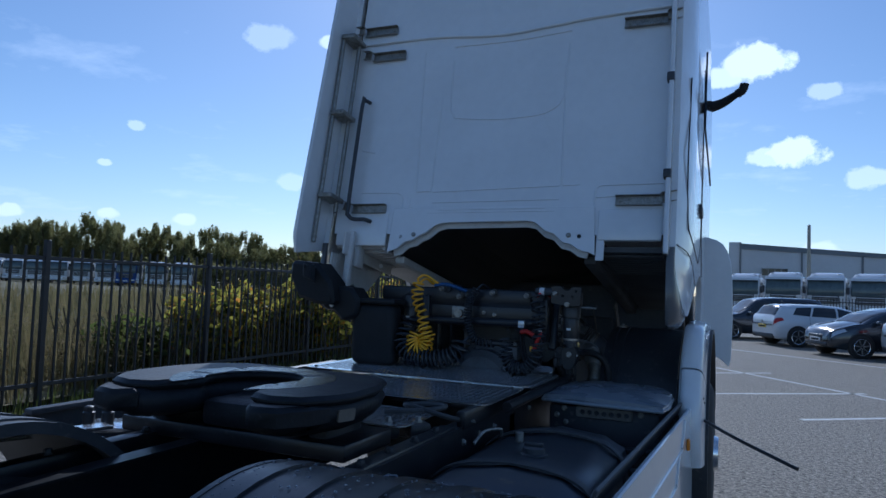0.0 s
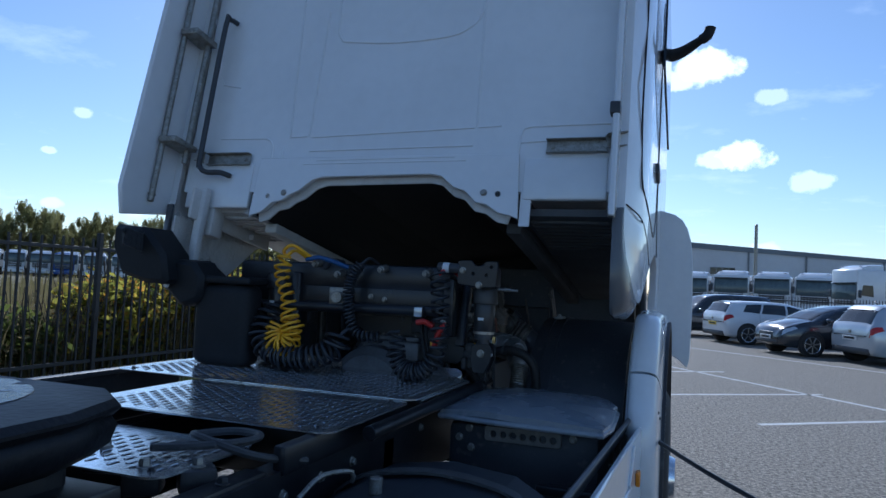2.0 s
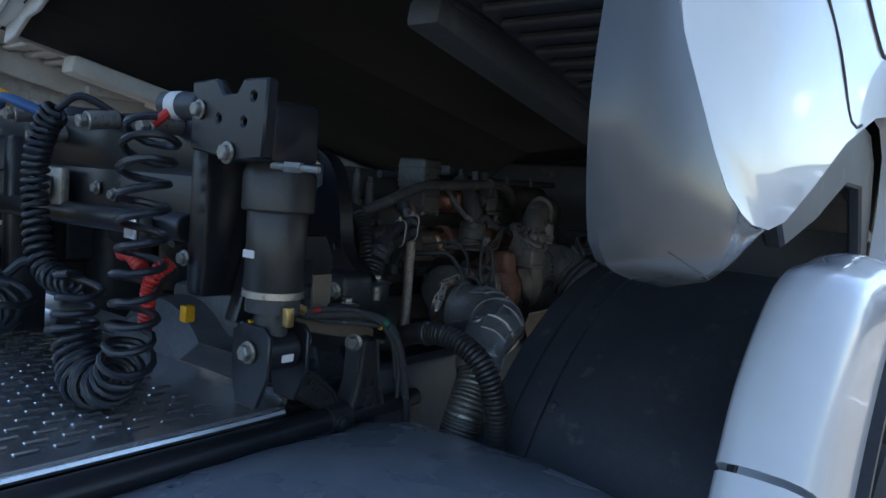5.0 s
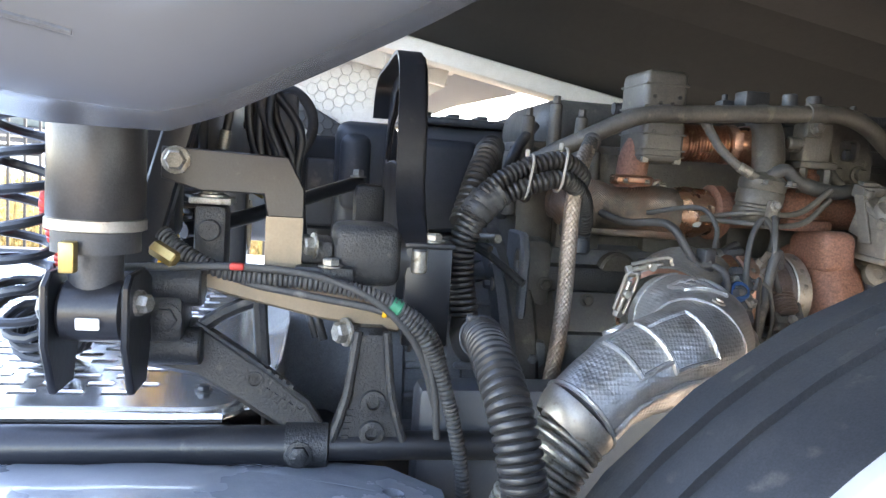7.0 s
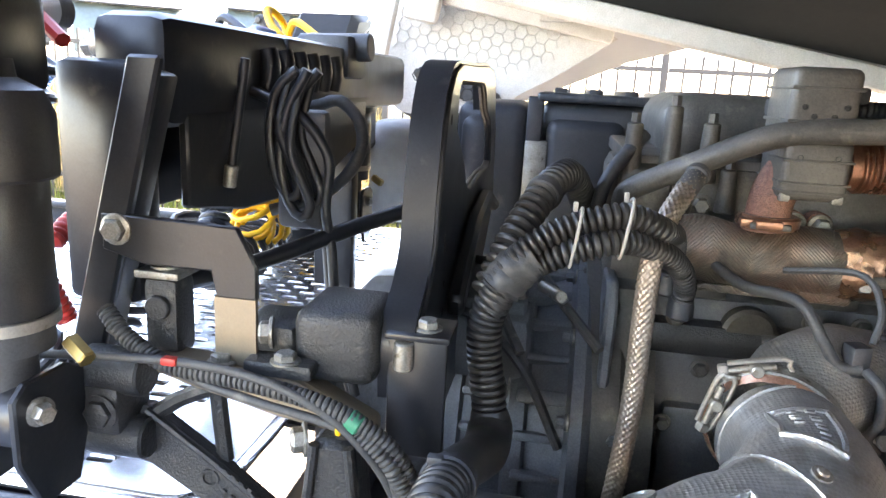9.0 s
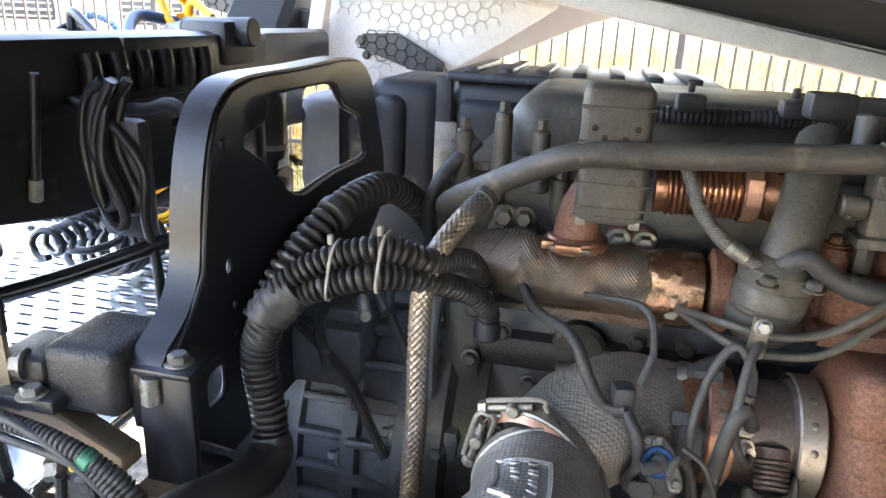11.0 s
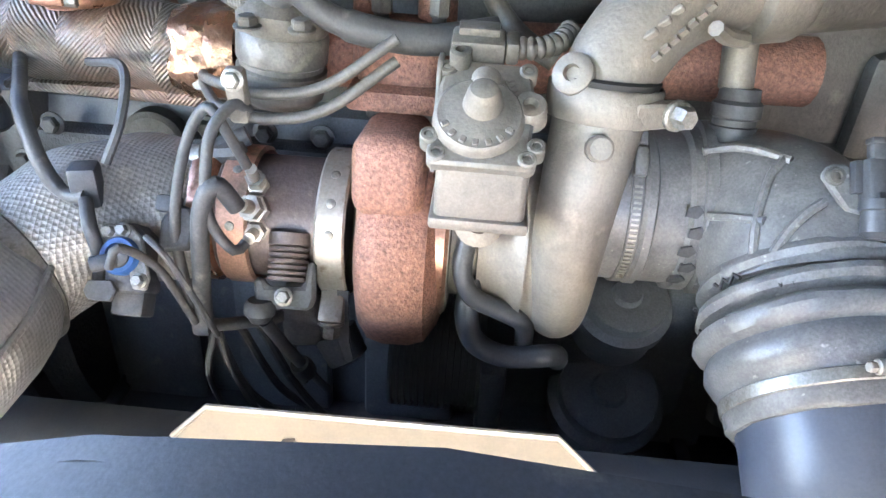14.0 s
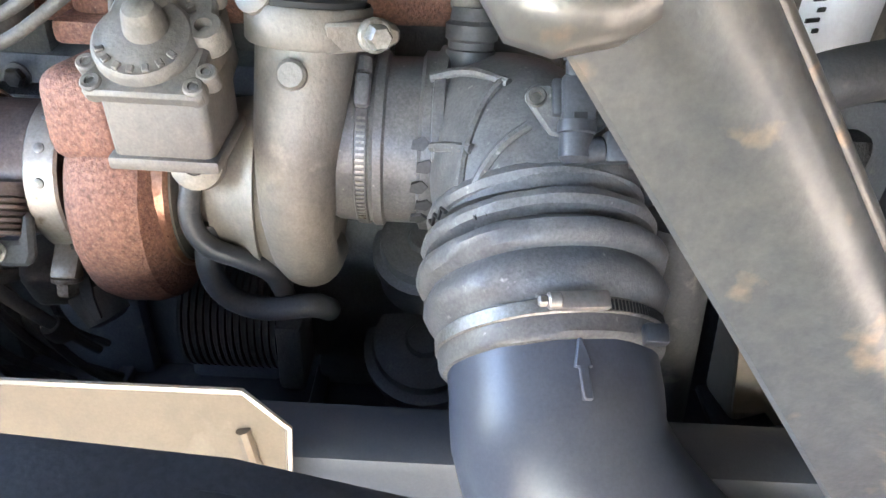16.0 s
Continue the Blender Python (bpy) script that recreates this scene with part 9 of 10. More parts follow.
for y, z, x in ((0.55, 1.375, 0.302), (0.60, 1.388, 0.297)):
    bm = B(); slabpts = rounded(-0.019, -0.031, 0.019, 0.031, 0.016, 5)
    pts = [(x + a, y + 0.004 * b / 0.03, z + b) for a, b in slabpts]
    sweep(bm, pts + pts[:1], 0.0019, 6, 1, smooth=False); box(bm, (x + 0.003, y - 0.003, z + 0.033), (0.006, 0.005, 0.010), (0, 0, 0), bevel=0.001); part("cable_tie", bm, M_TIE, h2)
mh = hose("main_harness", [(-0.02, 0.58, 1.33), (0.04, 0.56, 1.385), (0.12, 0.54, 1.418), (0.20, 0.515, 1.408), (0.26, 0.487, 1.365), (0.30, 0.462, 1.305)], 0.0165, "thick corrugated black wiring conduit", mt=M_SLEEVE, rib=0.0080, pitch=0.0115)
for at, d in (((0.20, 0.515, 1.408), (0.82, -0.33, -0.45)), ((0.12, 0.54, 1.418), (1, -0.3, 0.0))):
    bm = B(); lathe(bm, at, d, [(0, 0.0195), (0.002, 0.0215), (0.012, 0.0215), (0.014, 0.0195)], 20); part("hose_clip", bm, M_PLASTIC, mh)


def braided(name, pts, r, label, n=11):
    """A tube whose surface is woven from crossing strands, with a crimped ferrule at each end."""
    h = thing(name, label, "hose", pts[-1])
    path = spline(pts, 0.0010)
    bm = B(); seg = 5 * n
    nx = Vector((1, 0, 0)); rings = []; s = 0.0
    for i, p in enumerate(path):
        t = (path[min(i + 1, len(path) - 1)] - path[max(i - 1, 0)]).normalized()
        nx = (nx - t * nx.dot(t)).normalized(); ny = t.cross(nx)
        s += (p - path[max(i - 1, 0)]).length
        ring = []
        for k in range(seg):
            a = 2 * math.pi * k / seg
            w = math.sin(n * a) * math.sin(s * 760)
            ring.append(bm.verts.new(p + (nx * math.cos(a) + ny * math.sin(a)) * (r + 0.0011 * w)))
        rings.append(ring)
    for a, b in zip(rings, rings[1:]):
        for k in range(seg):
            bm.faces.new((a[k], a[(k + 1) % seg], b[(k + 1) % seg], b[k]))
    part("braid", bm, M_BRAID, h, "woven steel braid", sharp=80)
    for p, q in ((pts[0], pts[1]), (pts[-1], pts[-2])):
        d = (Vector(q) - Vector(p)).normalized()
        bm = B(); lathe(bm, Vector(p) - d * 0.012, d, [(0, r * 0.8), (0.002, r * 1.2), (0.010, r * 1.2), (0.012, r * 1.05), (0.024, r * 1.1), (0.038, r * 1.1), (0.040, r)], 20); part("ferrule", bm, M_RUBBER, h)
    return h


braided("braided_hose", [(0.20, 0.68, 1.435), (0.225, 0.664, 1.418), (0.255, 0.645, 1.39), (0.268, 0.634, 1.35), (0.270, 0.632, 1.28), (0.270, 0.632, 1.20), (0.268, 0.628, 1.12), (0.25, 0.62, 1.0)], 0.0115, "braided stainless steel hose")

# ---------------------------------------------------------------- gearbox
gb = thing("gearbox", "grey cast gearbox bolted to the engine", "gearbox", (-0.05, 0.4, 0.7))
bm = B(); lathe(bm, (-0.12, 0.60, 0.97), (0, -1, 0), [(0, 0.29), (0.012, 0.30), (0.028, 0.30), (0.034, 0.272), (0.085, 0.252), (0.090, 0.262), (0.112, 0.262), (0.118, 0.236), (0.18, 0.228), (0.185, 0.238), (0.205, 0.238), (0.21, 0.222), (0.38, 0.21), (0.42, 0.17)], 56); case = part("case", bm, M_GEAR, gb)
def turned(a, rad, y):
    return (-0.12 + rad * math.cos(a), y, 0.97 + rad * math.sin(a))


for k in range(15):
    a = radians(-42 + k * 12)
    bm = B()
    for q, (y, rad, w, hgt) in enumerate(((0.545, 0.263, 0.013 + 0.008 * (k % 3 == 0), 0.022), (0.465, 0.240, 0.012, 0.018 + 0.008 * (k % 4 == 1)))):
        tmp = B(); box(tmp, (0, 0, 0), (hgt, 0.095, w), bevel=0.005, seg=2)
        bmesh.ops.transform(tmp, matrix=Matrix.Translation(turned(a, rad, y)) @ Matrix.Rotation(-a, 4, "Y"), verts=tmp.verts); fuse(bm, tmp)
    part("case_rib", bm, M_GEAR, case)
    for y, rad in ((0.571, 0.288), (0.487, 0.252), (0.394, 0.231)):
        if (k + int(y * 100)) % 2 == 0:
            q = turned(a + 0.10, rad, y)
            bm = B(); lathe(bm, q, (0, -1, 0), [(0, 0.0125), (0.003, 0.0125), (0.003, 0.006)], 14); part("washer", bm, M_ZINC, case)
            bolt(case, (q[0], q[1] - 0.003, q[2]), (0, -1, 0), 0.0085, 0.012, M_GEAR)
# housing plate with two oval openings
bm = B(); slab(bm, [(-0.06, -0.16), (0.03, -0.16), (0.045, 0.06), (0.02, 0.10), (-0.06, 0.10)], (0.085, 0.612, 1.18), (1, 0, 0), (0, 0, 1), 0.016, [ring_pts(0.012, 0.045, 0.014, 14, 0.024), ring_pts(0.010, -0.015, 0.014, 14, 0.024)], bevel=0.004); part("flange_plate", bm, M_GEAR, gb)
bm = B(); box(bm, (-0.05, 0.40, 1.16), (0.30, 0.22, 0.10), bevel=0.02); box(bm, (-0.03, 0.42, 1.215), (0.22, 0.16, 0.03), bevel=0.01); vb2 = part("control_unit", bm, M_GEAR, gb)
for x, y in ((-0.12, 0.35), (0.06, 0.35), (0.06, 0.49), (-0.12, 0.49), (-0.03, 0.35)):
    bolt(vb2, (x, y, 1.23), (0, 0, 1), 0.008, 0.008, M_ZINC)
bm = B(); box(bm, (0.115, 0.63, 1.00), (0.05, 0.06, 0.2), bevel=0.015); part("side_housing", bm, M_GEAR, gb)
for z in (0.93, 1.0, 1.07):
    bolt(gb, (0.142, 0.63, z), (1, 0, 0), 0.009, 0.010, M_GEAR)
for pts in ([(0.06, 0.34, 1.2), (0.12, 0.42, 1.22), (0.14, 0.5, 1.16), (0.15, 0.56, 1.05)], [(0.0, 0.52, 1.25), (0.1, 0.55, 1.24), (0.16, 0.60, 1.20)], [(-0.1, 0.4, 1.24), (0.05, 0.5, 1.27), (0.12, 0.55, 1.25)], [(0.02, 0.45, 1.26), (0.15, 0.47, 1.24), (0.2, 0.5, 1.2)]):
    bm = B(); sweep(bm, pts, 0.007, 8, 0.01); part("gearbox_cable", bm, M_RUBBER, gb)
bm = B(); cyl(bm, (0.13, 0.52, 1.27), (0.19, 0.545, 1.275), 0.008, seg=10); part("quick_coupling", bm, M_ZINC, gb)

# black tanks and ducts on the far side of the bay
for nm, lab, boxes in (("expansion_tank", "black moulded tank on the far side of the engine", [((-0.70, 0.375, 1.26), (0.30, 0.165, 0.46), 0.035), ((-0.58, 0.345, 1.36), (0.10, 0.08, 0.20), 0.03)]),
                       ("air_duct", "black ribbed air duct beside the engine", [((-0.72, 0.75, 1.25), (0.34, 0.54, 0.50), 0.03), ((-0.56, 0.58, 1.28), (0.06, 0.17, 0.36), 0.025), ((-0.56, 0.80, 1.28), (0.06, 0.20, 0.36), 0.025), ((-0.72, 0.75, 1.505), (0.38, 0.56, 0.02), 0.008), ((-0.545, 0.468, 1.43), (0.02, 0.035, 0.15), 0.004)]),
                       ("steering_reservoir", "pale grey reservoir behind the bracket", [((-0.86, 0.10, 1.28), (0.16, 0.16, 0.28), 0.04)])):
    f = thing(nm, lab, nm.split("_")[-1], (boxes[0][0][0], boxes[0][0][1], 0.95))
    for k, (c, sz, bv) in enumerate(boxes):
        bm = B(); box(bm, c, sz, bevel=bv, seg=3); part("body" if k == 0 else "upper_body", bm, M_LABEL if "pale" in lab and k == 0 else M_PLASTIC, f)
    if nm == "air_duct":
        for k in range(7):
            bm = B(); box(bm, (-0.72, 0.52 + k * 0.075, 1.518), (0.34, 0.03, 0.016), bevel=0.004); part("rib", bm, M_PLASTIC, f)
    else:
        bm = B(); box(bm, (boxes[0][0][0] + 0.16, boxes[0][0][1] + 0.1, boxes[0][0][2]), (0.012, 0.05, 0.30), bevel=0.004); part("strap", bm, M_ZINC if "pale" not in lab else M_PLASTIC, f)


# ---------------------------------------------------------------- front wheel arch, mudguard and side skirt
mg = thing("mudguard_cover", "scuffed blue-black plastic cover ahead of the fuel tank", "cover", (0.75, 0.05, 0.6))
bm = B()
dome = [(0.43, -0.29), (0.42, 0.0), (0.41, 0.24), (0.44, 0.36), (0.50, 0.42), (0.75, 0.42), (0.97, 0.37), (1.075, 0.16), (1.085, -0.2), (1.07, -0.34), (0.75, -0.33)]
slab(bm, dome, (0, 0, 0.992), (1, 0, 0), (0, 1, 0), 0.022, [ring_pts(0.49, -0.10, 0.012), ring_pts(0.53, 0.36, 0.012)])
bmesh.ops.triangulate(bm, faces=bm.faces)
for _ in range(3):
    bmesh.ops.subdivide_edges(bm, edges=[e for e in bm.edges if e.calc_length() > 0.09], cuts=1)
    bmesh.ops.triangulate(bm, faces=bm.faces)
for v in bm.verts:
    fx, fy = (v.co.x - 0.75) / 0.34, (v.co.y - 0.04) / 0.40
    v.co.z += 0.050 * (max(0.0, 1 - fx * fx) * max(0.0, 1 - fy * fy)) ** 0.6
part("domed_lid", bm, M_LIDPLASTIC, mg)
bm = B(); sweep(bm, [(*p, 0.985) for p in dome] + [(*dome[0], 0.985)], 0.011, 8, 1, smooth=False); part("rolled_edge", bm, M_LIDPLASTIC, mg)
bm = B(); box(bm, (0.75, 0.06, 0.77), (0.60, 0.60, 0.38), bevel=0.03); part("lower_box", bm, M_PLASTIC, mg)
bm = B(); slab(bm, rounded(0.61, 0.905, 0.91, 0.962, 0.012), (0, -0.262, 0), (1, 0, 0), (0, 0, 1), 0.02, [ring_pts(0.645 + k * 0.039, 0.933, 0.013, 12) for k in range(7)], bevel=0.002); part("vent_bar", bm, M_DUSTALU, mg, "grey bar with a row of round holes")
for x, z in ((0.50, 0.90), (0.54, 0.94), (0.95, 0.94), (0.55, 0.865)):
    bolt(mg, (x, -0.245, z), (0, -1, 0), 0.012, 0.012, M_ZINC)

arch = thing("wheel_arch", "black plastic front wheel arch liner over the tyre", "wheel arch", (0.85, 1.15, 0.6))


def arc_band(x0, x1, r0, r1, a0, a1, cy=1.15, cz=0.589, n=28):
    """A curved band round a wheel: from radius r0 to r1, angles from the rear horizontal upwards."""
    t = B()
    rings = []
    for k in range(n + 1):
        a = radians(a0 + (a1 - a0) * k / n)
        rings.append([t.verts.new((x, cy - r * math.cos(a), cz + r * math.sin(a))) for x, r in ((x0, r0), (x1, r0), (x1, r1), (x0, r1))])
    for a, b in zip(rings, rings[1:]):
        for k in range(4):
            t.faces.new((a[k], a[(k + 1) % 4], b[(k + 1) % 4], b[k]))
    t.faces.new(rings[0]); t.faces.new(rings[-1][::-1])
    return t


part("liner", arc_band(0.592, 1.07, 0.736, 0.748, 8, 172), M_PLASTIC, arch)
for r, x in ((0.752, 0.64), (0.751, 0.70)):
    part("liner_bead", arc_band(x - 0.006, x + 0.006, r - 0.006, r + 0.006, 10, 170), M_PLASTIC, arch)
bm = B(); slab(bm, [(0.42, 0.62)] + [(1.15 - 0.748 * math.cos(radians(a)), 0.589 + 0.748 * math.sin(radians(a))) for a in range(10, 171, 10)] + [(1.88, 0.62)] + [(1.15 - 0.70 * math.cos(radians(a)), 0.589 + 0.70 * math.sin(radians(a))) for a in range(170, 9, -10)], (0.592, 0, 0), (0, 1, 0), (0, 0, 1), 0.012); part("inner_flange", bm, M_PLASTIC, arch)
for x, a in ((0.69, 62), (0.66, 85), (0.72, 40)):
    bolt(arch, (x, 1.15 - 0.748 * math.cos(radians(a)), 0.589 + 0.748 * math.sin(radians(a))), (0, -math.cos(radians(a)), math.sin(radians(a))), 0.010, 0.006, M_PLASTIC)
bm = B(); box(bm, (0.66, 1.06, 1.343), (0.05, 0.12, 0.012), bevel=0.004); cl = part("latch_plate", bm, M_ZINC, arch)
bolt(cl, (0.66, 1.04, 1.35), (0, 0, 1), 0.010, 0.012, M_ZINC)

fen = thing("front_fender", "white painted front fender with a seam", "fender", (1.15, 0.45, 0.5))


def fender_skin(stations):
    """Mudguard shell round the wheel: stations of (angle from the rear horizontal, radius), rolled over to the arch lip."""
    t = B()
    rows = []
    for ang, R in stations:
        a = radians(ang)
        ring = []
        for x, f, up in ((1.110, 0, -0.05), (1.111, 0, -0.008), (1.119, 0, 0.004), (1.142, 0, 0.011), (1.170, 0, 0.012), (1.198, 0, 0.007), (1.214, 0.02, 0.0), (1.225, 0.08, 0.0), (1.234, 0.25, 0.0), (1.242, 0.6, 0.0), (1.247, 1.0, 0.0)):
            r = R + (0.788 - R) * f + up
            ring.append(Vector((x, 1.15 - r * math.cos(a), 0.589 + r * math.sin(a))))
        rows.append(ring)
    cols = [spline([r[k] for r in rows], 0.02) for k in range(len(rows[0]))]
    n = min(len(c) for c in cols)
    cols = [[c[round(i * (len(c) - 1) / (n - 1))] for i in range(n)] for c in cols]
    vs = [[t.verts.new(p) for p in c] for c in cols]
    for a, b in zip(vs, vs[1:]):
        for i in range(n - 1):
            t.faces.new((a[i], a[i + 1], b[i + 1], b[i]))
    bmesh.ops.recalc_face_normals(t, faces=t.faces)
    bmesh.ops.solidify(t, geom=t.faces[:], thickness=0.006)
    return t


part("upper_panel", fender_skin([(33.2, 1.036), (38.9, 1.050), (44.8, 1.044), (51.7, 1.018), (61, 0.930), (70, 0.874), (80, 0.826), (88, 0.795)]), M_WHITE, fen, sharp=60)
part("lower_panel", fender_skin([(0, 0.90), (10, 0.985), (20.7, 1.022), (26.6, 1.018), (32.7, 1.030)]), M_WHITE, fen, sharp=60)
for p in ((1.236, 0.30, 0.985), (1.241, 0.34, 0.955)):
    bm = B(); lathe(bm, p, (0.9, -0.4, 0), [(-0.002, 0.007), (0.003, 0.007), (0.004, 0.004)], 10); part("screw", bm, M_INK, fen)
part("arch_lip", arc_band(1.085, 1.240, 0.765, 0.79, 20, 170), M_WHITE, fen)
part("black_lip", arc_band(1.10, 1.262, 0.735, 0.763, -18, 172), M_PLASTIC, fen)
bm = B(); sweep(bm, [(1.19, 0.40, 0.866), (1.42, 0.05, 0.82), (1.69, -0.28, 0.77)], 0.0095, 10, 0.1); tagged(part("lever_rod", bm, M_BLACK), "black steel pump lever sticking out beside the fender", "lever")

sk = thing("side_skirt", "white side skirt panel with a dark grey top strip", "side skirt", (1.1, -0.9, 0.3))
SA, SB = Vector((1.115, 0.30, 0.965)), Vector((1.015, -1.95, 0.985))
sdir = (SB - SA).normalized()
bm = B(); slab(bm, [(0, 0.0), (0, -0.62), (2.25, -0.60), (2.25, 0.0)], SA + Vector((0.055, 0, -0.03)), sdir, (0, 0, 1), 0.022, bevel=0.006); skp = part("panel", bm, M_WHITE, sk)
bm = B(); slab(bm, [(0, -0.10), (0, 0.0), (2.22, 0.0), (2.22, -0.10)], SA + Vector((0.012, 0, 0.0)), sdir, (0.45, 0, 1), 0.018, bevel=0.004); part("top_strip", bm, M_STRIP, sk, "dark grey plastic top strip")
for dz, u0, u1 in ((-0.16, 0.55, 2.2), (-0.30, 0.75, 2.2)):
    bm = B(); p = SA + Vector((0.069, 0, -0.03)); sweep(bm, [p + sdir * (u0 - 0.12) + Vector((0, 0, dz + 0.14)), p + sdir * u0 + Vector((0, 0, dz + 0.02)), p + sdir * (u0 + 0.1) + Vector((0, 0, dz)), p + sdir * u1 + Vector((0, 0, dz))], 0.006, 8, 0.03); part("pressed_line", bm, M_WHITE, skp)
bm = B(); box(bm, SA + Vector((0.075, 0, -0.2)) + sdir * 0.30, (0.018, 0.045, 0.06), bevel=0.006); part("side_marker", bm, M_AMBER, sk, "small orange side marker lamp")
for k in range(5):
    bm = B(); box(bm, SA + sdir * (0.2 + k * 0.45) + Vector((-0.10, 0, -0.20)), (0.30, 0.04, 0.035), bevel=0.008); part("skirt_bracket", bm, M_BLACK, sk)
ls = thing("side_skirt", "black inner side of the far side skirt", "side skirt", (-1.2, -0.9, 0.3))
bm = B(); box(bm, (-1.215, -1.0, 0.70), (0.025, 2.3, 0.64), bevel=0.01); part("panel", bm, M_PLASTIC, ls)
bm = B(); box(bm, (-1.19, -1.0, 1.025), (0.05, 2.3, 0.025), bevel=0.008); part("top_strip", bm, M_STRIP, ls)

# ---------------------------------------------------------------- fuel tank
ft = thing("fuel_tank", "dark domed fuel tank with black straps and filler cap", "fuel tank", (0.66, -1.4, 0.4))
sec = [(0.36, 0.45), (0.345, 0.80), (0.37, 0.865), (0.46, 0.915), (0.66, 0.945), (0.86, 0.925), (0.95, 0.875), (0.975, 0.80), (0.96, 0.45)]
bm = B(); slab(bm, sec, (0, -1.38, 0), (1, 0, 0), (0, 0, 1), 1.22, bevel=0.02); part("tank_body", bm, M_TANK, ft, sharp=60)
for y in (-0.98, -1.62):
    bm = B(); sweep(bm, [(x, y, z + 0.012) for x, z in sec], 0.01, 6, 0.03, flat=(0.05, 0.008)); part("strap", bm, M_RUBBER, ft)
bm = B(); lathe(bm, (0.687, -1.40, 0.935), (0, 0, 1), [(0, 0.055), (0.012, 0.055), (0.016, 0.045), (0.035, 0.043), (0.04, 0.036)], 28); cap = part("filler_cap", bm, M_PLASTIC, ft)
bm = B(); box(bm, (0.687, -1.40, 0.982), (0.075, 0.016, 0.016), bevel=0.005); part("cap_grip", bm, M_PLASTIC, cap)
bm = B(); cyl(bm, (0.56, -1.17, 0.93), (0.56, -1.17, 0.975), 0.018, seg=14); part("breather", bm, M_ZINC, ft)
bm = B(); sweep(bm, [(0.40, -1.30, 0.93), (0.42, -1.22, 0.97), (0.46, -1.12, 0.965), (0.455, -1.10, 0.93)], 0.007, 8, 0.02); part("wire_handle", bm, M_ZINC, ft)

# ---------------------------------------------------------------- rear mudguards, wheels and frame details
for s in (1, -1):
    m = thing("rear_mudguard", "black ribbed rear mudguard wet with droplets" if s > 0 else "black rear mudguard, lighter grey standing in for sun on it", "mudguard", (CX + s * 0.75, -2.75, 0.5), "rear mudguards")
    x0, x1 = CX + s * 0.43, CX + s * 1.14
    # left guard and ribs in lighter grey: sun on the crest put into colour
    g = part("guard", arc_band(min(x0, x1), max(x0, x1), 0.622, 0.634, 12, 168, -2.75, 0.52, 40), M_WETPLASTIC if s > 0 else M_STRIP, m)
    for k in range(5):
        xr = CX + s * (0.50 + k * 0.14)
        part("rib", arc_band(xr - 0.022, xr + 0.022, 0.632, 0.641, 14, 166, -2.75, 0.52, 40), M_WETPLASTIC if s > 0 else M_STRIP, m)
    part("rolled_edge", arc_band(x0 - 0.008, x0 + 0.008, 0.60, 0.636, 12, 168, -2.75, 0.52, 40), M_PLASTIC, m)
    if s > 0:
        rnd = random.Random(11)
        bm = B()
        for _ in range(420):
            a, r, x = radians(rnd.uniform(60, 120)), rnd.uniform(0.0022, 0.006), rnd.uniform(min(x0, x1), max(x0, x1))
            p = Vector((x, -2.75 - 0.641 * math.cos(a), 0.52 + 0.638 * math.sin(a)))
            lathe(bm, p, (0, -math.cos(a), math.sin(a)), [(0, r), (r * 0.35, r * 0.75), (r * 0.5, r * 0.3)], 6)
        tagged(part("droplet", bm, M_WATER, m, "water droplets"), kind="stuff")


def wheel(parent, x, y, z, r, w, s, hub=M_ALU):
    bm = B()
    lathe(bm, (x - w / 2, y, z), (1, 0, 0), [(0, r * 0.58), (w * 0.02, r * 0.86), (w * 0.12, r * 0.97), (w * 0.5, r), (w * 0.88, r * 0.97), (w * 0.98, r * 0.86), (w, r * 0.58)], 40)
    ty = part("tyre", bm, M_TYRE, parent)
    bm = B()
    o = x + s * w / 2
    lathe(bm, (o - s * w * 0.5, y, z), (s, 0, 0), [(0, r * 0.585), (w * 0.5, r * 0.585), (w * 0.49, r * 0.53), (w * 0.36, r * 0.50), (w * 0.40, r * 0.26), (w * 0.60, r * 0.22), (w * 0.62, r * 0.12)], 36)
    rim = part("rim", bm, hub, parent)
    for k in range(10):
        a = 2 * math.pi * k / 10
        bolt(rim, (o - s * w * 0.12, y + r * 0.36 * math.cos(a), z + r * 0.36 * math.sin(a)), (s, 0, 0), r * 0.028, r * 0.06, M_ZINC)
    return ty


for s in (1, -1):
    wheel(chassis, 1.125 if s > 0 else CX - 1.06, 1.15, 0.50, 0.50, 0.30, s)
    wheel(chassis, CX + s * 0.96, -2.75, 0.50, 0.50, 0.28, s); wheel(chassis, CX + s * 0.64, -2.75, 0.50, 0.50, 0.28, s)
for y in (1.15, -2.75):
    bm = B(); cyl(bm, (CX - 1.0, y, 0.5), (CX + 1.0, y, 0.5), 0.07); part("axle", bm, M_BLACK, chassis)
# brackets, bolts and plates left of the fifth wheel
bm = B(); slab(bm, [(-0.30, -0.04), (0.30, -0.04), (0.30, 0.04), (-0.30, 0.04)], (-0.93, -2.36, 1.0), (0.35, 0.94, 0), (1, -0.3, 0), 0.012, [ring_pts(-0.22 + k * 0.11, 0.0, 0.010, 10) for k in range(4)]); part("drilled_plate", bm, M_ALU, chassis, "drilled bright plate")
for x, y in ((-0.98, -2.04), (-0.92, -2.00), (-0.82, -1.92), (-0.75, -1.86)):
    bm = B(); lathe(bm, (x, y, 0.985), (0, 0, 1), [(0, 0.024), (0.045, 0.024), (0.05, 0.018)], 12); lathe(bm, (x, y, 1.03), (0, 0, 1), [(0, 0.019), (0.022, 0.019), (0.026, 0.013)], 6); part("stud", bm, M_CAST, chassis)
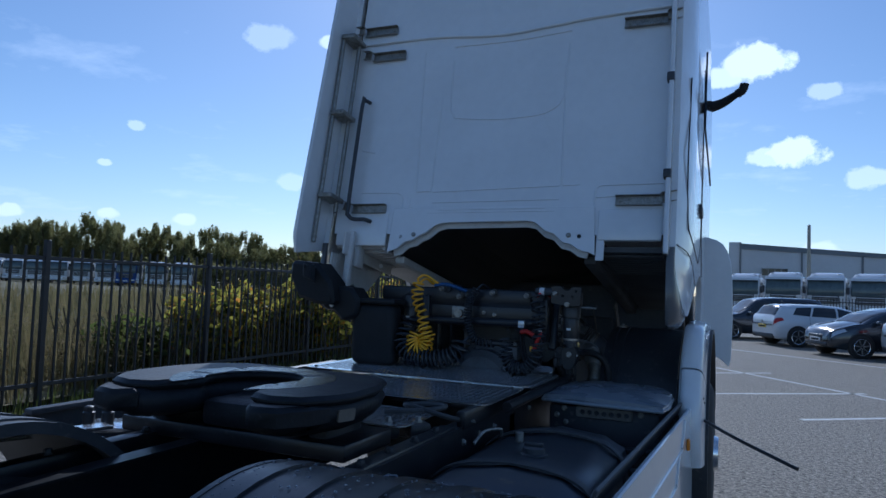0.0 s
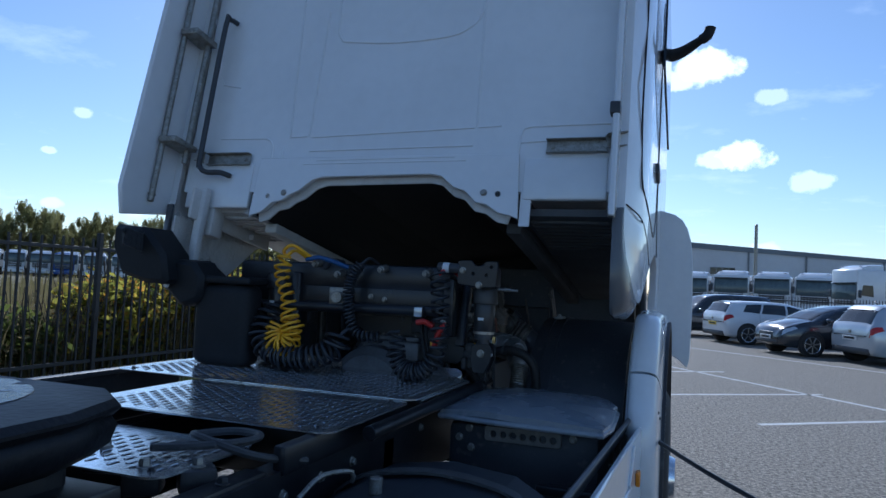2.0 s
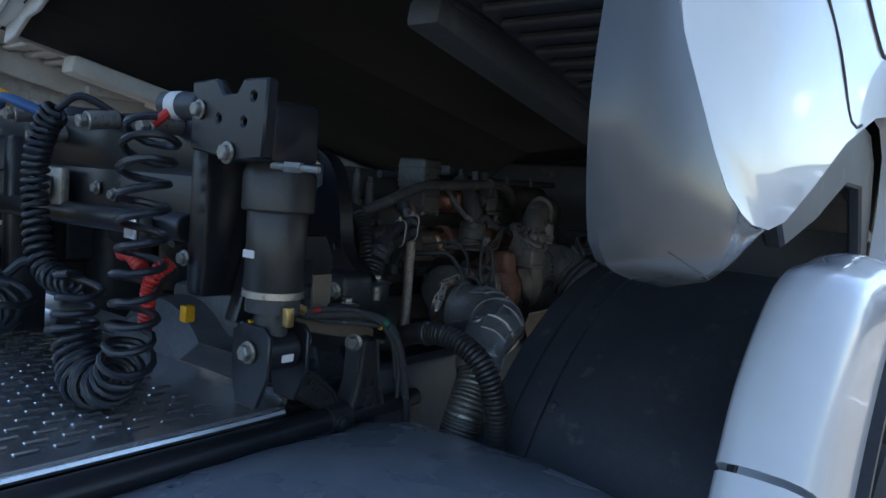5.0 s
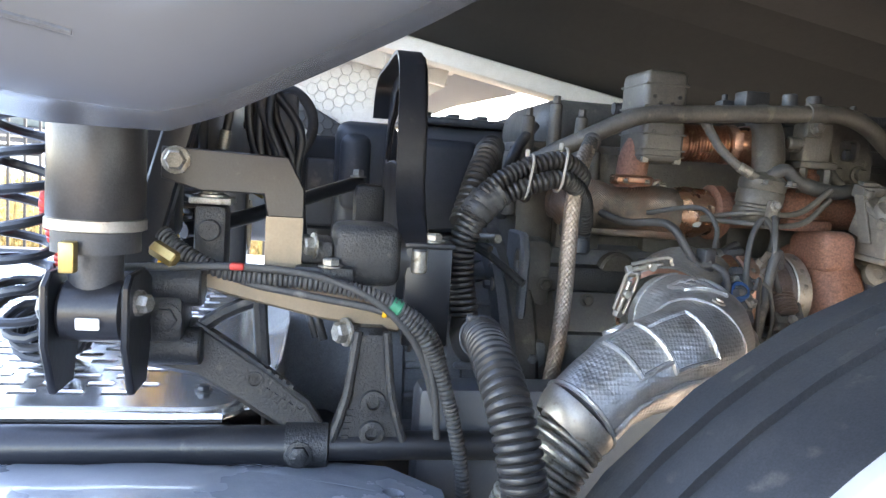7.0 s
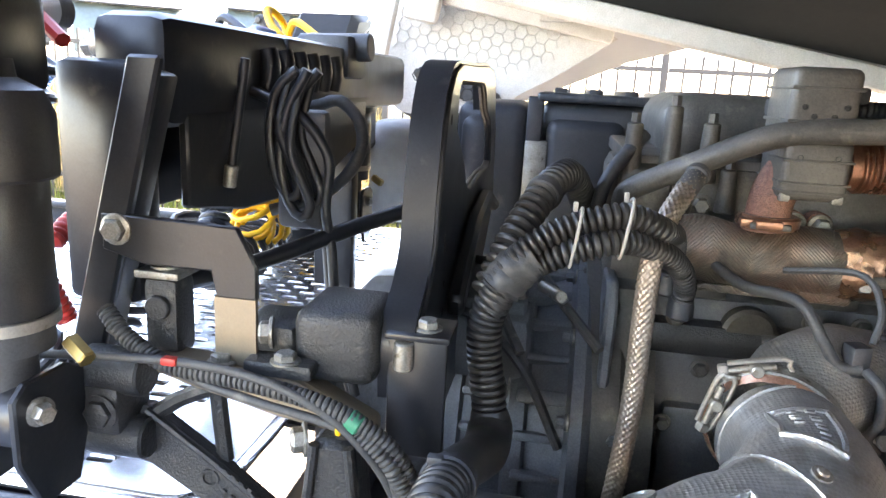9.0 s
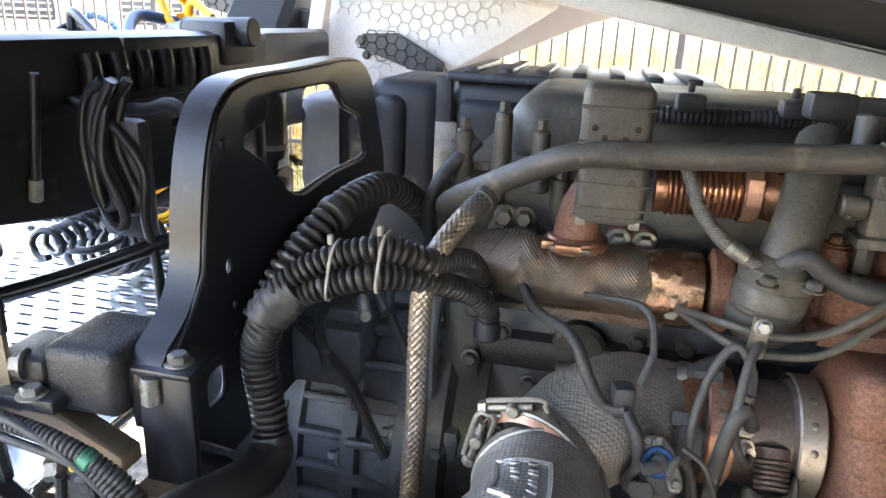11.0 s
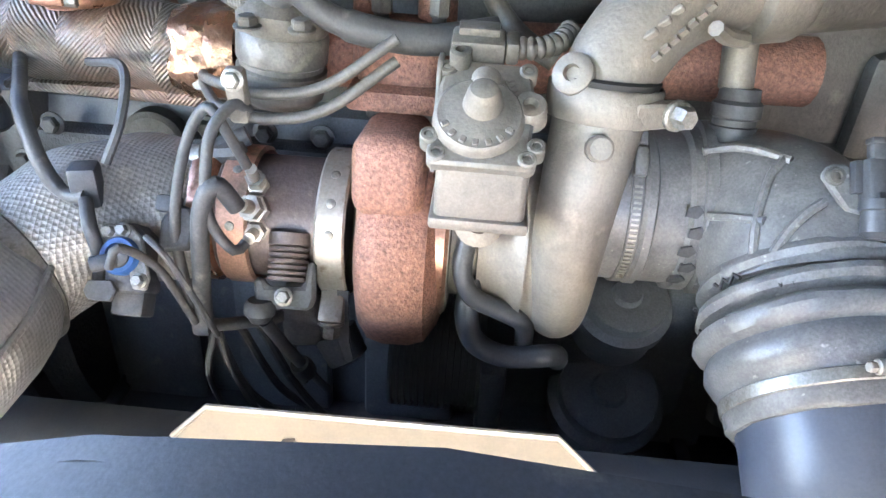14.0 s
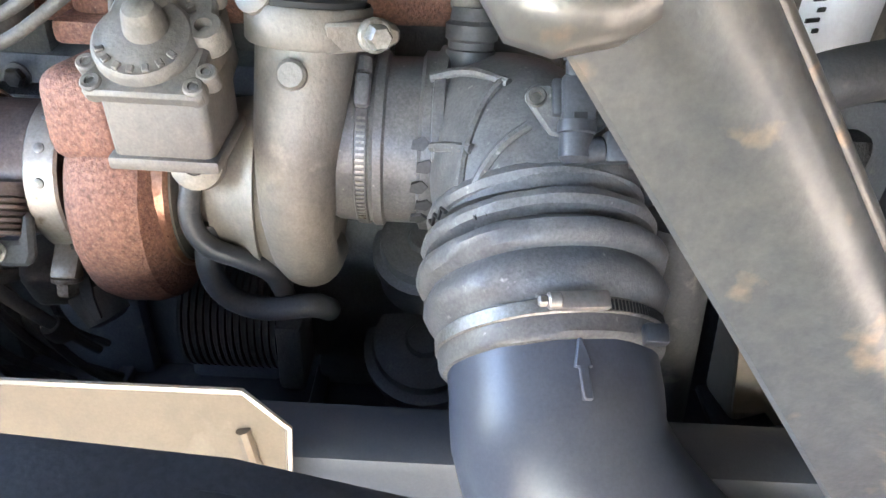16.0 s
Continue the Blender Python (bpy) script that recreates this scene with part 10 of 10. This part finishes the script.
bm = B(); box(bm, (-0.86, -1.94, 0.975), (0.36, 0.20, 0.02), (0, 0, 40), bevel=0.004); part("stud_plate", bm, M_ALU, chassis)
for x in (-0.62, 0.30):
    bm = B(); box(bm, (x, -2.1, 0.96), (0.07, 1.5, 0.09), bevel=0.01); part("mounting_rail", bm, M_BLACK, chassis)
    for k in range(7):
        bolt(chassis, (x + 0.01, -2.7 + k * 0.2, 1.005), (0, 0, 1), 0.014, 0.016, M_CAST)
bm = B(); sweep(bm, [(0.05, -1.45, 1.05), (0.16, -1.42, 1.06), (0.25, -1.33, 1.065), (0.24, -1.25, 1.065), (0.14, -1.22, 1.06), (0.08, -1.30, 1.06), (0.14, -1.38, 1.075), (0.30, -1.36, 1.04), (0.36, -1.2, 1.0)], 0.011, 8, 0.02); part("loose_cable", bm, M_RUBBER, chassis)
for k, (x, y) in enumerate(((-0.35, -1.52), (-0.10, -1.45), (0.12, -1.55), (0.22, -1.48))):
    bm = B(); box(bm, (x, y, 1.0), (0.09, 0.08, 0.06), (0, 0, 15 * k), bevel=0.012); part("valve", bm, M_CAST, chassis)
    bolt(chassis, (x, y, 1.03), (0, 0, 1), 0.014, 0.02, M_ZINC)

# dark shroud ahead of the engine, under the cab front
bm = B(); box(bm, (CX, 2.20, 1.06), (2.1, 0.05, 1.18), bevel=0.02); part("front_shroud", bm, M_PLASTIC, chassis)

# ---------------------------------------------------------------- parked cars
def loft(stations, n_side=1):
    """Skin over rings of equal length."""
    t = B()
    rings = [[t.verts.new(p) for p in r] for r in stations]
    m = len(rings[0])
    for a, b in zip(rings, rings[1:]):
        for k in range(m):
            t.faces.new((a[k], a[(k + 1) % m], b[(k + 1) % m], b[k]))
    t.faces.new(rings[0][::-1]); t.faces.new(rings[-1])
    return t


def car(at, heading, paint, label, L=4.2, W=1.76, Hh=1.45, estate=False, rimcol=None, rear_plate=None, spokes=5):
    """A hatchback or estate car: one smooth shell, with windows, lamps and trim laid on its skin."""
    m = Matrix.Translation((at[0], at[1], 0)) @ Matrix.Rotation(math.atan2(heading[1], heading[0]), 4, "Z")
    c = thing("parked_car", label, "car", m=m, group="parked cars")
    h = L / 2

    def cp(name, bm, mt, parent=None, lab=""):
        return part(name, bm, mt, parent or c, lab, local=True, sharp=50)

    tail = 0.0 if not estate else -0.10
    X = [-h, -h + 0.02, -h + 0.07, -h + 0.14 + tail * 0.3, -h + 0.30 + tail, -h + 0.46 + tail, -h + 0.75, -0.35, 0.15, 0.50, 0.85, 1.22, 1.40, h - 0.42, h - 0.16, h - 0.05, h]
    ZT = [0.72, 0.90, 1.01, 1.10, 1.33, Hh - 0.045, Hh - 0.008, Hh, Hh - 0.03, Hh - 0.12, 1.19, 0.985, 0.955, 0.89, 0.80, 0.70, 0.58]
    ZB = [0.70, 0.86, 0.93, 0.95, 0.955, 0.955, 0.95, 0.935, 0.92, 0.915, 0.91, 0.905, 0.89, 0.82, 0.73, 0.64, 0.54]
    ZL = [0.44, 0.33, 0.27, 0.25, 0.23, 0.22, 0.21, 0.21, 0.21, 0.21, 0.21, 0.21, 0.21, 0.22, 0.25, 0.30, 0.38]
    WB = [0.72, 0.86, 0.92, 0.95, 0.98, 0.99, 1.0, 1.0, 1.0, 1.0, 1.0, 1.0, 0.995, 0.96, 0.88, 0.78, 0.66]
    WR = [0.70, 0.76, 0.76, 0.74, 0.70, 0.69, 0.70, 0.71, 0.71, 0.72, 0.745, 0.78, 0.78, 0.74, 0.66, 0.60, 0.54]

    def skin(x, v):
        """Point of the shell at length x; v runs from the sill (0) over the belt (4) and roof edge (6) to the middle of the roof (8)."""
        zt, zb, zl, wb, wr = (float(np.interp(x, X, q)) for q in (ZT, ZB, ZL, WB, WR))
        wb *= W / 2; wr *= W / 2
        zb = min(zb, zt - 0.02)
        P = [(wb * 0.90, zl), (wb * 0.985, zl + 0.09), (wb, (zl + zb) / 2 + 0.02), (wb * 0.985, zb - 0.10), (wb * 0.945, zb), (wb * 0.55 + wr * 0.43, (zb + zt) / 2 + 0.01), (wr, zt - 0.045), (wr * 0.80, zt - 0.006), (0.0, zt + 0.012)]
        k = max(0, min(7, int(v))); f = v - k
        return Vector((x, P[k][0] + (P[k + 1][0] - P[k][0]) * f, P[k][1] + (P[k + 1][1] - P[k][1]) * f))

    xs = sorted(set(X + [(a + b) / 2 for a, b in zip(X, X[1:])]))
    st = []
    for x in xs:
        half = [skin(x, v) for v in (0, 1, 2, 3, 4, 5, 6, 7)]
        st.append([(p.x, -p.y, p.z) for p in half] + [tuple(skin(x, 7.999))] + [tuple(p) for p in half[::-1]])
    body = cp("body", loft(st), paint)

    def patch(name, quad, mt, s=1, parent=None, lift=0.006, across=False, n=7):
        """A sheet on the shell between four (x, v) corners; across: mirrored over the middle into one sheet."""
        (xa, va), (xb, vb), (xc, vc), (xd, vd) = quad
        t = B(); rows = []
        for i in range(n):
            f = i / (n - 1); row = []
            for j in range(n):
                g = j / (n - 1)
                x = (xa + (xb - xa) * g) * (1 - f) + (xd + (xc - xd) * g) * f
                v = (va + (vb - va) * g) * (1 - f) + (vd + (vc - vd) * g) * f
                p = skin(x, min(7.999, v))
                nrm = (skin(x + 0.02, min(7.999, v)) - skin(x - 0.02, min(7.999, v))).cross(skin(x, min(7.999, v + 0.05)) - skin(x, max(0, v - 0.05)))
                nrm = nrm.normalized() if nrm.length else Vector((0, 1, 0))
                if nrm.dot(Vector((0, p.y, p.z - 0.7))) < 0:
                    nrm = -nrm
                p = p + nrm * lift
                row.append(p)
            rows.append(row)
        if across:
            rows = [r + [Vector((p.x, -p.y, p.z)) for p in r[::-1]] for r in rows]
        vs = [[t.verts.new((p.x, s * p.y, p.z)) for p in r] for r in rows]
        for a, b in zip(vs, vs[1:]):
            for k in range(len(a) - 1):
                t.faces.new((a[k], a[k + 1], b[k + 1], b[k]))
        return cp(name, t, mt, parent or body)

    patch("windscreen", [(1.17, 6.5), (1.20, 8), (0.50, 8), (0.46, 6.5)], M_CARGLASS, across=True)
    patch("rear_window", [(-h + 0.095 + tail * 0.4, 6.1), (-h + 0.085 + tail * 0.4, 8), (-h + 0.36 + tail, 8), (-h + 0.36 + tail, 6.3)], M_CARGLASS, across=True)
    patch("roof_spoiler", [(-h + 0.33 + tail, 6.2), (-h + 0.30 + tail, 8), (-h + 0.50 + tail, 8), (-h + 0.50 + tail, 6.2)], paint, across=True, lift=0.022)
    patch("grille", [(h - 0.012, 1.6), (h - 0.004, 2.9), (h - 0.05, 2.9), (h - 0.05, 1.4)], M_PLASTIC, 1)
    for s in (-1, 1):
        patch("front_window", [(0.02, 4.25), (1.02, 4.35), (0.52, 5.75), (0.06, 5.75)], M_CARGLASS, s)
        patch("rear_side_window", [(-0.86, 4.3), (-0.05, 4.25), (-0.01, 5.75), (-0.72, 5.75)], M_CARGLASS, s)
        patch("quarter_window", [(-h + 0.62 + tail * 2, 4.45), (-0.93, 4.3), (-0.79, 5.75), (-h + 0.80 + tail * 3, 5.65)], M_CARGLASS, s)
        patch("tail_lamp", [(-h + 0.012, 2.7), (-h + 0.30, 3.05), (-h + 0.26, 3.95), (-h + 0.03, 4.0)], M_LAMPRED, s, lift=0.012)
        patch("headlight", [(h - 0.05, 3.0), (h - 0.42, 3.2), (h - 0.36, 4.0), (h - 0.10, 4.1)], M_LAMPCLEAR, s, lift=0.010)
        patch("sill", [(-0.95, 0.1), (0.85, 0.1), (0.85, 0.75), (-0.95, 0.75)], M_PLASTIC, s, lift=0.004)
        for x in (h - 0.80, -h + 0.76):
            y0 = skin(x, 2).y
            bm = B(); lathe(bm, (x, s * (y0 - 0.14), 0.335), (0, s, 0), [(0, 0.34), (0.132, 0.368), (0.146, 0.362), (0.147, 0.33), (0.147, 0.05)], 30); op = cp("wheel_opening", bm, M_TYRE, body)
            bm = B(); lathe(bm, (x, s * (y0 - 0.19), 0.318), (0, s, 0), [(0, 0.18), (0.01, 0.30), (0.03, 0.318), (0.18, 0.318), (0.205, 0.300), (0.212, 0.232), (0.205, 0.225)], 32, cap=False); ty = cp("tyre", bm, M_TYRE)
            bm = B(); lathe(bm, (x, s * (y0 - 0.01), 0.318), (0, s, 0), [(0.0, 0.05), (0.0, 0.19), (0.022, 0.222), (0.030, 0.226), (0.026, 0.232), (0.012, 0.232)], 30); rim = cp("rim", bm, M_BLACK if rimcol is None else rimcol, ty)
            for k in range(spokes):
                a = 2 * math.pi * (k + 0.25) / spokes
                bm = B(); sweep(bm, [(x + 0.03 * math.cos(a), s * (y0 + 0.012), 0.318 + 0.03 * math.sin(a)), (x + 0.215 * math.cos(a), s * (y0 + 0.018), 0.318 + 0.215 * math.sin(a))], 0.016, 6, 0.1); cp("spoke", bm, M_ZINC, rim)
            bm = B(); lathe(bm, (x, s * (y0 + 0.0), 0.318), (0, s, 0), [(0.018, 0.212), (0.024, 0.225), (0.018, 0.232)], 30, cap=False); cp("rim_edge", bm, M_ALU, rim)
        bm = B(); box(bm, (0.86, s * (W / 2 + 0.055), 0.985), (0.12, 0.19, 0.13), (0, 0, s * 14), bevel=0.045); cp("wing_mirror", bm, paint)
        for x in (0.12, -0.80):
            p = skin(x, 3.25); bm = B(); box(bm, (x, s * (p.y + 0.006), p.z), (0.17, 0.024, 0.024), bevel=0.007); cp("door_handle", bm, paint)
            bm = B(); sweep(bm, [(x - 0.14, s * (skin(x, q).y + 0.001), skin(x, q).z) for q in (0.8, 1.4, 2.0, 2.6, 3.2, 3.8, 4.2)], 0.0045, 5, 0.1); cp("door_gap", bm, M_INK)
        bm = B(); sweep(bm, [(x, s * (skin(x, 3.0).y + 0.001), skin(x, 3.0).z) for x in (-1.5, -0.8, 0.0, 0.8, 1.35)], 0.005, 6, 0.1); cp("shoulder_line", bm, paint)
    bm = B(); box(bm, (h - 0.02, 0, 0.36), (0.06, W * 0.62, 0.10), bevel=0.03); cp("lower_grille", bm, M_PLASTIC)
    bm = B(); box(bm, (h - 0.012, 0, 0.54), (0.04, W * 0.40, 0.16), bevel=0.02); cp("grille_frame", bm, M_PLASTIC)
    bm = B(); box(bm, (h + 0.012, 0, 0.47), (0.02, 0.52, 0.11), bevel=0.005); cp("number_plate", bm, M_LABEL)
    bm = B(); box(bm, (-h - 0.006, 0, 0.64), (0.02, 0.52, 0.11), (0, -6, 0), bevel=0.005); cp("number_plate", bm, rear_plate or M_LABEL)
    for xx, zz in ((h + 0.0235, 0.47), (-h - 0.0175, 0.64)):
        bm = B(); box(bm, (xx, 0, zz), (0.004, 0.40, 0.055), (0, 0 if xx > 0 else -6, 0)); cp("plate_bar", bm, M_INK)
    bm = B(); box(bm, (-h + 0.05, 0, 0.34), (0.12, W * 0.80, 0.17), bevel=0.05); cp("rear_valance", bm, M_PLASTIC)
    bm = B(); lathe(bm, (-h - 0.002, 0, 0.80), (-1, 0, 0), [(0, 0.045), (0.012, 0.045), (0.014, 0.03)], 16); cp("boot_badge", bm, M_ZINC)
    bm = B(); sweep(bm, [(-h + 0.75, 0, Hh - 0.01), (-h + 0.66, 0, Hh + 0.09)], 0.012, 6, 0.1); cp("aerial", bm, M_PLASTIC)
    return c


CA = (0.914, 0.407)
car((4.10, 22.77), CA, M_CARWHITE, "white hatchback with red tail lamps parked on the asphalt", W=1.80, Hh=1.40, rear_plate=M_PLATE)
car((5.39, 19.35), (-CA[0], -CA[1]), M_CARGREY, "dark grey hatchback with open-spoke wheels parked on the asphalt", W=1.76, Hh=1.42, spokes=7)
car((7.05, 17.75), CA, M_CARSILVER, "pale silver small hatchback parked on the asphalt", L=4.0, W=1.72, Hh=1.49, rimcol=M_ZINC, spokes=9)
car((2.25, 25.6), (-CA[0], -CA[1]), M_CARGREY, "dark estate car parked behind a white hatchback", L=4.6, W=1.82, Hh=1.60, estate=True)


# ---------------------------------------------------------------- parked trucks
def parked_truck(m, paint, label, high=3.45, detail=True, name="parked_truck"):
    c = thing(name, label, "truck", m=m, group="parked trucks")

    def cp(nm, bm, mt, parent=None):
        return part(nm, bm, mt, parent or c, local=True)

    bm = B(); box(bm, (0, 1.1, (high - 0.35 + 0.95) / 2), (2.46, 2.15, high - 0.35 - 0.95), bevel=0.14, seg=3); body = cp("cab_body", bm, paint)
    st = []
    for y, z, w in ((0.30, high - 0.42, 1.16), (0.55, high - 0.20, 1.10), (0.95, high - 0.05, 1.02), (1.6, high, 0.98), (2.15, high - 0.01, 0.97)):
        st.append([(-w, y, high - 0.45), (-w * 0.97, y, z - 0.05), (-w * 0.8, y, z), (w * 0.8, y, z), (w * 0.97, y, z - 0.05), (w, y, high - 0.45)])
    cp("roof_deflector", loft(st), paint, body)
    bm = B(); box(bm, (0, 0.02, 2.28), (2.30, 0.12, 1.10), (-6, 0, 0), bevel=0.05); cp("windscreen", bm, M_SCREEN, body)
    bm = B(); box(bm, (0, -0.06, 2.84), (2.3, 0.26, 0.04), (12, 0, 0), bevel=0.01); cp("sun_visor", bm, M_GLASS, body)
    bm = B(); box(bm, (0, -0.02, 1.45), (1.70, 0.08, 0.62), bevel=0.03); gr = cp("grille", bm, M_PLASTIC, body)
    for k in range(4):
        bm = B(); box(bm, (0, -0.065, 1.22 + k * 0.15), (1.60, 0.03, 0.05), bevel=0.01); cp("grille_bar", bm, paint if k % 2 else M_ZINC, gr)
    bm = B(); box(bm, (0, -0.03, 0.72), (2.46, 0.30, 0.52), bevel=0.06); bp = cp("bumper", bm, paint)
    bm = B(); box(bm, (0, -0.185, 0.72), (0.52, 0.02, 0.11)); cp("number_plate", bm, M_LABEL, bp)
    for s in (-1, 1):
        bm = B(); box(bm, (s * 0.93, -0.13, 0.82), (0.42, 0.14, 0.20), bevel=0.03); cp("headlight", bm, M_LAMPCLEAR, bp)
        bm = B(); box(bm, (s * 0.8, 0.58, high - 0.12), (0.22, 0.10, 0.06), (20, 0, 0), bevel=0.02); cp("roof_lamp", bm, M_LAMPCLEAR, body)
        bm = B(); box(bm, (s * 1.36, 0.10, 2.12), (0.20, 0.14, 0.52), bevel=0.05); mi = cp("mirror", bm, M_PLASTIC)
        bm = B(); cyl(bm, (s * 1.2, 0.2, 2.3), (s * 1.36, 0.12, 2.3), 0.025, seg=8); cp("mirror_arm", bm, M_PLASTIC, mi)
        bm = B(); slab(bm, [(0.30, 2.02), (0.42, 2.70), (1.15, 2.70), (1.20, 1.95)], (s * 1.235, 0, 0), (0, 1, 0), (0, 0, 1), 0.03); cp("side_window", bm, M_GLASS, body)
        bm = B(); lathe(bm, (s * 0.93, 1.30, 0.5), (s, 0, 0), [(0, 0.3), (0.02, 0.48), (0.15, 0.5), (0.28, 0.48), (0.3, 0.3)], 24); cp("tyre", bm, M_TYRE)
        bm = B(); lathe(bm, (s * 1.21, 1.30, 0.5), (s, 0, 0), [(0, 0.29), (0.02, 0.28), (0.0, 0.2), (0.05, 0.1)], 20); cp("rim", bm, M_ALU)
    bm = B(); box(bm, (0, 3.6, 0.85), (0.9, 3.6, 0.28), bevel=0.02); cp("frame", bm, M_BLACK)
    return c


WIDE = Matrix.Diagonal((1.07, 1, 1.05, 1))
first = parked_truck(pose(1.75, 60, 0, 0, 0, -14) @ WIDE, M_CARWHITE, "white truck with dark windscreen parked behind a bar fence")
for k in range(1, 6):
    copy_thing(first, pose(1.75 + 3.06 * k, 60 - 0.35 * k, 0, 0, 0, -14) @ WIDE)
parked_truck(pose(11.3, 50, 0, 0, 0, -62), M_CARWHITE, "tall white truck parked side-on behind the fence", 4.1)
far = parked_truck(pose(-62, 62, 0, 0, 0, 35), M_CARWHITE, "white truck parked beyond the meadow", 3.3)
for k in range(1, 9):
    copy_thing(far, pose(-62 - 4.0 * k, 62 - 0.3 * k, 0, 0, 0, 35))
bl = parked_truck(pose(-70.2, 61.0, 0, 0, 0, 35), M_BLUECAB, "blue truck parked beyond the meadow", 3.2)
near = parked_truck(pose(-13.6, -12.9, 0, 0, 0, 125), M_CARWHITE, "white truck facing the catwalk across the yard")
for dx, dy, a in ((-0.4, 3.6, 122), (-0.9, 7.0, 120), (-1.6, 10.6, 120), (-1.0, -4.0, 126)):
    copy_thing(near, pose(-13.6 + dx, -12.9 + dy, 0, 0, 0, a))

# ---------------------------------------------------------------- far fence, warehouse and pole
bf = thing("bar_fence", "black vertical-bar fence in front of the parked trucks", "fence", (6, 44, 0), kind="structure")
for z in (0.3, 1.45):
    bm = B(); box(bm, (7, 44, z), (18, 0.05, 0.06)); part("rail", bm, M_FENCE, bf)
pk = None
for k in range(110):
    if pk is None:
        bm = B(); box(bm, (0, 0, 0.85), (0.04, 0.04, 1.7)); ob = part("bar", bm, M_FENCE, bf); pk = ob.data; ob.location = (-2, 44, 0)
    else:
        ob = new("bar", pk); ob.parent = bf; ob.matrix_parent_inverse = wm(bf).inverted(); ob.location = (-2 + k * 0.165, 44, 0)
wh = thing("warehouse", "long grey corrugated warehouse with dark trim", "building", (12, 95, 0), kind="structure")
bm = B(); slab(bm, [(0.2, 0.0), (0.2, 8.75), (1.6, 8.75), (1.6, 8.0), (46, 5.4), (46, 0)], (0, 95, 0), (1, 0, 0), (0, 0, 1), 0.4); wall = part("wall", bm, M_CLAD, wh)
for x, zt in ((1.6, 8.75), (8.8, 7.5), (15.5, 7.1), (24, 6.6)):
    bm = B(); box(bm, (x, 94.7, zt / 2), (0.22, 0.2, zt)); part("corner_trim", bm, M_CLADDARK, wall)
bm = B(); sweep(bm, [(1.7, 94.7, 7.95), (46, 94.7, 5.36)], 0.1, 6, 1, flat=(0.2, 0.25)); part("roof_trim", bm, M_CLADDARK, wall)
for k in range(200):
    x = 0.3 + k * 0.22
    zt = 8.7 if x < 1.6 else 7.85 - (x - 1.6) * 0.0586
    bm = B() if k == 0 else bm
    box(bm, (x, 94.78, zt / 2), (0.09, 0.05, zt))
tagged(part("cladding_rib", bm, M_CLAD, wall), kind="stuff")
for x0, x1, z in ((4.2, 7.2, 4.9), (17.0, 22.0, 4.2)):
    bm = B(); box(bm, ((x0 + x1) / 2, 94.72, z), (x1 - x0, 0.1, 0.9)); wi = part("window_strip", bm, M_GLASS, wall)
    for k in range(5):
        bm = B(); box(bm, (x0 + (x1 - x0) * k / 4, 94.65, z), (0.08, 0.06, 0.95)); part("window_bar", bm, M_CLADDARK, wi)
bm = B(); slab(bm, [(0.2, 8.7), (46, 5.4), (46, 5.5), (1.6, 8.0), (0.2, 8.78)], (0, 110, 0), (1, 0, 0), (0, 0, 1), 30); part("roof", bm, M_CLADDARK, wh)
pole = thing("metal_pole", "tall bare galvanised pole", "pole", (7.96, 75, 0))
bm = B(); lathe(bm, (7.96, 75, 0), (0, 0, 1), [(0, 0.22), (9.1, 0.15), (9.15, 0.10)], 16); part("pole_shaft", bm, M_ZINC, pole)
bm = B(); lathe(bm, (7.96, 75, 0), (0, 0, 1), [(0, 0.4), (0.04, 0.4), (0.05, 0.25)], 16); part("base_flange", bm, M_ZINC, pole)

# coiled hoses on the parked trucks across the yard
for mt, pts, lab in ((M_BLUE, [(-10.5, -8.75, 1.05), (-10.5, -8.6, 1.28), (-10.5, -8.3, 1.38), (-10.5, -7.95, 1.28), (-10.5, -7.7, 1.0)], "blue coiled hose on a truck across the yard"), (M_YELLOW, [(-10.5, -7.15, 1.78), (-10.5, -6.95, 1.74), (-10.5, -6.8, 1.55), (-10.5, -6.7, 1.2), (-10.5, -6.72, 0.9)], "yellow coiled hose on a truck across the yard")):
    h = thing("coiled_hose", lab, "air hose", (pts[-1][0], pts[-1][1], 0), "hoses across the yard")
    bm = B(); sweep(bm, pts, 0.07, 10, rib=0.03, pitch=0.07); part("coil", bm, mt, h)
    bm = B(); cyl(bm, (pts[-1][0], pts[-1][1], 0.0), pts[-1], 0.06, seg=8); part("stand", bm, M_BLACK, h)
